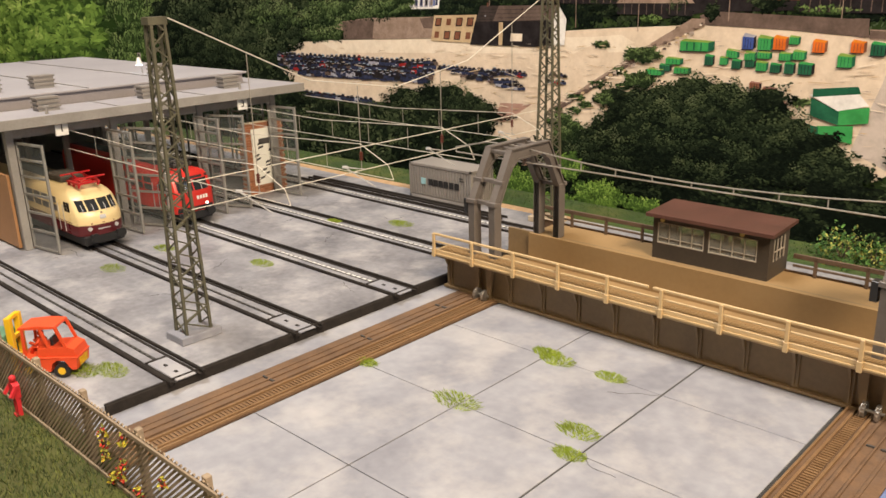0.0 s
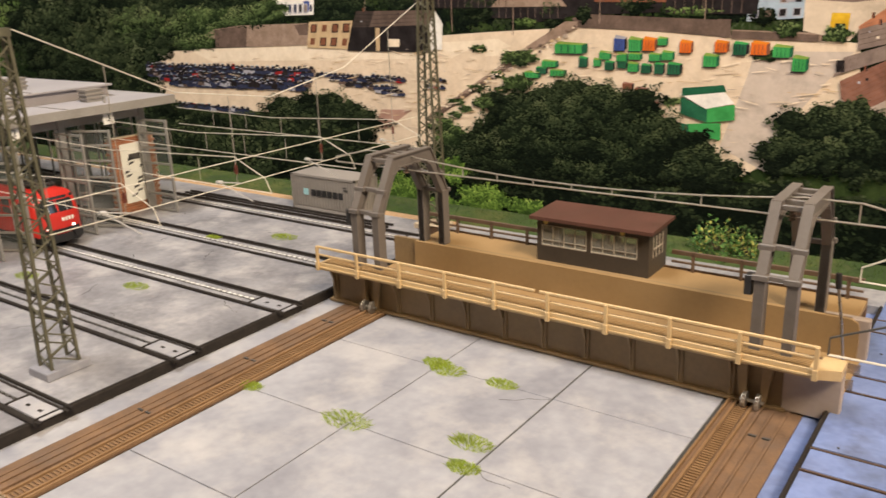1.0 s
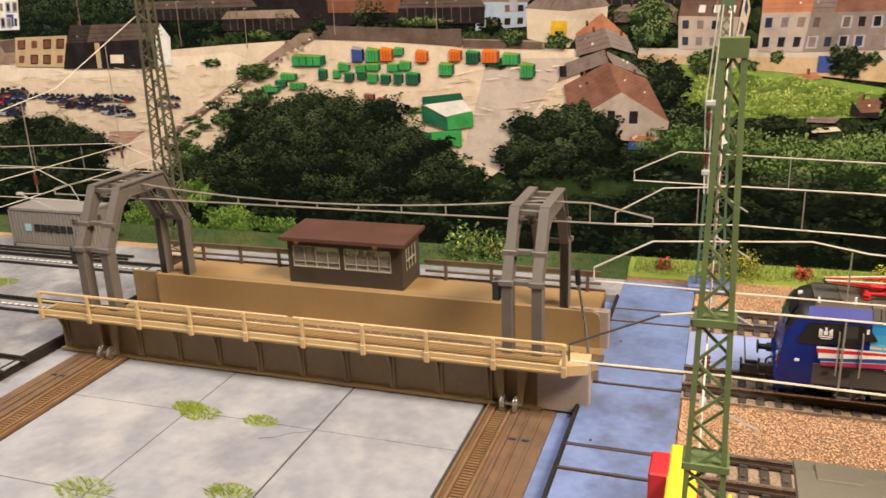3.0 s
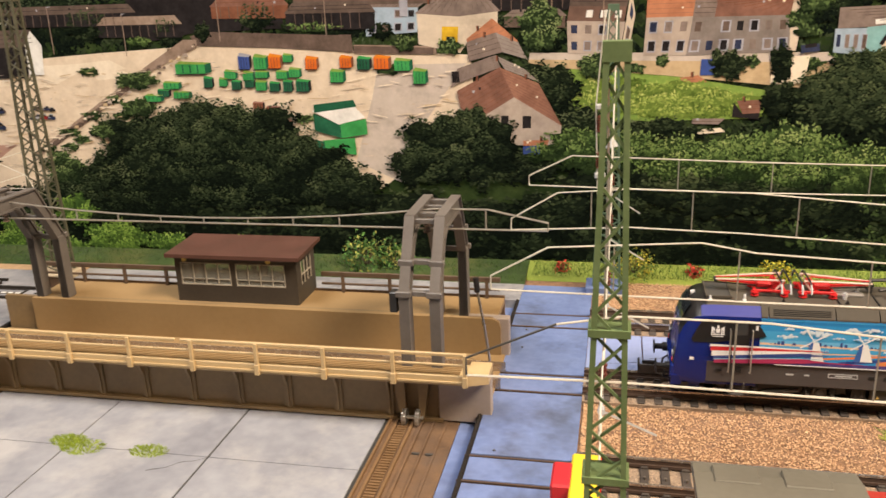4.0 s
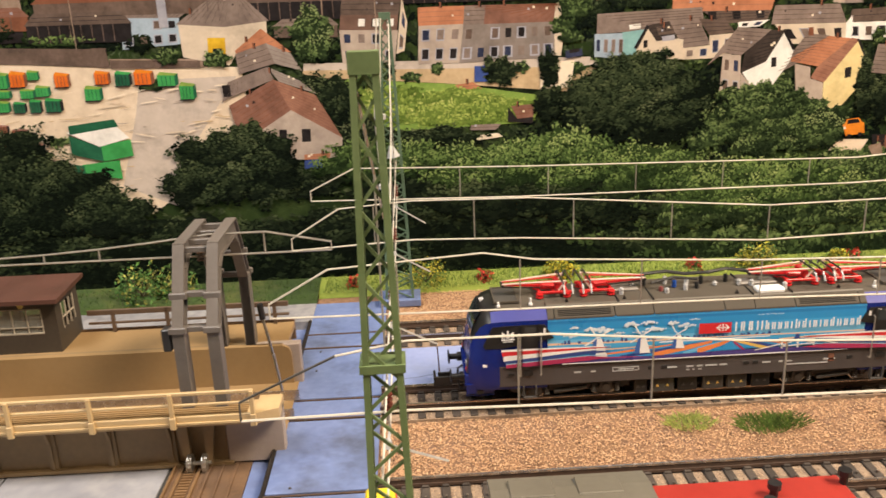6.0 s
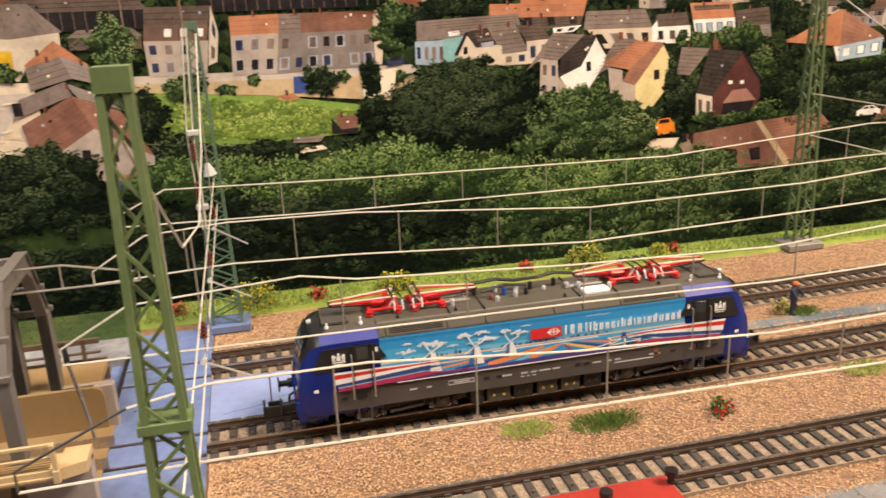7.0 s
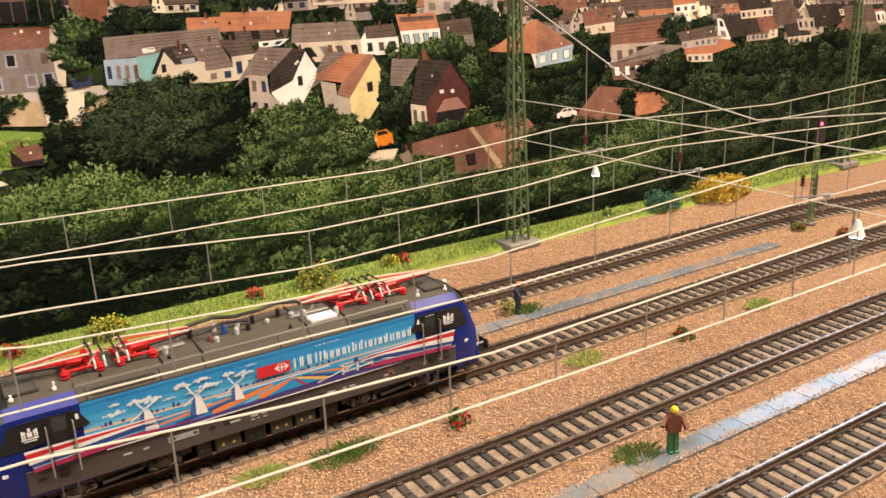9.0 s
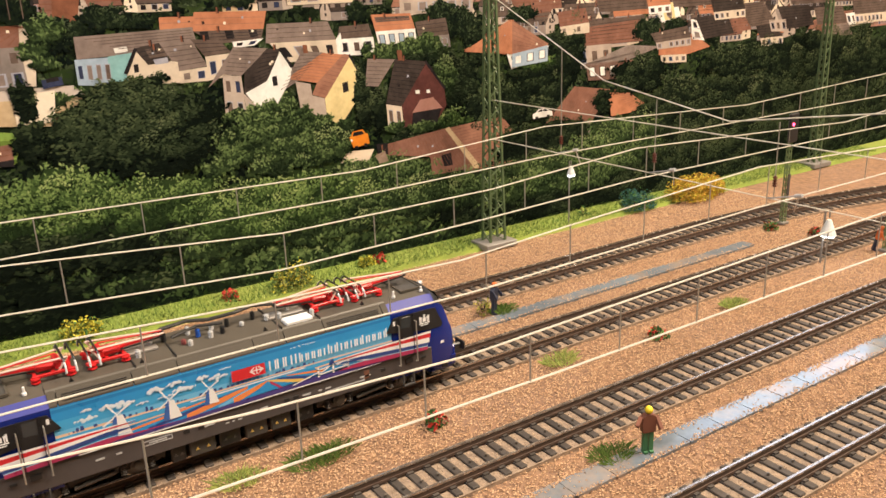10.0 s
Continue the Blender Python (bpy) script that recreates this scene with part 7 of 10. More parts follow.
        decal("windmill_cap", [[(x - 1.5 * k, z0 + 8.2 * k), (x + 1.5 * k, z0 + 8.2 * k), (x + 0.6 * k, z0 + 9.8 * k), (x - 0.6 * k, z0 + 9.8 * k)]], M_LCLOUD)
        hub = Vector((x - 0.3 * k, z0 + 8.6 * k))
        for a in (0.52, 2.1, 3.66, 5.24):
            d = Vector((math.cos(a), math.sin(a))) * 6.0 * k
            p = Vector((-d.y, d.x)).normalized() * k
            decal("windmill_sail", [[tuple(hub - p * 0.16), tuple(hub + d - p * 0.16), tuple(hub + d + p * 0.16), tuple(hub + p * 0.16)], [tuple(hub + d * 0.25 + p * 0.16), tuple(hub + d + p * 0.16), tuple(hub + d + p * 0.5), tuple(hub + d * 0.25 + p * 0.45)]], M_LWHITE)
    # white footbridge of the painted scene
    decal("painted_gate", [[(31, 21.6), (45, 22.6), (45, 23.1), (31, 22.1)], [(31, 23.8), (45, 24.6), (45, 25.1), (31, 24.3)], [(31.4, 22.0), (37.6, 24.4), (37.6, 24.8), (31.4, 22.5)], [(44.6, 22.8), (38.4, 24.4), (38.4, 24.8), (44.6, 23.2)]] + [[(x, 21.0), (x + 0.8, 21.0), (x + 0.8, 25.2), (x, 25.2)] for x in (31, 37.6, 44.4)]
          + [[(20, 20.6), (31, 22.8), (31, 23.3), (20, 21.0)], [(45, 24.0), (58, 21.2), (58, 21.6), (45, 24.5)]], M_LWHITE)
    decal("painted_post", [[(36.2, 25.0), (38.8, 25.0), (38.2, 27.2), (37.0, 27.2)]], M_LNAVY)
    # red panel with a white double arrow, and the operator's lettering as plain bars
    decal("sign_panel", [[(-3.8, 29.4), (9.6, 29.4), (9.6, 34.0), (-3.8, 34.0)]], M_LRED)
    decal("sign_arrow", [[(4.2, 31.5), (8.0, 31.5), (8.0, 32.0), (4.2, 32.0)], [(5.9, 30.2), (6.35, 30.2), (6.35, 33.3), (5.9, 33.3)],
                         [(3.2, 31.75), (5.0, 33.2), (5.6, 33.2), (4.0, 31.75)], [(3.2, 31.75), (4.0, 31.75), (5.6, 30.3), (5.0, 30.3)],
                         [(9.0, 31.75), (8.2, 31.75), (6.6, 33.2), (7.2, 33.2)], [(9.0, 31.75), (7.2, 30.3), (6.6, 30.3), (8.2, 31.75)]], M_LWHITE)
    x = 11.2
    for letters, tall in ((3, (0, 1, 2)), (5, (0,)), (13, (0, 2, 7, 12))):
        bars = []
        for k in range(letters):
            hh = 4.0 if k in tall else 3.0
            wd = 3.0 if letters == 3 else 0.9 if (letters == 13 and k in (0, 8, 12)) else 1.5 if (letters == 13 and k in (2, 4, 7)) else 2.35
            st = min(0.62, wd * 0.7)
            for u in ((0, wd - st) if wd > 1.6 else (0,)):
                bars.append([(x + u, 29.9), (x + u + st, 29.9), (x + u + st, 29.9 + hh), (x + u, 29.9 + hh)])
            x += wd + 0.32
        decal("lettering", bars, M_LWHITE)
        x += 0.9
    # flag stripes that widen towards each cab
    for s in (-1, 1):
        for name, za, zb, m in (("flag_stripe", (26.0, 26.5), (25.9, 26.9), M_LWHITE), ("flag_stripe", (25.4, 26.0), (24.0, 25.9), M_LRED), ("flag_stripe", (24.6, 25.4), (21.7, 24.0), M_LWHITE), ("flag_stripe", (23.2, 24.6), (20.5, 21.7), M_LNAVY), ("flag_stripe", (22.2, 22.5), (20.1, 20.5), M_LCLOUD), ("flag_stripe", (20.2, 22.2), (18.6, 20.1), M_LMAG)):
            mid = ((za[0] + zb[0]) / 2 - 0.1, (za[1] + zb[1]) / 2 + 0.1)
            ribbon(name, [(s * 40, (za[0] + za[1]) / 2 - 0.05, (za[0] + za[1]) / 2 + 0.05), (s * 50, za[0], za[1]), (s * 66, *mid), (s * 85.2 - s * (27 - zb[1]) * 0.28, *zb)], m)
    # data panels and small markings as plain bars on the frame
    bm = B()
    for x0, ln in ((-55, 3), (-48, 2), (-34, 0.6), (-17, 5), (-8, 3), (-3.6, 2.4), (0, 5), (6, 3.2), (24, 3.6), (31, 1.6), (34, 2.6), (50, 5)):
        box(bm, x0, x0 + ln, y + w * 0.08, y + w * 0.2, 14.4, 15.1)
    for x0, ln in ((-8, 1.4), (-5.4, 1), (-3, 1.6), (34, 18)):
        box(bm, x0, x0 + ln, y + w * 0.08, y + w * 0.2, 13.0, 13.5)
    part("small_marking", bm, M_PORC, liv)
    bm = B()
    for x0, x1, z0, z1 in ((-39, -28, 15.8, 16.1), (-39, -28, 14.2, 14.5), (-39, -38.7, 14.5, 15.8), (-28.3, -28, 14.5, 15.8), (-36.5, -30, 14.9, 15.4)):
        box(bm, x0, x1, y + w * 0.08, y + w * 0.2, z0, z1)
    part("data_panel", bm, M_PORC, liv)
    for x0 in (-24, -18.4, 16, 20, 60):
        part("vent", box(B(), x0, x0 + 2.4, y + w * 0.08, y + w * 0.22, 14.2, 15.8, 0.05), M_BLACK, liv)
    part("jack_mark", box(B(), 52, 54.4, y + w * 0.08, y + w * 0.2, 13.6, 17.2), mat("marking_brown", (0.2, 0.09, 0.06), rough=0.4, bump=0.0), liv)

# bogies, wheels, battery boxes
for bx in (-56, 56):
    bg = part("bogie", box(B(), bx - 24, bx + 24, -12.0, 12.0, 4.0, 9.6, 0.5), M_BLACK, loco)
    for s in (-1, 1):
        part("side_frame", prism(B(), [(bx - 25, 5.8), (bx - 20, 7.6), (bx - 9, 7.6), (bx - 6, 5.0), (bx + 6, 5.0), (bx + 9, 7.6), (bx + 20, 7.6), (bx + 25, 5.8), (bx + 25, 8.8), (bx - 25, 8.8)], "y", s * 13.4 - 0.9, s * 13.4 + 0.9), M_BLACK, bg)
        for u in (-15, 15):
            wh = part("wheel", rod(B(), (bx + u, s * 7.2, 6.6), (bx + u, s * 9.8, 6.6), 6.6, 28), M_DGREY, bg)
            bm = B()
            for k in range(28):
                a, b = 2 * math.pi * k / 28, 2 * math.pi * (k + 1) / 28
                bar(bm, (bx + u + 6.3 * math.cos(a), s * 9.9, 6.6 + 6.3 * math.sin(a)), (bx + u + 6.3 * math.cos(b), s * 9.9, 6.6 + 6.3 * math.sin(b)), 0.5, 0.5, up=(0, 1, 0))
            part("wheel_rim", bm, M_STUD, wh)
            part("axle_box", rod(rod(B(), (bx + u, s * 12.6, 6.4), (bx + u, s * 14.8, 6.4), 2.8, 16), (bx + u, s * 14.8, 6.4), (bx + u, s * 15.4, 6.4), 1.5, 12), M_DGREY, bg)
            for v in (-5.0, 5.0):
                part("spring", lathe(B(), bx + u + v, s * 13.8, [(3.8 + k * 0.55, 1.5 if k % 2 else 1.1) for k in range(9)]), M_DGREY, bg)
        part("damper", rod(B(), (bx - 7, s * 14.6, 5.2), (bx + 7, s * 14.6, 6.6), 0.9, 8), M_DGREY, bg)
        part("brake_rod", bar(B(), (bx - 22, s * 14.2, 2.8), (bx + 22, s * 14.2, 2.8), 0.6, 0.6), M_BLACK, bg)
for k, (x0, x1) in enumerate(((-29, -23.5), (-22, -12), (-10.5, -2), (0, 9), (10.5, 19), (21, 29))):
    bx = part("equipment_box", box(B(), x0, x1, -15.4, 15.4, 2.6, 9.6, 0.5), M_DGREY if k in (1, 3, 4) else M_BLACK, loco)
    for s in (-1, 1):
        for u in (0.28, 0.7):
            part("box_label", prism(B(), [(x0 + (x1 - x0) * u - 0.7, 5.2), (x0 + (x1 - x0) * u + 0.7, 5.2), (x0 + (x1 - x0) * u, 6.5)], "y", s * 15.5 - 0.12, s * 15.5 + 0.12), M_LYEL if k in (1, 3, 4) else M_DGREY, bx)


# roof equipment: folded pantographs, insulators, cables
def panto(x, d):
    """A folded pantograph whose head lies at x and whose knee points towards d."""
    a, b = sorted((x - d * 1.5, x + d * 13))
    bm = B()
    for y in (-5.4, 5.4):
        box(bm, a, b, y - 0.55, y + 0.55, 45.6, 46.7, 0.2)
    for u in (0.5, 6.0, 12.0):
        box(bm, x + d * u - 0.6, x + d * u + 0.6, -5.4, 5.4, 45.7, 46.6, 0.1)
    p = part("pantograph", bm, M_PRED, loco)
    part("spring_box", box(box(B(), x + d * 8 - 3.2, x + d * 8 + 3.2, -3.0, 3.0, 46.4, 48.6, 0.6), x + d * 4 - 1.2, x + d * 4 + 1.2, -4.2, 4.2, 46.4, 49.4, 0.4), M_PRED, p)
    for u, y in ((0.5, -5.4), (12, -5.4), (0.5, 5.4), (12, 5.4)):
        part("insulator", lathe(B(), x + d * u, y, skirts(42.8, 3, 1.25, 1.7, 0.8)), M_PRED, p)
    part("lower_arm", bar(B(), (x + d * 10, 0, 47.4), (x + d * 27, 0, 48.6), 1.0, 0.8), M_PRED, p)
    part("thrust_rod", tube(B(), [(x + d * 4, -2.4, 46.8), (x + d * 27, -0.8, 47.8)], 0.3, 6), M_BLACK, p)
    bm = B()
    for y in (-1, 1):
        tube(bm, [(x + d * 27.4, y * 1.6, 49.2), (x + d * 14, y * 3.2, 50.0), (x + d * 1, y * 4.8, 50.6)], 0.42, 6)
    part("upper_arm", bm, M_SALMON, p)
    part("guide_rod", tube(B(), [(x + d * 27, 0.4, 49.6), (x + d * 4, 0.4, 50.9)], 0.3, 6), M_PRED, p)
    part("knee", rod(B(), (x + d * 27.2, -2.0, 48.8), (x + d * 27.2, 2.0, 48.8), 0.7, 10), M_BLACK, p)
    for u in (-0.8, 2.6):
        part("collector", tube(B(), [(x + d * u, -11.2, 47.4), (x + d * u, -10.2, 49.3), (x + d * u, -7.6, 51.2), (x + d * u, 7.6, 51.2), (x + d * u, 10.2, 49.3), (x + d * u, 11.2, 47.4)], 0.38, 6), M_BLACK, p)
        for s in (-1, 1):
            part("horn_tip", tube(B(), [(x + d * u, s * 9.0, 50.4), (x + d * u, s * 10.4, 49.2), (x + d * u, s * 11.4, 47.2)], 0.42, 6), M_PORC, p)
    bm = B()
    for y in (-4.6, 4.6):
        bar(bm, (x + d * 4, y, 46.4), (x + d * 0.8, y, 50.8), 0.6, 0.6)
    part("head_strut", bm, M_SALMON, p)


for c in (-1, 1):
    panto(c * 55.5, c)
    panto(c * 49.5, -c)
bm = B()
tube(bm, [(-27, 1, 47.4), (-22, 3, 49.2), (-12, 4, 49.6), (-4, 3, 48.4), (6, 2, 49.0), (14, 3, 49.8), (24, 2, 48.6), (28, 1, 47.6)], 0.75, 6)
tube(bm, [(-20, -3, 47.2), (-10, -1, 48.6), (0, -2, 47.6)], 0.6, 6)
part("roof_cable", bm, M_BLACK, loco)
M_INSBLUE = mat("insulator_blue", (0.02, 0.09, 0.42), rough=0.3)
M_INSRED = mat("insulator_maroon", (0.22, 0.06, 0.06), rough=0.3)
for x, y, m, h in ((-27, 1, M_PORC, 4), (-21.5, 3, M_BLACK, 5), (-16, -4, M_INSRED, 3), (-14, -6, M_PORC, 3), (-12, 4, M_PORC, 5), (-9.5, -1, M_INSBLUE, 5), (-5.5, -4, M_PORC, 4), (-3, 3, M_PORC, 4), (-0.5, -3, M_BLACK, 4), (3, 2, M_BLACK, 5), (8, -1, M_PORC, 3), (14, 3, M_BLACK, 5), (18, -2, M_PORC, 4), (23, -3, M_PORC, 4), (28, 1, M_PORC, 4), (35, -8, M_PORC, 4), (-33, -5, M_PORC, 4)):
    part("roof_insulator", lathe(B(), x, y, skirts(43.4, h, 0.8, 1.05, 0.6)), m, loco)
for x in (-33, 26):
    part("roof_tray", box(B(), x - 8, x + 8, -3, 3, 43.8, 45.0, 0.3), M_PORTAL, loco, "pale grey tray under the pantograph arm")
part("roof_box", box(B(), 22.5, 34, -11.4, -5.6, 43.0, 45.0, 0.5), M_LWHITE, loco, "pale grey equipment box")

# ---- engine shed with open doors ----
FX = -450.0
shed = thing("engine_shed", FX, -60, 0, "grey flat-roofed engine shed with open lattice doors", "engine shed")
YS = 60.0  # local y = world y + 60
def Y(v):
    return v + YS
bm = B()
box(bm, -380, 18, Y(-186), Y(66), 91, 95, 0.3)
part("roof", bm, M_ROOFW, shed)
bm = B()
box(bm, 17.5, 19.5, Y(-187), Y(67), 88.5, 95.4, 0.2)
box(bm, -380, 19, Y(65.6), Y(67), 88.5, 95.2, 0.2)
part("fascia", bm, M_STEELG, shed)
part("lantern_wall", box(B(), -360, -34, Y(-182), Y(40), 95, 103.5), mat("lantern_grey", (0.27, 0.25, 0.26), (0.2, 0.185, 0.19), 30, 500, 0.7), shed)
part("lantern_roof", box(B(), -363, -31, Y(-185), Y(43), 103.5, 105.2, 0.3), M_ROOFW, shed)
bm = B()
for y in (-101, -28):
    box(bm, -363, -31, Y(y) - 0.6, Y(y) + 0.6, 105.2, 105.9)
    box(bm, -31, 17, Y(y) - 0.6, Y(y) + 0.6, 95, 95.6)
part("roof_seam", bm, M_STEELG, shed)
for x, y, z in ((-12, -142, 95), (-12, -62, 95), (-14, 12, 95), (-70, -120, 105.2), (-70, -20, 105.2), (-70, -190 + 30, 105.2)):
    v = part("roof_vent", box(B(), x - 5, x + 5, Y(y) - 7.5, Y(y) + 7.5, z, z + 9), M_STEELG, shed)
    bm = B()
    for k in range(3):
        box(bm, x - 6, x + 6, Y(y) - 8.5, Y(y) + 8.5, z + 2.2 + k * 3.2, z + 3.4 + k * 3.2)
    part("vent_slat", bm, M_PORTAL, v)
for x, y in ((8, -150), (6, -64), (6, 10)):
    part("roof_pipe", rod(rod(B(), (x, Y(y), 95), (x, Y(y), 99.5), 1.2, 10), (x, Y(y), 99.5), (x, Y(y), 100.6), 1.9, 10), M_STEELG, shed)
for y in (-176, -101, -28, 44):
    part("column", box(B(), -3, 3, Y(y) - 2.6, Y(y) + 2.6, 0, 91, 0.3), M_STEELG, shed)
    for x in (-90, -180, -270, -360):
        part("column", box(B(), x - 2, x + 2, Y(y) - 2, Y(y) + 2, 0, 91), M_STEELG, shed)
bm = B()
box(bm, -2, 2, Y(-176), Y(44), 80, 91)
for y in (-176, -101, -28, 44):
    box(bm, -380, -3, Y(y) - 1.2, Y(y) + 1.2, 84, 88)
part("lintel", bm, M_STEELG, shed)
for k in range(6):
    part("roof_beam", box(B(), -60 * k - 30, -60 * k - 27, Y(-176), Y(44), 84, 90), M_STEELG, shed)
part("rear_wall", box(B(), -384, -380, Y(-182), Y(60), 0, 91), M_STEELG, shed)
part("side_wall", box(B(), -380, -44, Y(-182), Y(-179), 0, 91), mat("ochre_wood", (0.30, 0.155, 0.07), (0.2, 0.1, 0.045), 30, 300, 0.6, bump=0.2), shed, "ochre wooden wall panel")
part("side_leaf", box(B(), -44, -1, Y(-181.5), Y(-179.5), 2, 55), mat("ochre_leaf", (0.36, 0.19, 0.085), (0.26, 0.13, 0.055), 30, 300, 0.55, bump=0.15), shed, "ochre wooden panel")
for x in range(-350, -20, 56):
    sg = part("side_glazing", box(B(), x, x + 50, Y(48), Y(48.8), 10, 86), M_GLASS, shed)
    bm = B()
    for k in range(5):
        box(bm, x - 1, x + 50, Y(47.6), Y(49.2), 10 + k * 18.6, 11.2 + k * 18.6)
    for k in range(3):
        box(bm, x + k * 24.6, x + k * 24.6 + 1.2, Y(47.6), Y(49.2), 10, 86)
    part("glazing_bar", bm, M_STEELG, sg)


# lattice door leaves standing open at right angles to the front
def leaf(y, lean):
    bm = B()
    w, hgt = 31.0, 78.0
    for u in (0, w):
        bar(bm, (2 + u, Y(y) + lean * u / w, 1), (2 + u, Y(y) + lean * u / w, hgt), 2.0, 1.6, up=(0, 1, 0))
    for z in (1.8, 15, 28, 41, 54, 66, 77):
        bar(bm, (2, Y(y), z), (2 + w, Y(y) + lean, z), 1.4, 1.6)
    lf = part("door_leaf", bm, M_LEAFG, shed)
    part("door_pane", bar(B(), (3, Y(y), 39), (1 + w, Y(y) + lean, 39), 0.3, 75), M_GLASS, lf)


M_LEAFG = mat("leaf_grey", (0.25, 0.245, 0.235), (0.16, 0.155, 0.145), 60, 600, 0.5)
for y, lean in ((-172, 5), (-106, 2), (-95, 14), (-33, 2), (-22, 14), (40, 4)):
    leaf(y, lean)

# bay numbers
def number_text(ch, x, y, z):
    cu = bpy.data.curves.new("digit", "FONT")
    cu.body, cu.size, cu.extrude, cu.align_x, cu.align_y = ch, 7.5 * MM, 0.1 * MM, "CENTER", "CENTER"
    tmp = bpy.data.objects.new("digit", cu)
    scene.collection.objects.link(tmp)
    dg = bpy.context.evaluated_depsgraph_get()
    me = bpy.data.meshes.new_from_object(tmp.evaluated_get(dg))
    bpy.data.objects.remove(tmp)
    me.transform(pose(x * MM, y * MM, z * MM, 90, 0, 90))
    me.materials.clear()
    me.materials.append(M_BLACK)
    return me


for ch, y, z in (("1", -144.0, 84.5), ("2", -70.0, 84.0), ("3", 6.0, 84.0)):
    b = part("number_board", box(B(), 13.4, 14.2, Y(y) - 4.5, Y(y) + 4.5, z - 5, z + 5, 0.1), M_WHITE, shed)
    ob = new("digit", number_text(ch, 14.4, Y(y), z))
    ob.parent = b
# strip lights under the roof
M_TUBE_GLOW = glow("shed_light", (1.0, 0.93, 0.75), 4.0)
for y in (-120, -46, 22):
    for x in (-10, -110):
        part("strip_light", box(B(), x - 3, x + 3, Y(y) - 12, Y(y) + 12, 82.5, 83.8), M_TUBE_GLOW, shed)

# brick pier with a poster beside the third bay
pier = thing("brick_pier", -458, 36, 0, "red brick pier with a white line-drawing poster", "brick wall")
M_BRICK = mat("brick_print", (0.33, 0.13, 0.06), (0.22, 0.085, 0.04), 160, 700, 0.8, bump=0.2, rand=0.25)
part("core", box(B(), -3.4, 3.4, -20.4, 20.4, 0, 63.4), M_BEIGE, pier)
br = mesh_of("brick", box(B(), -3.8, 3.8, -2.35, 2.35, 0, 1.9), M_BRICK)
for r in range(28):
    for k in range(8):
        y = -17.6 + k * 5.05 + (1.2 if r % 2 else -1.2)
        piece("brick", br, pier, 0, y, 0.2 + r * 2.25)
part("poster", box(B(), 3.9, 4.4, -13, 13, 8, 58), mat("poster_paper", (0.7, 0.7, 0.64), (0.6, 0.6, 0.55), 40, 400, 0.5), pier, "white poster with black drawings")
bm = B()
rp_ = random.Random(3)
for k in range(11):
    y, z = rp_.uniform(-9, 9), 14 + k * 3.4
    prism(bm, [(y - 3, z - 1.2), (y + 2, z - 0.2), (y + 3, z + 1.6), (y - 2, z + 1.0)], "x", 4.45, 4.6)
box(bm, 4.45, 4.6, -6, 5, 44, 49)
part("poster_drawing", bm, M_DGREY, pier)


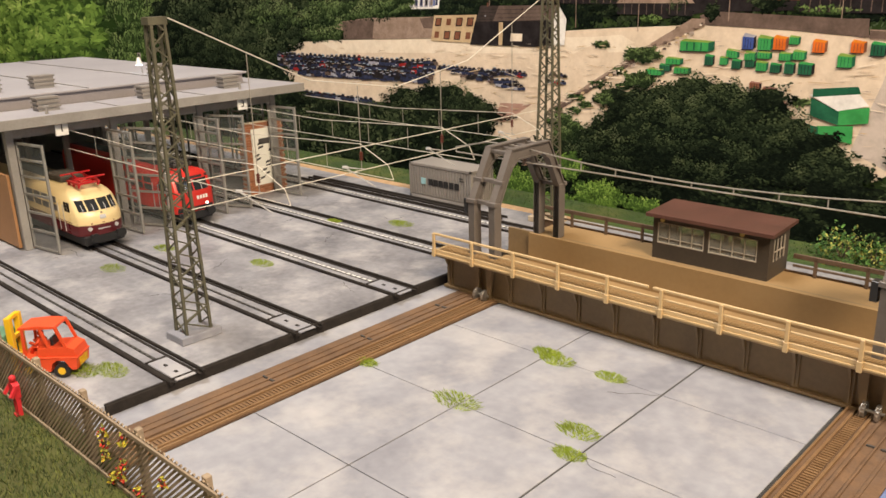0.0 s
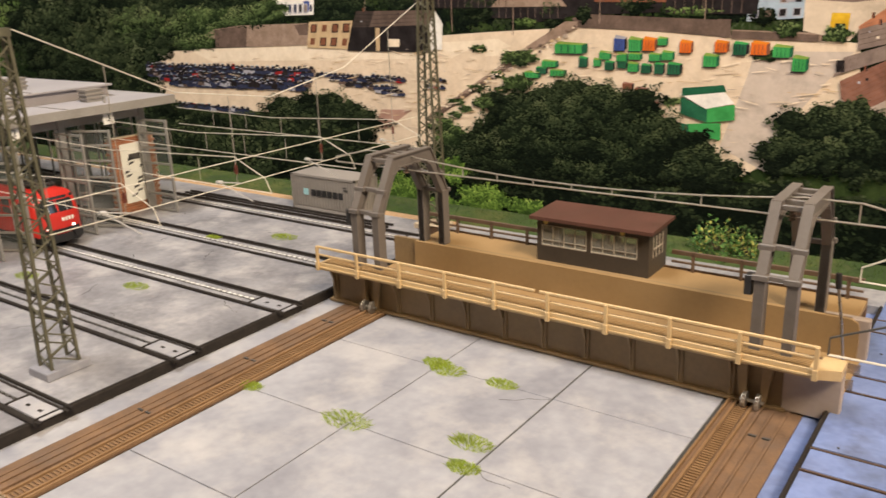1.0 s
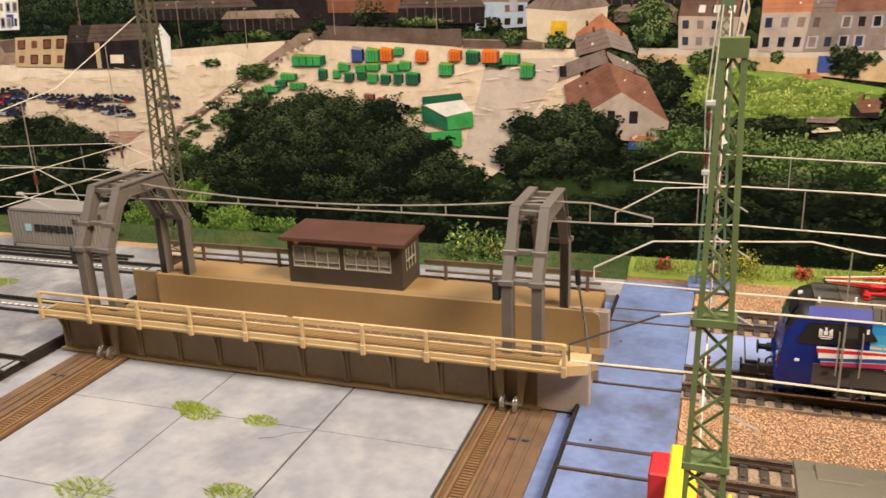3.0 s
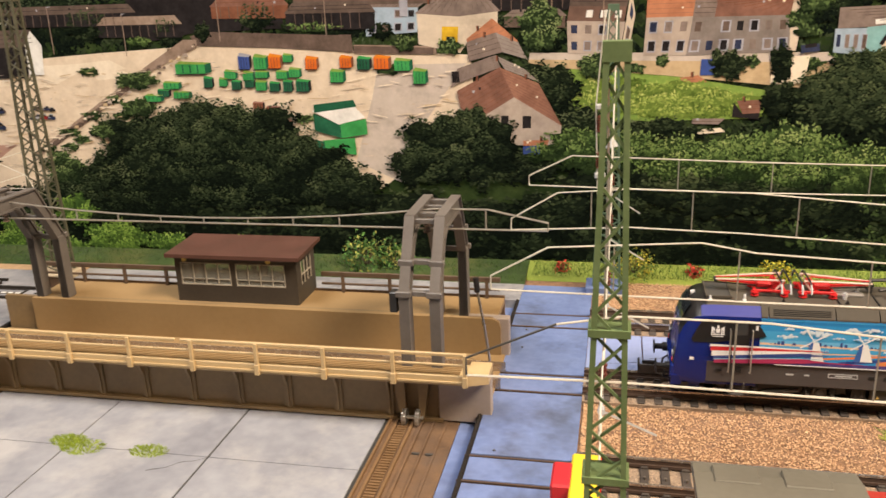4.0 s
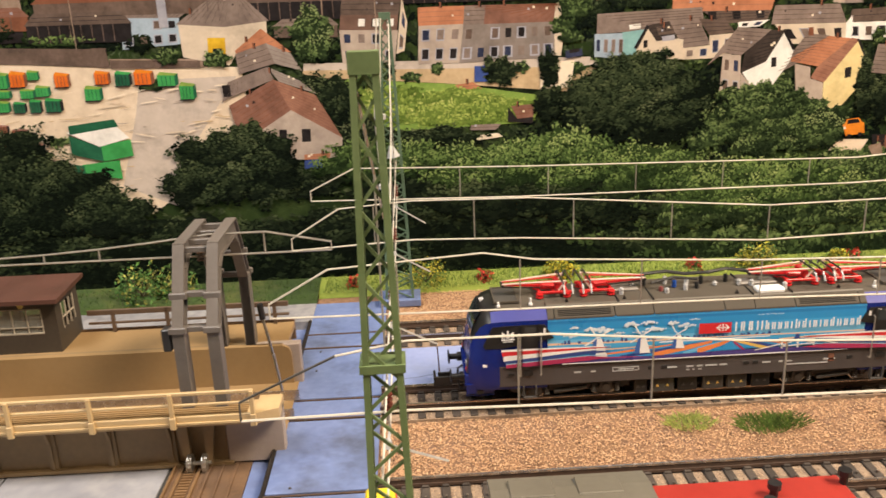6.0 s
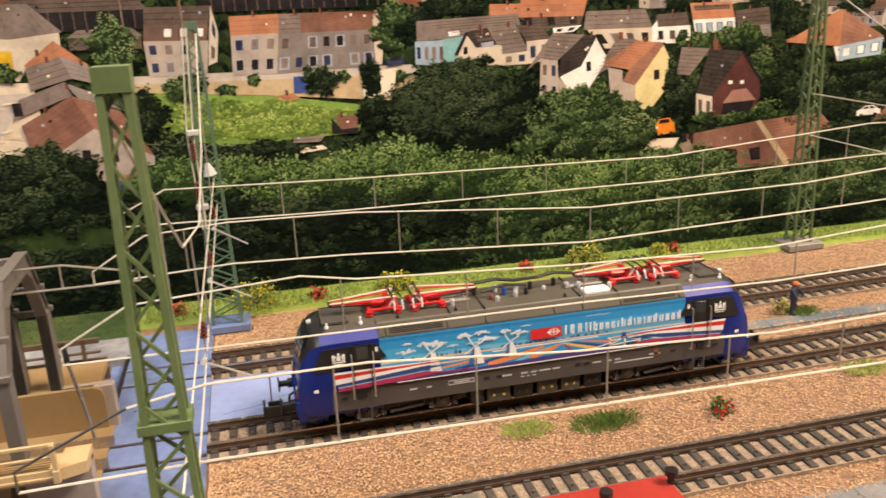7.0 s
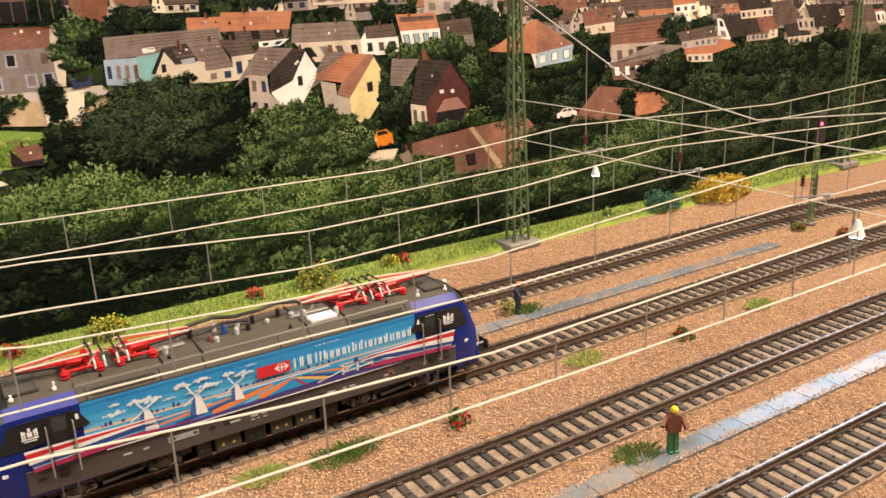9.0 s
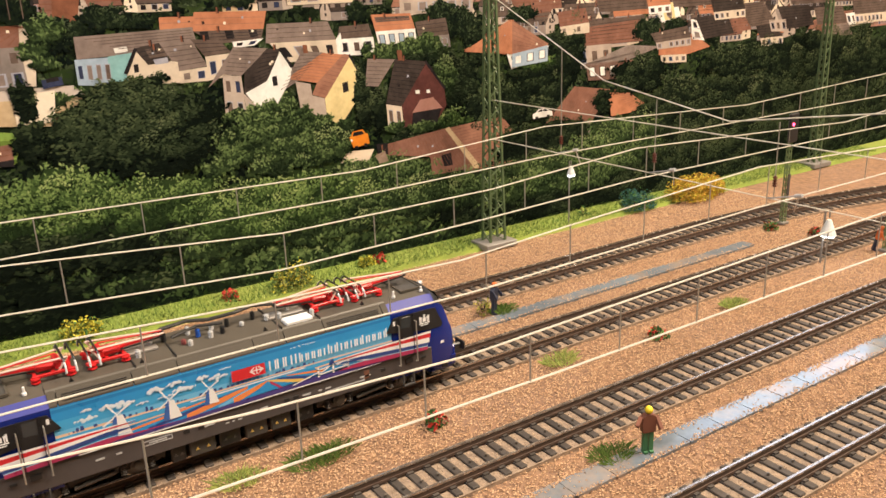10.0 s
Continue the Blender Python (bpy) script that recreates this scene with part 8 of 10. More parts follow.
# ---- the two locomotives waiting in the shed ----
def shed_loco(name, x, y, label, body, band, lower, roofm, rounded):
    lo = thing(name, x, y, 1.7, label, "locomotive", "locomotives in the shed")
    # nose: how far it leans back at each height, and how much it rounds off towards the sides
    zs = [9, 12, 15, 16.9, 19, 22, 25, 28, 31, 34, 36.5, 38.5, 40.2, 41.4, 42]
    if rounded:
        lean, side = ([9, 16, 22, 26, 34, 38, 40.5, 42], [1.2, 0, 0.6, 2.6, 9.5, 16, 23, 36]), 7.0
    else:
        lean, side = ([9, 12, 24, 34, 38, 40.5, 42], [1.0, 0, 0.2, 4.2, 6.0, 8.5, 13]), 2.6
    wide = ([9, 32, 36, 39, 41, 42], [16.5, 16.5, 16.0, 14.2, 10.5, 7.0])

    def skin(y, z, lift=0.0):
        hw = float(np.interp(z, *wide))
        return (-float(np.interp(z, *lean)) - side * min(1.0, abs(y) / hw) ** 2.6 + lift, y, z)
    bm = B()
    rows = []
    for z in zs:
        hw = float(np.interp(z, *wide))
        ts = [-1 + k / 8 for k in range(17)]
        rows.append([bm.verts.new((-200, -hw, z))] + [bm.verts.new(skin(hw * t, z)) for t in ts] + [bm.verts.new((-200, hw, z))])
    for z, a, b in zip(zs, rows, rows[1:]):
        for k in range(len(a) - 1):
            f = bm.faces.new((a[k], a[k + 1], b[k + 1], b[k]))
            f.material_index = 1 if z < 16.5 else 0
    f = bm.faces.new(rows[-1])
    f.material_index = 2
    bmesh.ops.recalc_face_normals(bm, faces=bm.faces[:])
    bd = part("body", bm, [body, band, roofm], lo, smooth=True)

    def patch(name, y0, y1, z0, z1, m, lift=0.3):
        """A pane or panel that follows the curve of the nose."""
        b = B()
        g = [[b.verts.new(skin(y0 + (y1 - y0) * p / 4, z0 + (z1 - z0) * q / 3, lift)) for p in range(5)] for q in range(4)]
        for q in range(3):
            for p in range(4):
                b.faces.new((g[q][p], g[q][p + 1], g[q + 1][p + 1], g[q + 1][p]))
        bmesh.ops.recalc_face_normals(b, faces=b.faces[:])
        return part(name, b, m, lo)
    part("skirt", box(B(), -198, -1, -14.5, 14.5, 2.5, 9.2, 0.8), lower, lo)
    bm = B()
    for s in (-1, 1):
        rod(bm, (-1, s * 9.5, 9), (5, s * 9.5, 9), 1.6, 12)
        rod(bm, (5, s * 9.5, 9), (5.9, s * 9.5, 9), 3.3, 14)
    part("buffer", bm, M_BLACK, lo)
    # windscreen panes on the sloping front
    panes = ((-13.6, -8.8), (-8.0, -0.5), (0.5, 8.0), (8.8, 13.6)) if rounded else ((-13.0, -0.6), (0.6, 13.0))
    for a, b in panes:
        patch("windscreen", a, b, 26.5 if rounded else 25.5, 33.8, M_DGLASS)
        patch("wiper", (a + b) / 2 - 0.2, (a + b) / 2 + 0.2, 25.2, 31, M_PORC, 0.6)
    if rounded:
        patch("stripe", -16.4, 16.4, 17.6, 18.2, band, 0.12)
        patch("number_plate", -2.2, 2.2, 20.6, 23.4, M_PORC, 0.4)
        patch("number_bar", -4.5, 4.5, 13.2, 14.2, M_PORC, 0.3)
        patch("top_lamp", -0.8, 0.8, 24.4, 25.4, M_DGREY, 0.4)
    else:
        patch("front_panel", -15, 15, 9.6, 13.2, M_BLACK, 0.3)
        patch("window_band", -15.5, 15.5, 34.4, 36.2, M_BLACK, 0.2)
        for k in range(4):
            patch("number_bar", 1.0 + k * 2.6, 2.9 + k * 2.6, 18.4, 21.2, M_WHITE, 0.35)
    for s in (-1, 1):
        for x0, x1 in ((-24.5, -20.4), (-19.8, -15.2)):
            part("cab_window", box(B(), x0, x1, s * 16.4 - 0.25, s * 16.4 + 0.25, 25.5, 32.5, 0.1), M_DGLASS, lo)
        bm = B()
        for k in range(4):
            for z0 in (23.4, 29.4):
                box(bm, -48 - k * 14, -36.5 - k * 14, s * 16.55 - 0.2, s * 16.55 + 0.2, z0, z0 + 4.6, 0.1)
        part("side_grille", bm, M_STEELG if rounded else M_DGREY, lo)
        bm = B()
        for xx in (-26.5, -35):
            box(bm, xx, xx + 0.5, s * 16.7 - 0.2, s * 16.7 + 0.2, 10, 30)
        part("handrail", bm, M_PORC, lo)
        hx = skin(s * 9.6, 14.2)[0]
        part("head_lamp", rod(B(), (hx - 0.6, s * 9.6, 14.2), (hx + 0.7, s * 9.6, 14.2), 1.5 if rounded else 1.0, 12), M_PORC if rounded else glow("lamp_white", (1, 0.95, 0.85), 3.0), lo)
    if rounded:
        for s in (-1, 1):
            part("band_line", box(B(), -199, -14, s * 16.55 - 0.06, s * 16.55 + 0.06, 17.6, 18.2), band, lo)
    # pantograph and roof boxes
    pb = part("roof_box", box(B(), -70, -42, -9, 9, 42, 46.5, 0.8), roofm, lo)
    bm = B()
    for s in (-1, 1):
        box(bm, -34, -14, s * 7 - 0.8, s * 7 + 0.8, 43.6, 45.2)
        bar(bm, (-34, s * 5, 46), (-14, s * 4, 48.6), 0.9, 0.9)
        bar(bm, (-14, s * 6, 46), (-36, s * 3, 48.8), 0.9, 0.9)
    for u in (-32, -24, -16):
        box(bm, u - 0.8, u + 0.8, -8, 8, 43.8, 45.0)
        box(bm, u - 0.9, u + 0.9, -7.6, -6.4, 41.5, 44)
        box(bm, u - 0.9, u + 0.9, 6.4, 7.6, 41.5, 44)
    for u in (-36, -12.5):
        box(bm, u - 0.6, u + 0.6, -11, 11, 48.4, 49.2)
    part("pantograph", bm, M_PRED if rounded else M_DGREY, lo)
    return lo


M_IVORY = mat("loco_ivory", (0.72, 0.58, 0.32), (0.66, 0.52, 0.27), 60, 600, 0.3, bump=0.01)
M_WINE = mat("loco_wine", (0.11, 0.015, 0.018), (0.08, 0.01, 0.014), 60, 600, 0.3, bump=0.01)
M_RAILRED = mat("loco_red", (0.5, 0.028, 0.02), (0.42, 0.02, 0.015), 60, 600, 0.35, bump=0.01)
shed_loco("ivory_locomotive", -406, -137.5, "ivory and wine-red electric locomotive in the shed door", M_IVORY, M_WINE, M_BLACK, M_LROOF, True)
shed_loco("red_locomotive", -409, -62, "bright red electric locomotive with lit lamps in the shed door", M_RAILRED, M_RAILRED, M_BLACK, mat("roof_green_grey", (0.07, 0.085, 0.08), rough=0.6), False)

# ---- lattice masts ----
def lattice(make_leg, bm_lat, w0, w1, h0, h1, n, leg, lat, dep=0.72):
    """Four tapering legs and zigzag bracing on all sides between heights h0 and h1."""
    def c(k, u):
        w = (w0 + (w1 - w0) * u) / 2
        sx, sy = ((-1, -1), (1, -1), (1, 1), (-1, 1))[k % 4]
        return Vector((sx * w, sy * w * dep, h0 + (h1 - h0) * u))
    for k in range(4):
        make_leg(bar(B(), c(k, 0), c(k, 1), leg, leg, up=(0, 1, 0)))
    for k in range(4):
        for i in range(n):
            u0, u1 = i / n, (i + 1) / n
            a, b = (c(k, u0), c(k + 1, u1)) if i % 2 else (c(k + 1, u0), c(k, u1))
            bar(bm_lat, a, b, lat, lat, up=(0, 1, 0))


def mast(x, y, h, w0, w1, m, base_m, base, plates=(), group="overhead line masts", label="olive-green steel lattice mast on a concrete foot", leg=1.4, dep=0.72):
    ms = thing("lattice_mast", x, y, 0, label, "mast", group)
    part("foot", box(B(), -base, base, -base * dep * 1.04, base * dep * 1.04, 0, 4.2, 0.4), base_m, ms)
    b = B()
    lattice(lambda bm: part("leg", bm, m, ms), b, w0, w1, 4.2, h, int(h / 6.5), leg, leg * 0.5, dep)
    part("lattice", b, m, ms)["kind"] = "stuff"
    for z in plates:
        w = (w0 + (w1 - w0) * z / h) / 2 + 1.2
        part("band", box(B(), -w, w, -w * 0.72, w * 0.72, z, z + 1.6), m, ms)
    w = w1 / 2 + 0.8
    part("cap", box(B(), -w, w, -w * dep * 1.1, w * dep * 1.1, h - 3, h + 0.6), m, ms)
    return ms


M_MASTT = mat("mast_teal", (0.10, 0.17, 0.11), (0.06, 0.1, 0.065), 120, 800, 0.55, bump=0.1)
mast(-215.5, -181, 163, 10.5, 5, M_MAST, M_CONC, 8.3, dep=1.35)
mast(-200, 112, 178, 16, 8, M_MAST, M_BEIGE, 12)
mast(159.5, -187, 164, 10.5, 3.6, M_MASTG, M_COOLSHEEN, 10, (44, 75, 108), label="bright green steel lattice mast with band plates", leg=1.15)
mast(156, 126, 162, 15, 4.5, M_MASTT, M_COOLSHEEN, 12, (), label="dull green steel lattice mast on a grey foot")
mast(525, 143, 175, 12.5, 5.5, M_MASTD, M_PORTAL, 13, ())
mast(905, 148, 175, 9, 4.4, M_MASTD, M_PORTAL, 13, ())


# ---- overhead lines over the station tracks ----
def overhead(y, xs, carrier, contact, horn):
    ol = thing("overhead_line", 0, y, 0, "nickel carrier and contact wires with droppers over the track", "overhead line", "overhead lines")
    def z(tab, x):
        return float(np.interp(x, [p[0] for p in tab], [p[1] for p in tab]))
    part("carrier_wire", tube(B(), [(p[0], 0, p[1]) for p in carrier], 0.31), M_WIRE, ol)
    part("contact_wire", tube(B(), [(p[0], 0, p[1]) for p in contact], 0.34), M_WIRE, ol)
    for x in xs:
        part("dropper", rod(B(), (x, 0, z(carrier, x)), (x, 0, z(contact, x)), 0.26, 5), M_WIRED, ol)
    if horn:
        a, b = carrier[0], contact[0]
        part("end_horn", tube(B(), [(a[0], 0, a[1]), (b[0], 0, b[1] + 5), (b[0], 0, b[1])], 0.34), M_DGREY if y < -100 else M_WIRE, ol)
    return ol


overhead(74, [190 + k * 44 for k in range(17)], [(138, 91), (222, 88.3), (389, 85), (512, 93), (700, 86), (905, 94)], [(116, 75.5), (219, 73), (388, 72), (512, 75), (905, 75)], True)
overhead(0, [150 + k * 41 for k in range(17)], [(136, 90), (166, 92), (214, 91), (314, 83), (417, 84), (512, 90.5), (700, 82), (905, 92)], [(116, 73.2), (166, 75.5), (211, 74), (312, 68), (417, 70.6), (512, 74), (905, 74)], True)
overhead(-73, [160 + k * 40 for k in range(17)], [(138, 89), (188, 92), (205, 89), (278, 85), (350, 83), (397, 86), (512, 92), (700, 84), (905, 92)], [(118, 73), (202, 72), (279, 71.5), (352, 70), (512, 73), (905, 73)], True)
overhead(-144, [190 + k * 33 for k in range(10)], [(146, 91), (163, 94), (198, 93.8), (248, 89.2), (302, 86.5), (378, 88), (492, 90), (620, 90)], [(122, 75), (163, 75.5), (249, 74), (334, 73), (492, 73), (620, 73)], True)

# cross spans with insulators between the masts, left of the pit and at both ends of the station
M_INS = mat("insulator_red_brown", (0.12, 0.03, 0.02), (0.08, 0.02, 0.015), 200, 900, 0.3)


def cross_span(x, ya, yb, zt, zlow, hangers, lower, gap=14):
    cs = thing("cross_span", x, 0, 0, "wire cross span with insulators hung between two lattice masts", "cross span", "cross spans")
    ym, low = (ya + yb) / 2, lower - gap
    part("head_rope", tube(B(), [(0, ya, zt), (0, ya + (ym - ya) * 0.55, zlow + (zt - zlow) * 0.22), (0, ym, zlow), (0, yb + (ym - yb) * 0.55, zlow + (zt - zlow) * 0.22), (0, yb, zt)], 0.32), M_WIRE, cs)
    part("span_rope", tube(B(), [(0, ya, lower), (0, yb, lower)], 0.27), M_WIRE, cs)
    part("span_rope", tube(B(), [(0, ya, low), (0, yb, low)], 0.27), M_WIRE, cs)
    for y in hangers:
        d = abs(y - ym) / abs(ya - ym)
        zz = zlow + (zt - zlow) * d ** 1.6
        h = part("hanger", rod(B(), (0, y, zz), (0, y, low), 0.26, 5), M_WIRED, cs)
        part("insulator", lathe(B(), 0, y, skirts(low + 6, 4, 1.3, 1.2, 0.6)), M_INS, h)
        bm = B()
        bar(bm, (0, y - 13, low + 4), (0, y + 3, low), 0.6, 0.6)
        bar(bm, (0, y - 13, low + 4), (14, y - 2, low - 8), 0.55, 0.55)
        rod(bm, (0, y - 14.5, low + 4.4), (0, y - 11, low + 3.6), 0.9, 8)
        part("registration_arm", bm, M_PORC, h)


cross_span(-208, -178, 112, 163, 116, (-137, -64, 6, 79), 84)
cross_span(525, 143, -235, 168, 108, (74, 0, -73), 101, 26)

# yard lines left of the pit
for y in (-137.5, -64.5, 6, 79):
    ol = thing("overhead_line", 0, y, 0, "nickel carrier and contact wires leading into the shed", "overhead line", "overhead lines")
    part("carrier_wire", tube(B(), [(-446, 0, 82), (-330, 0, 80), (-208, 0, 86)], 0.25), M_WIRE, ol)
    part("contact_wire", tube(B(), [(-446, 0, 68), (-180, 0, 68)], 0.25), M_WIRE, ol)
    part("end_horn", tube(B(), [(-208, 0, 86), (-184, 0, 76), (-180, 0, 68)], 0.25), M_WIRE, ol)
    for x in (-400, -360, -320, -280, -240):
        part("dropper", rod(B(), (x, 0, 81 if x < -300 else 82.5), (x, 0, 68), 0.2, 5), M_WIRED, ol)

# the cross span over the pit's edge, with lamp bells hung from it
cross_span(158, -187, 126, 158, 100, (-144, -73, 0, 74), 84)
hg = thing("hanging_insulators", 150, 118, 0, "brown and white insulator strings hung along the mast", "insulator string")
part("rope", tube(B(), [(2, 0, 160), (-2, 0, 110), (0, -4, 60)], 0.4), M_WIRE, hg)
part("rope", tube(B(), [(4, 0, 160), (1, -2, 110), (2, -4, 60)], 0.4), M_WIRE, hg)
for z in (96, 76):
    part("insulator", lathe(B(), 0, -3, skirts(z, 6, 1.5, 1.6, 0.6)), M_INS, hg)
for z in (110, 72):
    part("fitting", box(B(), -2, 4, -4, 0, z - 2, z + 1, 0.5), M_PORC, hg)
part("lamp_bell", rod(B(), (6, -4, 94), (7, -4, 88), 1.2, 12, 3.6), M_PORC, hg)

# ---- freight container on the yard ----
M_CONT = mat("container_grey", (0.27, 0.252, 0.238), (0.21, 0.195, 0.185), 40, 500, 0.5, bump=0.03)
ct = thing("freight_container", -342, 105, 0.0, "pale grey corrugated freight container standing on the yard", "container")
part("body", box(B(), 1, 69.5, 1, 27.5, 1.2, 28.8), M_CONT, ct)
rb_ = mesh_of("corrugation", box(B(), -0.9, 0.9, 0.3, 1.1, 3, 27.4, 0.15), M_CONT)
for k in range(21):
    piece("corrugation", rb_, ct, 3.4 + k * 3.17, 0, 0)
rb2_ = mesh_of("corrugation_end", box(B(), -0.1, 0.7, -0.9, 0.9, 3, 27.4, 0.15), M_CONT)
for k in range(8):
    piece("corrugation", rb2_, ct, 69.5, 3 + k * 3.2, 0)
bm = B()
for z in (1.0, 29.0):
    box(bm, 0, 70.6, 0, 1.6, z - 1, z + 0.8)
    box(bm, 69.2, 70.8, 0, 28, z - 1, z + 0.8)
for x in (0, 69):
    for y in (0, 26.6):
        box(bm, x, x + 1.8, y, y + 1.6, 0, 29.8)
part("frame", bm, M_CONT, ct)
part("roof_panel", box(B(), 1, 70, 1, 27.5, 28.8, 29.6), M_CONT, ct)
bm = B()
for k in range(6):
    box(bm, 22.5 + k * 6.0, 27.4 + k * 6.0, 0.0, 0.28, 12.5, 18.0)
part("lettering", bm, M_BLACK, ct)
part("emblem", box(B(), 14, 19.5, 0.0, 0.26, 12.6, 18.0, 0.1), mat("emblem_cyan", (0.35, 0.62, 0.68), rough=0.5), ct)
bm = B()
for k in range(3):
    box(bm, 70.25, 70.5, 4 + k * 4.2, 7.4 + k * 4.2, 20, 24)
box(bm, 58, 63, 0.0, 0.25, 20, 21.2)
box(bm, 58, 62, 0.0, 0.25, 22, 23.2)
part("marking", bm, M_DGREY, ct)

# ---- orange fork-lift truck ----
M_FLO = mat("forklift_orange", (0.72, 0.088, 0.03), (0.6, 0.065, 0.02), 60, 600, 0.4, bump=0.02)
M_FLY = mat("forklift_yellow", (0.78, 0.5, 0.02), (0.66, 0.4, 0.015), 60, 600, 0.4, bump=0.02)
fk = thing("forklift", -231, -249, 0, "orange toy fork-lift truck with a yellow mast", "forklift", rz=42)
fk.scale = (0.83, 0.83, 0.83)
bm = B()
prism(bm, [(-15, 3.5), (3, 3.5), (4.5, 8.5), (8, 10.5), (12, 10.0), (14.5, 6), (16, 4.5), (18.5, 5), (19.5, 12), (-15, 12)], "y", -8.0, 8.0)
prism(bm, [(-15, 12), (19.5, 12), (18, 17), (14, 18.6), (-3, 17.6), (-3.6, 12.6), (-15, 12.6)], "y", -7.4, 7.4)
part("body", bm, M_FLO, fk)
part("flange", box(B(), -15, 19.8, -8.4, 8.4, 11.6, 12.5, 0.2), M_FLO, fk)
for y in (-7.0, 7.0):
    part("cage_post", bar(B(), (-11, y, 12), (-10, y, 30), 1.5, 1.2, up=(0, 1, 0)), M_FLO, fk)
    part("cage_post", bar(B(), (4, y, 17), (0, y, 30), 1.5, 1.2, up=(0, 1, 0)), M_FLO, fk)
    part("cage_post", bar(B(), (13.5, y, 18), (9, y, 30.4), 1.5, 1.2, up=(0, 1, 0)), M_FLO, fk)
part("roof", prism(B(), [(-12, 29.4), (9.6, 30.0), (9.4, 31.2), (0, 31.8), (-12, 30.6)], "y", -7.9, 7.9), M_FLO, fk)
part("seat", box(box(B(), -3, 4, -4, 4, 15.2, 17.5, 0.5), 3, 5, -4, 4, 16, 23, 0.5), M_BLACK, fk)
bm = B()
for y in (-5, 5):
    box(bm, -20, -16.5, y - 1.6, y + 1.6, 2, 36, 0.2)
for z in (10, 22, 34):
    box(bm, -19.5, -17, -6, 6, z, z + 2.2, 0.2)
part("lift_mast", bm, M_FLY, fk)
bm = B()
for y in (-4.5, 4.5):
    box(bm, -36, -20, y - 1.2, y + 1.2, 8, 9.2)
part("fork", bm, M_DGREY, fk)
for x, r in ((10, 4.4), (-9, 4.8)):
    for s in (-1, 1):
        w = part("wheel", rod(B(), (x, s * 6.5, r), (x, s * 9, r), r, 18), M_BLACK, fk)
        part("hub", rod(B(), (x, s * 9, r), (x, s * 9.3, r), r * 0.5, 14), M_FLY, w)
part("load", box(B(), -34, -21, -8, 8, 9.4, 26, 0.5), mat("green_crate", (0.12, 0.26, 0.16), (0.08, 0.18, 0.11), rough=0.6), fk, "green crate on the forks")
bm = B()
for k in range(4):
    box(bm, 19.2, 19.7, -5, 5, 6.4 + k * 1.2, 6.9 + k * 1.2)
part("grille", bm, M_FLY, fk)
# toy driver on the seat, one plain cast
bm = lathe(B(), -3.5, 0, [(15.2, 2.4), (17.0, 2.8), (20.5, 3.1), (22.2, 2.2), (22.8, 1.0), (23.4, 1.5), (24.8, 1.8), (26.2, 1.3), (26.6, 0.4)], 12)
for y in (-2.6, 2.6):
    tube(bm, [(-3.6, y, 21.2), (-5.6, y * 1.25, 18.8), (-9.6, y * 0.7, 19.2)], 0.85, 8)
    tube(bm, [(-3.6, y * 0.6, 16.4), (-8.4, y * 0.7, 16.8), (-9.6, y * 0.7, 12.8)], 1.1, 8)
driver = solid("toy_driver", bm, M_FLO, "orange plastic toy driver seated in the fork-lift truck", "toy figure", smooth=True)
driver.matrix_world = pose(-231 * MM, -249 * MM, 0, 0, 0, 42) @ Matrix.Scale(0.83, 4)

# ---- board fence of slanted slats along the front ----
M_FENCE = mat("weathered_fence", (0.32, 0.25, 0.175), (0.2, 0.15, 0.1), 120, 800, 0.75, bump=0.2, rand=0.2)
fn = thing("slat_fence", 0, -270, -6, "weathered fence of thin slanted wooden slats between posts", "fence")
slat_mesh = mesh_of("slat", bar(B(), (-8, 0, 0.6), (28, 0, 31), 0.95, 0.6, up=(0, 1, 0)), M_FENCE)
for k in range(112):
    piece("slat", slat_mesh, fn, -372 + k * 2.75, 0, 0)
pm = mesh_of("fence_post", box(B(), -1.4, 1.4, 0.4, 3.0, -1, 32, 0.3), M_FENCE)
for k in range(7):
    piece("fence_post", pm, fn, -329 + k * 45.5, 0, 0)
for z in (1.0, 29.6):
    part("fence_rail", box(B(), -372, -46, -1.3, -0.4, z - 0.9, z + 0.9, 0.1), M_FENCE, fn)


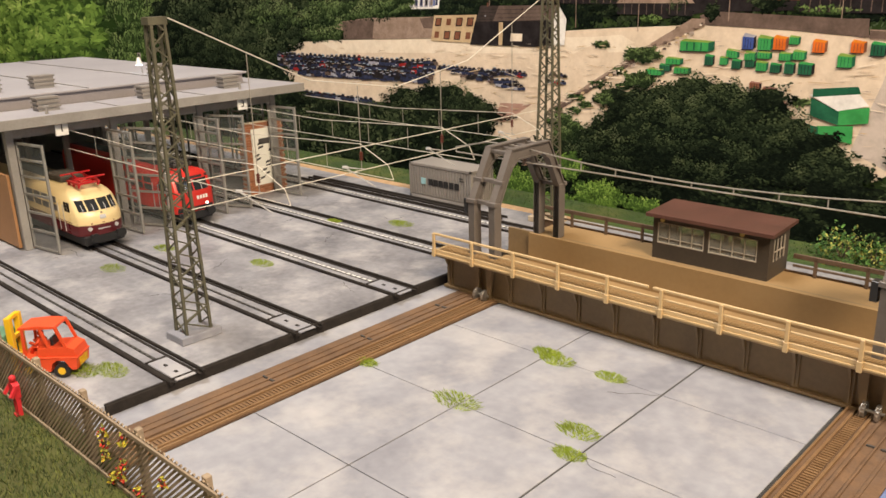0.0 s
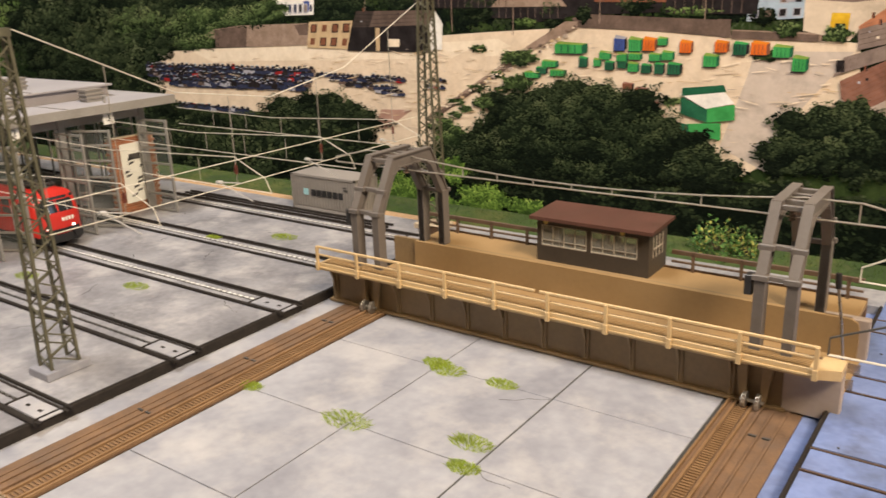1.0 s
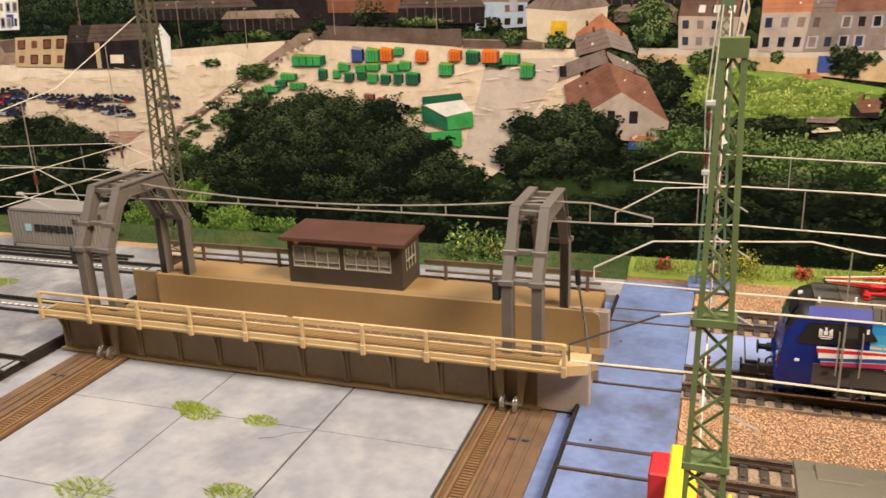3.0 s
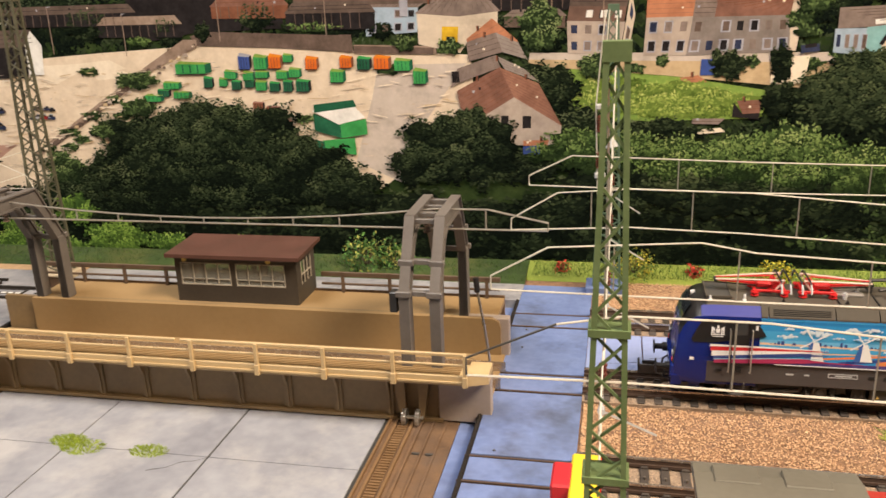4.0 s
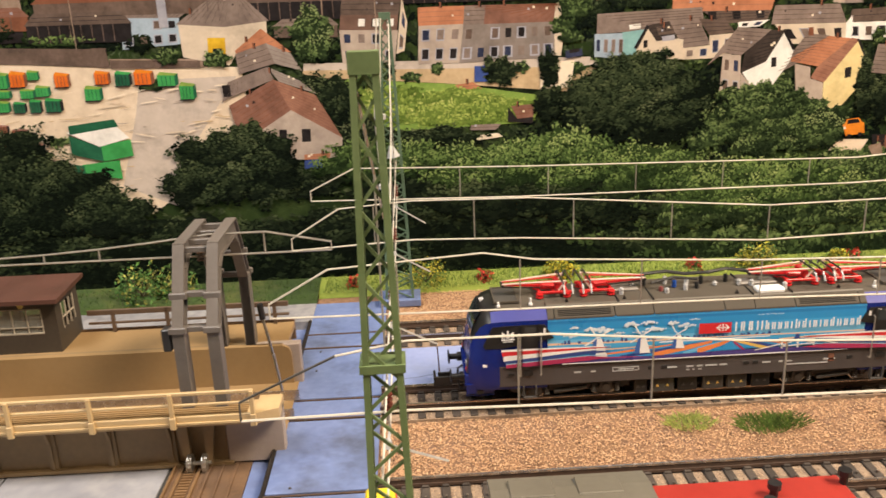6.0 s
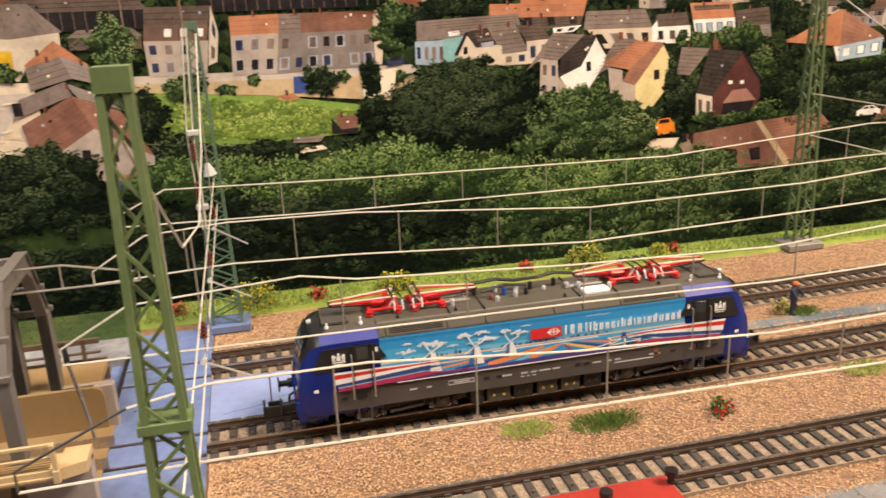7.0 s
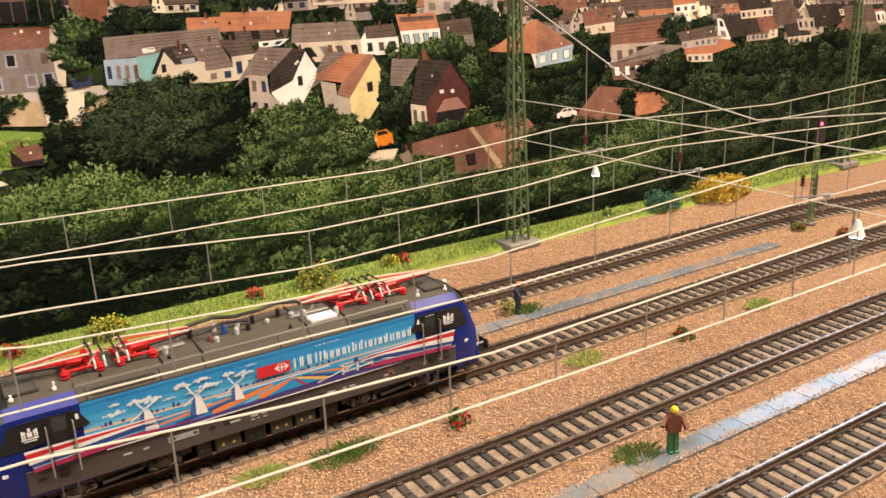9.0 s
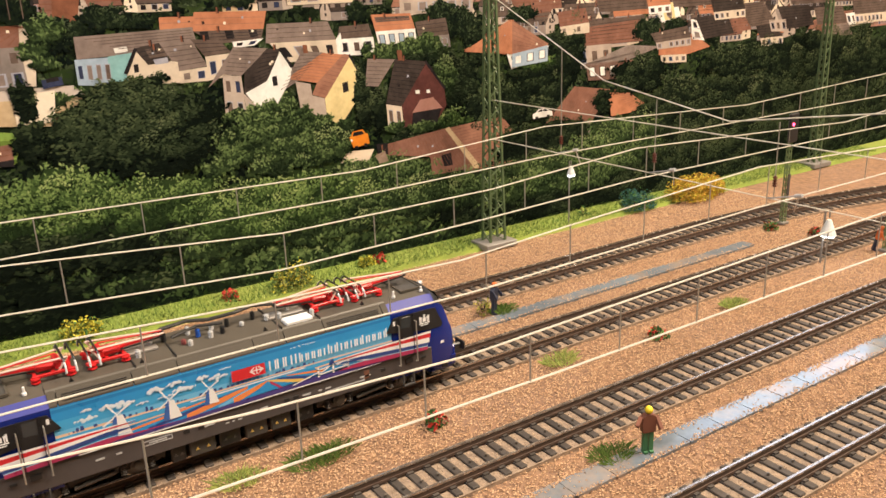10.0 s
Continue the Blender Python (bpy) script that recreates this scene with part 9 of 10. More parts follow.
# ---- plants ----
def clump(name, x, y, z, r, h, n, mats, label, category, seed, leaf=1.3, group="", kind=""):
    """A shrub of many small leaves round an uneven core of twigs."""
    rr = np.random.default_rng(seed)
    b = thing(name, x, y, z, label, category, group, kind)
    th, ph = rr.uniform(0, 2 * np.pi, n), np.arccos(rr.uniform(-0.25, 1, n))
    rad = (0.55 + 0.5 * rr.uniform(0, 1, n) ** 0.6) * (1 + 0.22 * np.sin(3 * th + seed) + 0.15 * np.sin(7 * th + 2 * ph))
    p = np.stack([r * rad * np.sin(ph) * np.cos(th), r * rad * np.sin(ph) * np.sin(th), np.maximum(0.2, h * (0.12 + 0.88 * rad * np.cos(ph) * 0.9))], 1)
    a, c = rr.normal(0, 1, (n, 3)), rr.normal(0, 1, (n, 3))
    a /= np.linalg.norm(a, axis=1)[:, None]
    c -= (c * a).sum(1)[:, None] * a
    c /= np.linalg.norm(c, axis=1)[:, None]
    s = (leaf * rr.uniform(0.5, 1.3, n))[:, None]
    q = np.stack([p + a * s, p + c * s * 0.55, p - a * s, p - c * s * 0.55], 1).reshape(-1, 3) * MM
    mi = rr.integers(0, len(mats), n)
    me = bpy.data.meshes.new("leaves")
    me.from_pydata(q.tolist(), [], np.arange(4 * n).reshape(-1, 4).tolist())
    for m in mats:
        me.materials.append(m)
    me.polygons.foreach_set("material_index", mi.astype(np.int32))
    ob = new("leaves", me)
    ob.parent = b
    bm = B()
    for k in range(7):
        t = k * 0.9 + seed
        rod(bm, (0, 0, 0), (r * 0.6 * math.cos(t), r * 0.6 * math.sin(t), h * 0.7), 0.35, 5, 0.15)
    part("twig", bm, M_RAILSIDE, b)
    return b


M_GOLD = mat("leaf_gold", (0.55, 0.33, 0.035), (0.42, 0.24, 0.025), 90, 600, 0.8, bump=0.0, island=0.35)
M_YELG = mat("leaf_yellow", (0.55, 0.47, 0.04), (0.4, 0.36, 0.03), 90, 600, 0.8, bump=0.0, island=0.35)
M_POPPY = mat("flower_red", (0.55, 0.05, 0.03), (0.42, 0.03, 0.02), 90, 600, 0.8, bump=0.0, island=0.3)
M_TEAL = mat("leaf_teal", (0.03, 0.13, 0.11), (0.02, 0.08, 0.07), 90, 600, 0.8, bump=0.0, island=0.4)
M_LGRN = mat("leaf_green", (0.07, 0.17, 0.03), (0.04, 0.1, 0.02), 90, 600, 0.8, bump=0.0, island=0.4)
M_OLIVL = mat("leaf_olive", (0.30, 0.30, 0.07), (0.2, 0.21, 0.04), 90, 600, 0.8, bump=0.0, island=0.4)
for k, (x, y, r, h) in enumerate(((372, 150, 9, 13), (382, 152, 8, 14), (172, 150, 13, 14), (252, 148, 7, 11), (258, 150, 6, 9), (430, 155, 5, 7))):
    clump("yellow_shrub", x, y, 2.5, r, h, 1000, [M_YELG, M_OLIVL, M_LGRN] if k < 3 else [M_YELG, M_YELG, M_LGRN], "yellow-flowering shrub on the grass strip", "shrub", 10 + k, 0.85, group="yellow shrubs")
for k, (x, y) in enumerate(((338, 152), (440, 155), (208, 150), (128, 150))):
    clump("red_flowers", x, y, 2.5, 4.6, 7, 150, [M_POPPY, M_POPPY, M_LGRN], "clump of red flowers on the grass strip", "flowers", 30 + k, group="red flower clumps")
for k, (x, y) in enumerate(((357, -39), (700, 47), (496, -33), (712, 20))):
    clump("red_weed", x, y, 0, 4.4, 6, 150, [M_POPPY, M_LGRN, M_LGRN], "green weed with red blossoms on the ballast", "weed", 40 + k, group="red weeds")
for k in range(4):
    clump("gorse_bush", 716 + k * 11, 139 + (k % 2) * 4, 2.0, 13, 17 - k, 2600, [M_GOLD, M_GOLD, M_YELG], "golden-yellow bush beside the far track", "bush", 50 + k, 0.9, group="gorse bushes")
clump("teal_bush", 668, 146, 2.0, 13, 13, 2600, [M_TEAL, M_TEAL, M_LGRN], "dark teal bush on the grass strip", "bush", 60, 0.9)
clump("yellow_weed", 446, 49, 0, 5, 8, 160, [M_YELG, M_OLIVL], "yellow-green weed beside the slab path", "weed", 64, 0.9)
clump("pale_weed", 618, 153, 2.5, 4, 7, 120, [M_BLADEY, M_LGRN], "pale green weed on the grass strip", "weed", 61)
clump("leafy_bush", 2, 148, 1.5, 16, 22, 900, [M_OLIVL, M_LGRN, M_LGRN, M_LGRN], "green leafy bush behind the cabin", "bush", 62)
clump("leafy_bush", 22, 150, 1.5, 11, 17, 520, [M_OLIVL, M_LGRN, M_LGRN], "green leafy bush behind the cabin", "bush", 63)
for k, (x, z) in enumerate(((-124.7, 18), (-125.5, 8), (-123, -2), (-108, 21), (-111, 10), (-118, 3), (-102, 2), (-81, 15), (-125, 13), (-113, 4))):
    clump("creeper", x, -272.0, z - 3, 1.6, 5, 40, [M_OLIVL, M_YELG, M_POPPY], "creeper with yellow and red blossoms on the fence", "creeper", 70 + k, 0.9, group="creepers on the fence")



def tuft(x, y, z, r, h, n, m, label, seed, group):
    rr = random.Random(seed)
    bm = B()
    for _ in range(n):
        a, d = rr.uniform(0, 6.28), r * math.sqrt(rr.random())
        px, py = d * math.cos(a) * 1.5, d * math.sin(a)
        lx, ly = rr.uniform(-1, 1) * h * 0.6 + px * 0.25, rr.uniform(-1, 1) * h * 0.5
        hh = h * rr.uniform(0.5, 1.1) * (1 - 0.5 * d / r)
        w = rr.uniform(0.1, 0.2)
        v = [bm.verts.new(q) for q in ((px - w, py, 0), (px + w, py, 0), (px + lx * 0.5 + w * 0.6, py + ly * 0.5, hh * 0.7), (px + lx, py + ly, hh))]
        bm.faces.new(v)
    t = solid("grass_tuft", bm, m, label, "grass tuft", group)
    t.location = (x * MM, y * MM, z * MM)
    return t


for k, (x, y, r) in enumerate(((-66.8, -137, 7.5), (-66, -70, 5), (-57, -74, 6), (-27, -72.6, 5), (-10, -124, 6), (-3, -141, 4.5), (-128, -137, 4), (-40, -28, 5))):
    tuft(x, y, -5, r, 2.6 if k != 3 else 2, 480, M_BLADEF, "fresh green grass tuft growing from a slab joint", 100 + k, "tufts in the pit")
for k, (x, y, r) in enumerate(((-288, -87, 6), (-283, 37, 7), (-209, -230, 6.5), (-219, -239, 6), (-372, -112, 6), (-358, -157, 7), (-330, 10, 4))):
    tuft(x, y, 0, r, 2.4 if k not in (2, 3) else 3.2, 480, M_BLADEF, "fresh green grass tuft growing in the yard", 120 + k, "tufts in the yard")
for k, (x, y, r, m) in enumerate(((304, -34, 7, M_BLADE), (312, -33, 6, M_BLADE), (207, 40, 6, M_BLADE), (438, -25, 6, M_BLADEY), (275, -30, 6, M_BLADEY), (398, -100, 6, M_BLADE), (560, -30, 5, M_BLADEY), (455, 42, 5, M_BLADE))):
    tuft(x, y, 0, r, 6, 260, m, "tuft of grass growing on the ballast", 140 + k, "tufts on the ballast")

# ---- grass strip along the backdrop, and mossy ground in front of the fence ----
bm = B()
for x0, x1, y0 in ((-1300, 107, 129),):
    prism(bm, [(y0, -1), (y0 + 2.5, 1.2), (y0 + 9, 2.6), (165, 4.0), (165, -1)], "x", x0, x1)
solid("grass_strip", bm, M_TURFD, "dark green turf strip at the foot of the backdrop", "grass", kind="structure")
solid("grass_strip", prism(B(), [(140, -1), (142.5, 1.2), (149, 2.6), (165, 4.0), (165, -1)], "x", 107, 1300), M_TURF, "yellow-green turf strip at the foot of the backdrop", "grass", kind="structure")
solid("sandy_edge", prism(B(), [(122, 0.02), (124, 0.7), (130, 0.9), (130, 0.02)], "x", -1300, -190), mat("sandy_grit", (0.45, 0.3, 0.17), (0.3, 0.19, 0.1), 200, 900, 0.95, bump=0.8), "sandy grit edge between yard and turf", "sand", kind="structure")


def blades(name, n, x0, x1, y0, y1, zf, h, m, label, seed):
    rr = np.random.default_rng(seed)
    x, y = rr.uniform(x0, x1, n), rr.uniform(y0, y1, n)
    z = zf(x, y)
    hh = h * rr.uniform(0.5, 1.2, n)
    a = rr.uniform(0, 6.28, n)
    w = 0.22
    lx, ly = rr.normal(0, 0.5, n) * hh, rr.normal(0, 0.5, n) * hh
    q = np.stack([np.stack([x - w * np.cos(a), y - w * np.sin(a), z], 1), np.stack([x + w * np.cos(a), y + w * np.sin(a), z], 1), np.stack([x + lx, y + ly, z + hh], 1)], 1).reshape(-1, 3) * MM
    me = bpy.data.meshes.new(name)
    me.from_pydata(q.tolist(), [], np.arange(3 * n).reshape(-1, 3).tolist())
    me.materials.append(m)
    return tagged(new(name, me), label, "grass", kind="stuff")


blades("grass", 12000, 110, 1000, 141, 163, lambda x, y: 2.0 + (y - 141) * 0.08, 2.6, M_BLADE, "short green static grass on the strip", 1)
blades("grass", 9000, 110, 1000, 141, 163, lambda x, y: 1.8 + (y - 141) * 0.08, 2.0, M_BLADEY, "short pale static grass on the strip", 2)
blades("grass", 9000, -330, -60, -330, -268, lambda x, y: -6.2 + 0 * x, 3.4, mat("moss_blade", (0.045, 0.07, 0.014), (0.02, 0.036, 0.008), 90, 600, 0.9, bump=0.0, island=0.5), "dark mossy grass in front of the fence", 3)

blades("grass", 9000, -700, 107, 131, 163, lambda x, y: 1.6 + (y - 131) * 0.07, 2.4, mat("blade_dark", (0.065, 0.125, 0.02), (0.03, 0.06, 0.01), 90, 600, 0.9, bump=0.0, island=0.5), "short dark static grass on the strip", 5)
blades("grass", 5000, -330, -60, -335, -272, lambda x, y: -6.2 + 0 * x, 3.6, mat("moss_blade_pale", (0.13, 0.15, 0.035), (0.075, 0.095, 0.02), 90, 600, 0.9, bump=0.0, island=0.5), "olive grass in front of the fence", 6)

# ---- slab paths between the station tracks ----
M_PATH = mat("path_slab", (0.185, 0.22, 0.26), (0.10, 0.115, 0.135), 45, 400, 0.14, bump=0.1, rand=0.14, c=(0.30, 0.215, 0.155), cscale=40, camt=0.95)
def path(x0, x1, yc, w, step, name, label):
    p = thing(name, 0, yc, 0, label, "path", "slab paths", kind="structure")
    x = x0
    sh = mesh_of("slab", prism(B(), [(0.2, -w / 2), (step - 0.25, -w / 2 + 0.3), (step - 0.05, w / 2), (0.1, w / 2 - 0.2)], "z", -1, 0.3), M_PATH)
    while x < x1:
        piece("slab", sh, p, x, 0, 0)
        x += step
path(262, 660, 36, 10, 21, "slab_path", "wet-looking grey slab path on the ballast")
path(330, 640, -106, 11, 20, "slab_path", "wet-looking grey slab path on the ballast")
ws = thing("wide_slabs", 148, 37, 0, "glossy grey concrete slabs between two tracks, with a blue sheen put in their colour", "slabs", kind="structure")
# slab grey shifted to blue in place of the cool reflection lying on it
M_WIDE = mat("slab_cool_sheen", (0.31, 0.375, 0.64), (0.215, 0.265, 0.49), 30, 260, 0.25, bump=0.05, c=(0.22, 0.25, 0.32), cscale=24, camt=0.6)
wsm = mesh_of("slab", box(B(), 0.2, 26.6, -26.5, 26.5, -1, 0.35, 0.1), M_WIDE)
for k in range(3):
    piece("slab", wsm, ws, k * 27.0, 0, 0)
bm = B()
rc2 = random.Random(9)
for (x, y, a, n) in ((54, 10, 0.3, 8), (30, -4, 0.1, 14), (6, -14, 0.4, 8)):
    for _ in range(n):
        a += rc2.uniform(-0.35, 0.35)
        q = (x + 2.4 * math.cos(a), y + 2.4 * math.sin(a))
        bar(bm, (x, y, 0.36), (q[0], q[1], 0.36), 0.25, 0.05)
        x, y = q
part("crack", bm, M_CRACK, ws)


# ---- little plastic figures ----
def figure(x, y, z, h, trousers, jacket, head, label, rz=0, lean=0.0, arm=0.0):
    bm = B()
    s = h / 20.0
    for u in (-1.2, 1.2):
        prism(bm, [(u * s - 0.9 * s, -0.9 * s), (u * s + 0.9 * s, -0.9 * s), (u * s + 0.8 * s, 1.0 * s), (u * s - 0.8 * s, 1.0 * s)], "z", 0, 9.2 * s, 0)
        box(bm, u * s - 0.8 * s, u * s + 0.8 * s, -2.0 * s, 0.8 * s, 0, 1.0 * s, 0.1, 0)
    t = [(-2.6 * s, 9 * s), (2.6 * s, 9 * s), (3.0 * s, 15.2 * s), (1.2 * s, 16.4 * s), (-1.2 * s, 16.4 * s), (-3.0 * s, 15.2 * s)]
    prism(bm, t, "y", -1.4 * s, 1.4 * s, 1)
    for u, a in ((-1, arm), (1, 0.1)):
        bar(bm, (u * 3.1 * s, 0, 15.2 * s), (u * (3.6 + 3 * a) * s, -3.4 * s, (10.5 + 3.5 * a) * s), 1.4 * s, 1.4 * s, mi=1)
    r = bmesh.ops.create_uvsphere(bm, u_segments=10, v_segments=7, radius=1.6 * s, matrix=Matrix.Translation((0, -0.2 * s, 18.2 * s)))
    for v in r["verts"]:
        for f in v.link_faces:
            f.material_index = 2
    me = mesh_of("model_figure", bm, [trousers, jacket, head])
    ob = tagged(new("model_figure", me), label, "figure", "model figures")
    ob.matrix_world = pose(x * MM, y * MM, z * MM, lean, 0, rz)
    return ob


def plain(name, c, rough=0.6):
    return mat(name, c, tuple(v * 0.8 for v in c), 200, 900, rough, bump=0.05)


P_GRN, P_BRN, P_YEL, P_DRK, P_RED, P_ORA = plain("paint_green", (0.05, 0.17, 0.07)), plain("paint_brown", (0.17, 0.06, 0.035)), plain("paint_yellow", (0.8, 0.6, 0.03)), plain("paint_navy", (0.02, 0.025, 0.05)), plain("paint_red", (0.55, 0.02, 0.03)), plain("paint_orange", (0.7, 0.15, 0.03))
figure(411, -106, 0.3, 20, P_GRN, P_BRN, P_YEL, "plain toy figure in brown jacket and yellow helmet", -20, 0, 0.9)
figure(449, 42, 0.3, 19, P_DRK, P_DRK, P_ORA, "plain toy figure in dark clothes on the slab path", 30)
figure(257, 38, 0.3, 16, P_DRK, P_BRN, P_BRN, "plain stooping toy figure in brown", 160, 22)
figure(-211, -273.5, -6, 20, P_RED, P_RED, P_RED, "plain red toy figure by the fence", 0)
figure(708, -24, 0.3, 17, P_DRK, P_ORA, P_ORA, "plain toy figure in orange vest", 40, 14)


# ---- colour-light signals and lamps ----
def signal(x, y, h, lit, label):
    s = thing("light_signal", x, y, 0, label, "signal", "light signals")
    b = B()
    lattice(lambda bm: part("mast_leg", bm, M_MASTG, s), b, 3.4, 2.6, 0, h, 14, 0.6, 0.35)
    part("mast_lattice", b, M_MASTG, s)["kind"] = "stuff"
    part("foot", box(B(), -3.5, 3.5, -3, 3, 0, 1.6, 0.2), M_PORTAL, s)
    hd = part("head", box(B(), -5.4, 5.4, -2.6, -0.6, h - 2, h + 19, 1.2), M_BLACK, s)
    for k, (dx, dz, c) in enumerate(lit):
        part("lens", rod(B(), (dx, -3.0, h + dz), (dx, -2.5, h + dz), 1.1, 12), glow("signal_light", c, 9.0), hd)
    part("ladder", tube(B(), [(2.6, 1.6, 0), (2.2, 1.6, h)], 0.3), M_PORTAL, s)
    part("stripe_plate", box(B(), -1.2, 1.2, -2.4, -1.8, h * 0.35, h * 0.6), M_DGREY, s)
    return s


signal(718, 50, 62, [(-1.5, 11, (1.0, 0.05, 0.12))], "black colour-light signal on a lattice post showing red")
signal(712, -30, 62, [(-1.5, 12, (0.05, 1.0, 0.5)), (1.5, 3, (1.0, 0.75, 0.1))], "black colour-light signal on a lattice post showing green and yellow")


def lamp(x, y, z0, zl, pole, label):
    l = thing("bell_lamp", x, y, z0, label, "lamp", "bell lamps")
    if pole:
        part("pole", rod(B(), (0, 2, 0), (0, 2, zl + 7), 0.5, 6), M_PORTAL, l)
        part("arm", tube(B(), [(0, 2, zl + 7), (0, 0, zl + 8), (0, 0, zl + 5)], 0.4), M_PORTAL, l)
    part("shade", rod(B(), (0, 0, zl - 2.5), (0, 0, zl + 4), 3.4, 14, 1.0), mat("lamp_shade", (0.8, 0.8, 0.78), rough=0.3, bump=0.0), l)
    part("bulb", rod(B(), (0, 0, zl - 3.1), (0, 0, zl - 2.5), 2.6, 12), M_LAMP, l)
    return l


M_LAMP = glow("lamp_white_glow", (0.9, 0.97, 1.0), 14.0)
lamp(596, 143, 2, 40, True, "white bell lamp on a thin pole beside the grass strip")
lamp(661, -20, 0, 15, True, "white bell lamp lit above the rails").scale = (1.5, 1.5, 1.5)
lamp(-560, -17, 95, 20, True, "white bell lamp lit on the shed roof")

# ---- red diesel shunter with a grey cab roof on the front track ----
M_SHR = mat("shunter_red", (0.36, 0.035, 0.025), (0.27, 0.025, 0.02), 50, 600, 0.4, bump=0.04)
M_SHG = mat("shunter_roof_grey", (0.15, 0.138, 0.11), (0.11, 0.10, 0.08), 40, 600, 0.5, bump=0.04)
sh = thing("diesel_shunter", 232, TRACK_Y["front"], 5.2, "red diesel shunter with a grey cab roof and yellow handrails", "locomotive")
part("frame", box(B(), -66, 50, -15, 15, 5, 11, 0.5), M_BLACK, sh)
part("hood", box(B(), -8, 48, -13, 13, 11, 37, 1.2), M_SHR, sh)
part("cab", box(B(), -47, -8, -15.5, 15.5, 11, 38, 0.6), M_SHR, sh)
bm = B()
prism(bm, [(-17, 37.6), (-15.5, 39.6), (-8, 41), (8, 41), (15.5, 39.6), (17, 37.6)], "x", -49, -6)
part("cab_roof", bm, M_SHG, sh)
bm = B()
for x in (-38, -20):
    box(bm, x - 6, x + 6, 4, 12, 40.6, 41.4, 0.3)
part("roof_hatch", bm, M_SHG, sh)
for x, y in ((26, 4), (22, -3), (47, 8)):
    part("exhaust", rod(rod(B(), (x, y, 37), (x, y, 39.5), 1.1, 10), (x, y, 39.5), (x, y, 41.2), 1.8, 10), M_BLACK, sh)
for s in (-1, 1):
    part("cab_window", box(B(), -42, -14, s * 15.6 - 0.2, s * 15.6 + 0.2, 24, 35, 0.1), M_DGLASS, sh)
    for u in (-54, -14, 24, 40):
        part("wheel", rod(B(), (u, s * 7.4, 5), (u, s * 9.8, 5), 5, 18), M_DGREY, sh)
for x in (-65, -58, -51):
    part("handrail", tube(B(), [(x, 12, 11), (x, 12, 27), (x, 8, 27)], 0.6, 6), P_YEL, sh)
part("front_deck", box(B(), -66, -47, -14, 14, 10.6, 11.6), M_DGREY, sh)
# small red and yellow buffer stop at the track's end
bs = thing("buffer_stop", 156, TRACK_Y["front"] - 3, 0.4, "red and yellow buffer stop beside the mast", "buffer stop")
part("beam", box(B(), -6, 2, -14, 14, 36, 47, 0.6), P_YEL, bs)
part("beam_end", box(B(), -11, -5.5, -3, 9, 33, 47, 0.6), P_RED, bs)
bm = B()
for y in (-8, 8):
    bar(bm, (-2, y, 0), (-2, y, 37), 3, 3, up=(0, 1, 0))
    bar(bm, (16, y, 0), (0, y, 34), 2, 2, up=(0, 1, 0))
part("stand", bm, P_YEL, bs)
part("foot", box(B(), -12, 18, -11, 11, 0, 1.6), P_RED, bs)
bm = B()
for y in (-10, 0, 10):
    prism(bm, [(y - 2, 36.5), (y + 1, 36.5), (y + 3, 46.5), (y, 46.5)], "x", 2.0, 2.3)
part("hazard_stripe", bm, P_RED, bs)

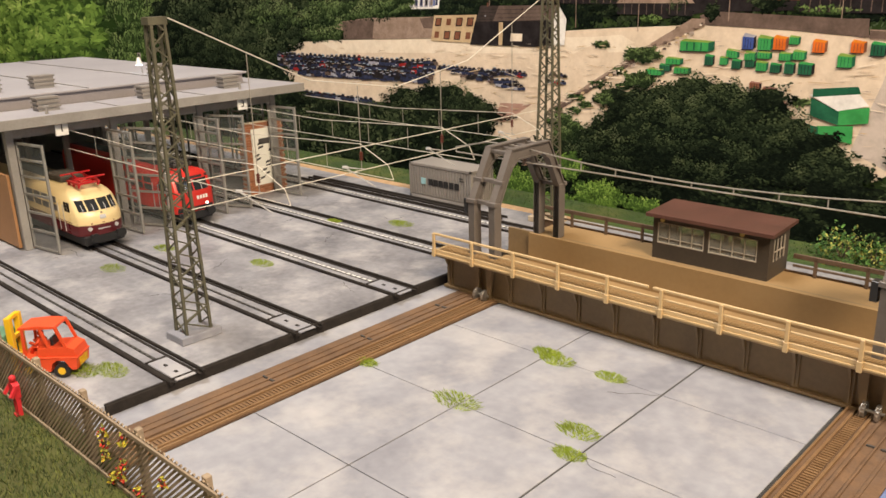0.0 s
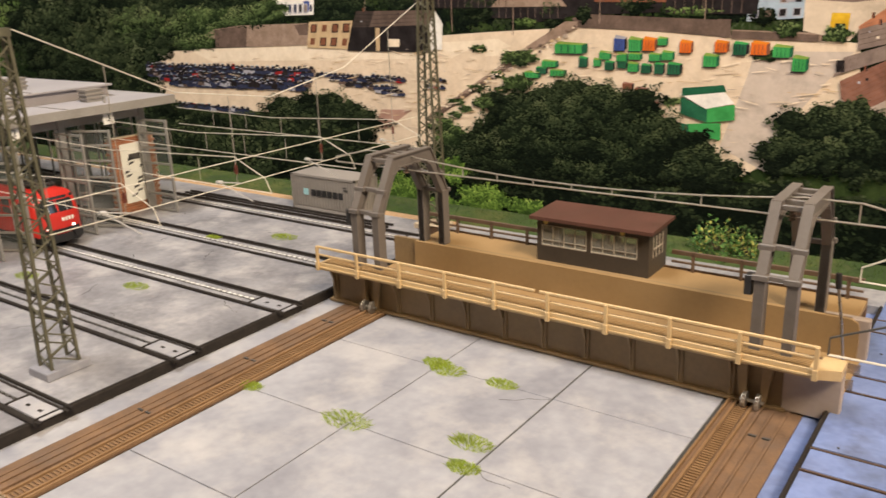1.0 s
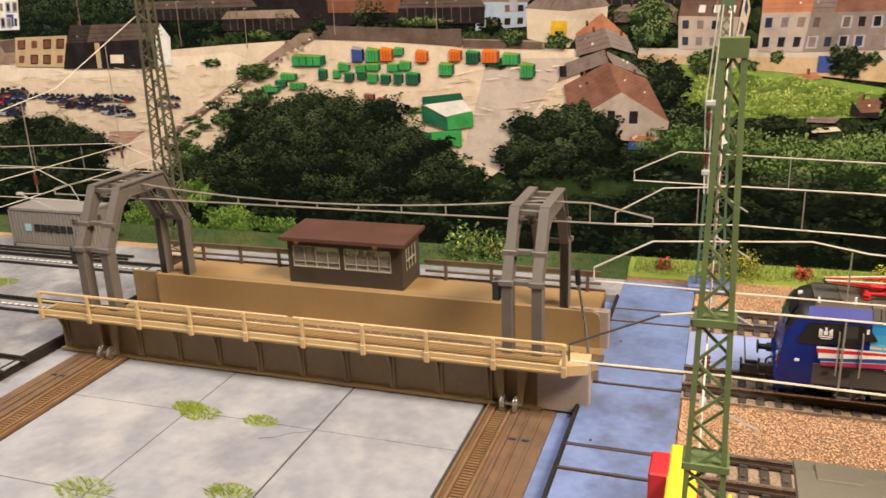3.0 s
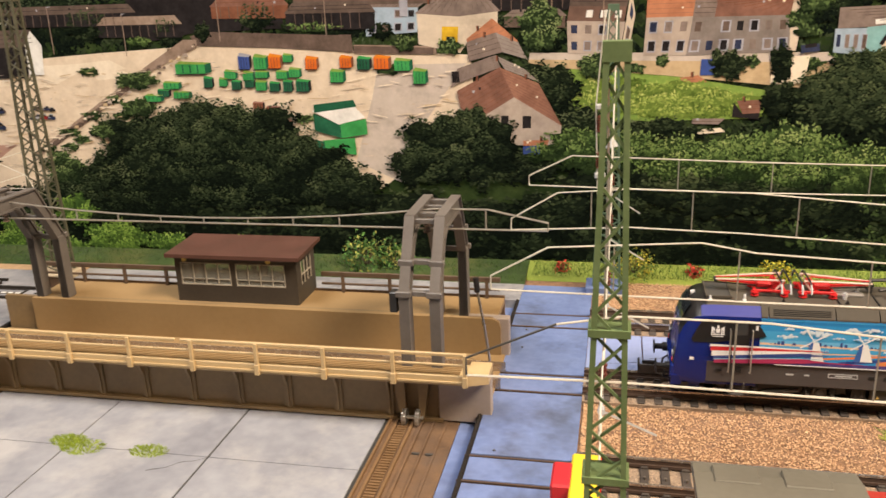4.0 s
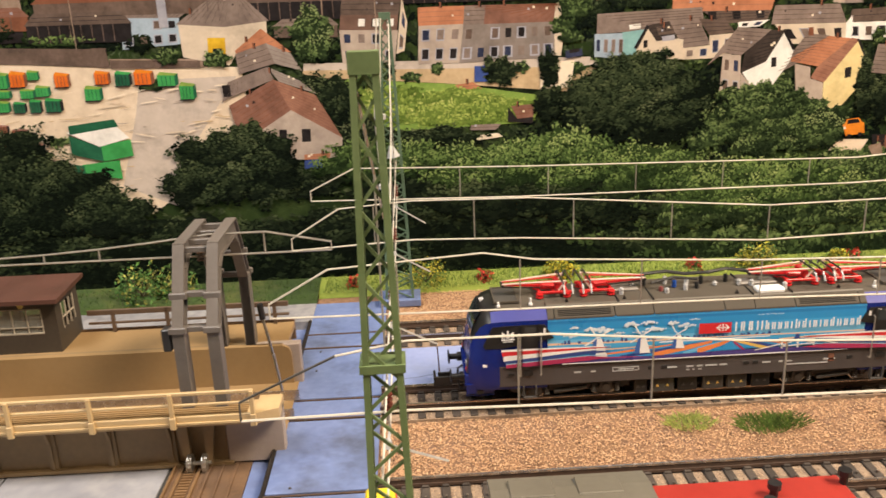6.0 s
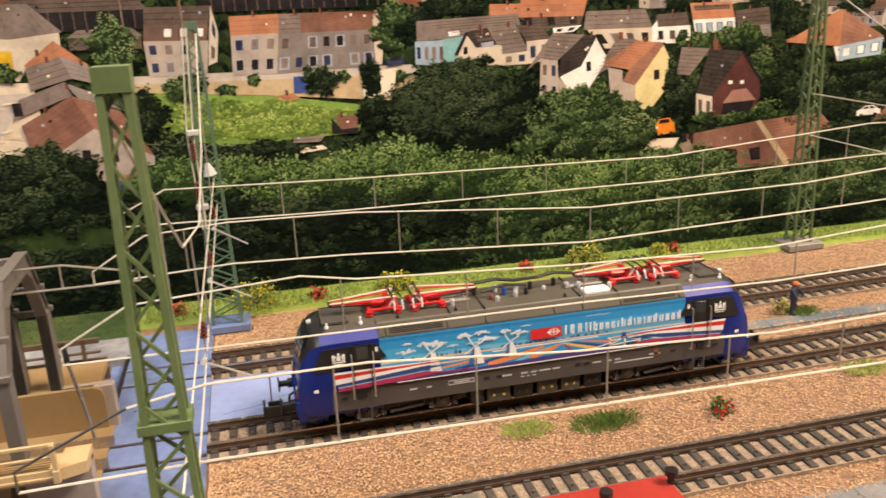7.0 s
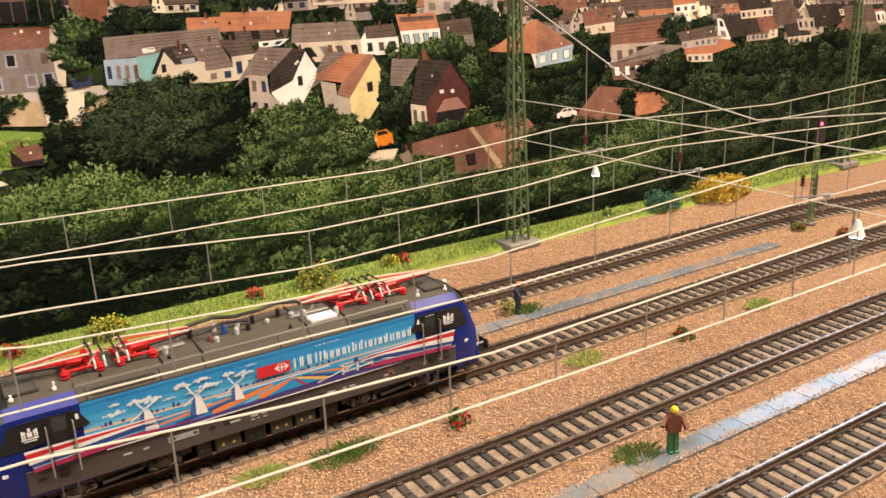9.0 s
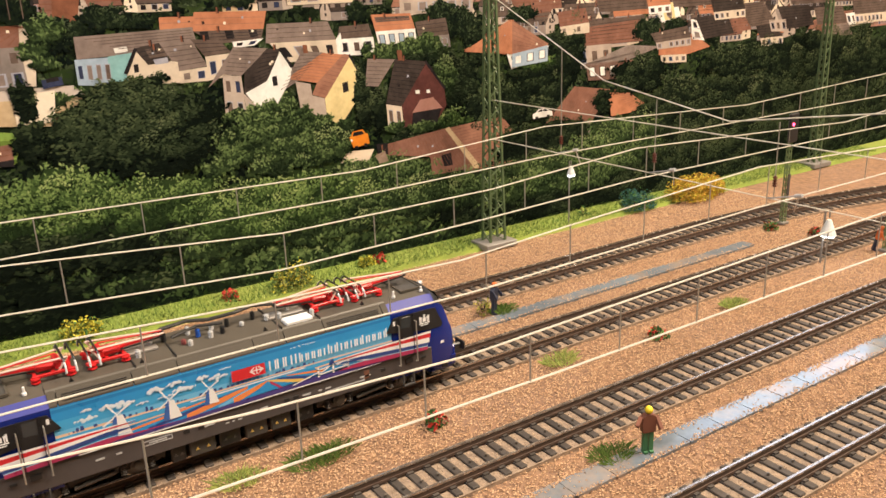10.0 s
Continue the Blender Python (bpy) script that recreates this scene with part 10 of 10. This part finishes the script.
# ---- loose ballast stones ----
rs = np.random.default_rng(12)
n = 330000
x = 149 + 640 * rs.uniform(0, 1, n) ** 1.3
y = rs.uniform(-215, 142, n)
keep = np.ones(n, bool)
edge = 5.2 - 1.9 * np.abs(np.sin(x * 0.11) * np.sin(x * 0.037 + 1.0)) - rs.uniform(0, 1.6, n)
keep &= ~((np.abs(y - 36) < edge) & (x > 262) & (x < 664)) & ~((np.abs(y + 106) < edge) & (x > 330) & (x < 642))
keep |= (rs.uniform(0, 1, n) < 0.05) & ((np.abs(y - 36) < 6) | (np.abs(y + 106) < 6))
keep &= ~((np.abs(y - 37) < 27) & (x < 231))
near_rail = np.zeros(n, bool)
for yc in TRACK_Y.values():
    d = np.abs(y - yc)
    near_rail |= d < 14.6 + 1.2 * np.sin(x * 0.21 + yc) * np.sin(x * 0.057)
    keep &= ~((d > 7.9) & (d < 9.5))
x, y, low = x[keep], y[keep], near_rail[keep]
n = len(x)
r = rs.uniform(0.2, 0.48, n) * np.where(low, 0.7, 1.0)
# the bed swells between the tracks
on_slab = ((np.abs(y - 36) < 5) & (x > 262) & (x < 664)) | ((np.abs(y + 106) < 5.5) & (x > 330) & (x < 642))
zz = -1.2 + r * 0.35 + np.where(low, 0.0, 0.5) + np.where(on_slab, 1.0, 0.0) + np.where(low, 1.75, 0.0)
octa = np.array([(1, 0, 0), (-1, 0, 0), (0, 1, 0), (0, -1, 0), (0, 0, 1)], float)
of = np.array([(0, 2, 4), (2, 1, 4), (1, 3, 4), (3, 0, 4)])
jit = 1 + rs.uniform(-0.35, 0.35, (n, 5, 3))
v = octa[None] * jit * r[:, None, None]
a = rs.uniform(0, 6.28, n)
ca, sa = np.cos(a)[:, None], np.sin(a)[:, None]
vx, vy = v[:, :, 0] * ca - v[:, :, 1] * sa, v[:, :, 0] * sa + v[:, :, 1] * ca
v = np.stack([vx + x[:, None], vy + y[:, None], v[:, :, 2] * 0.9 + zz[:, None]], 2).reshape(-1, 3) * MM
v = v.reshape(-1, 5, 3)
for nm, pick, m, lab in (("ballast_stones", ~low, M_STONE, "loose light-brown ballast stones round the tracks"), ("track_stones", low, M_GRIT, "fine grey-brown grit between the sleepers")):
    w = v[pick].reshape(-1, 3)
    f = (of[None] + 5 * np.arange(len(w) // 5)[:, None, None]).reshape(-1, 3)
    me = bpy.data.meshes.new(nm)
    me.from_pydata(w.tolist(), [], f.tolist())
    me.materials.append(m)
    tagged(new(nm, me), lab, "gravel", kind="stuff")
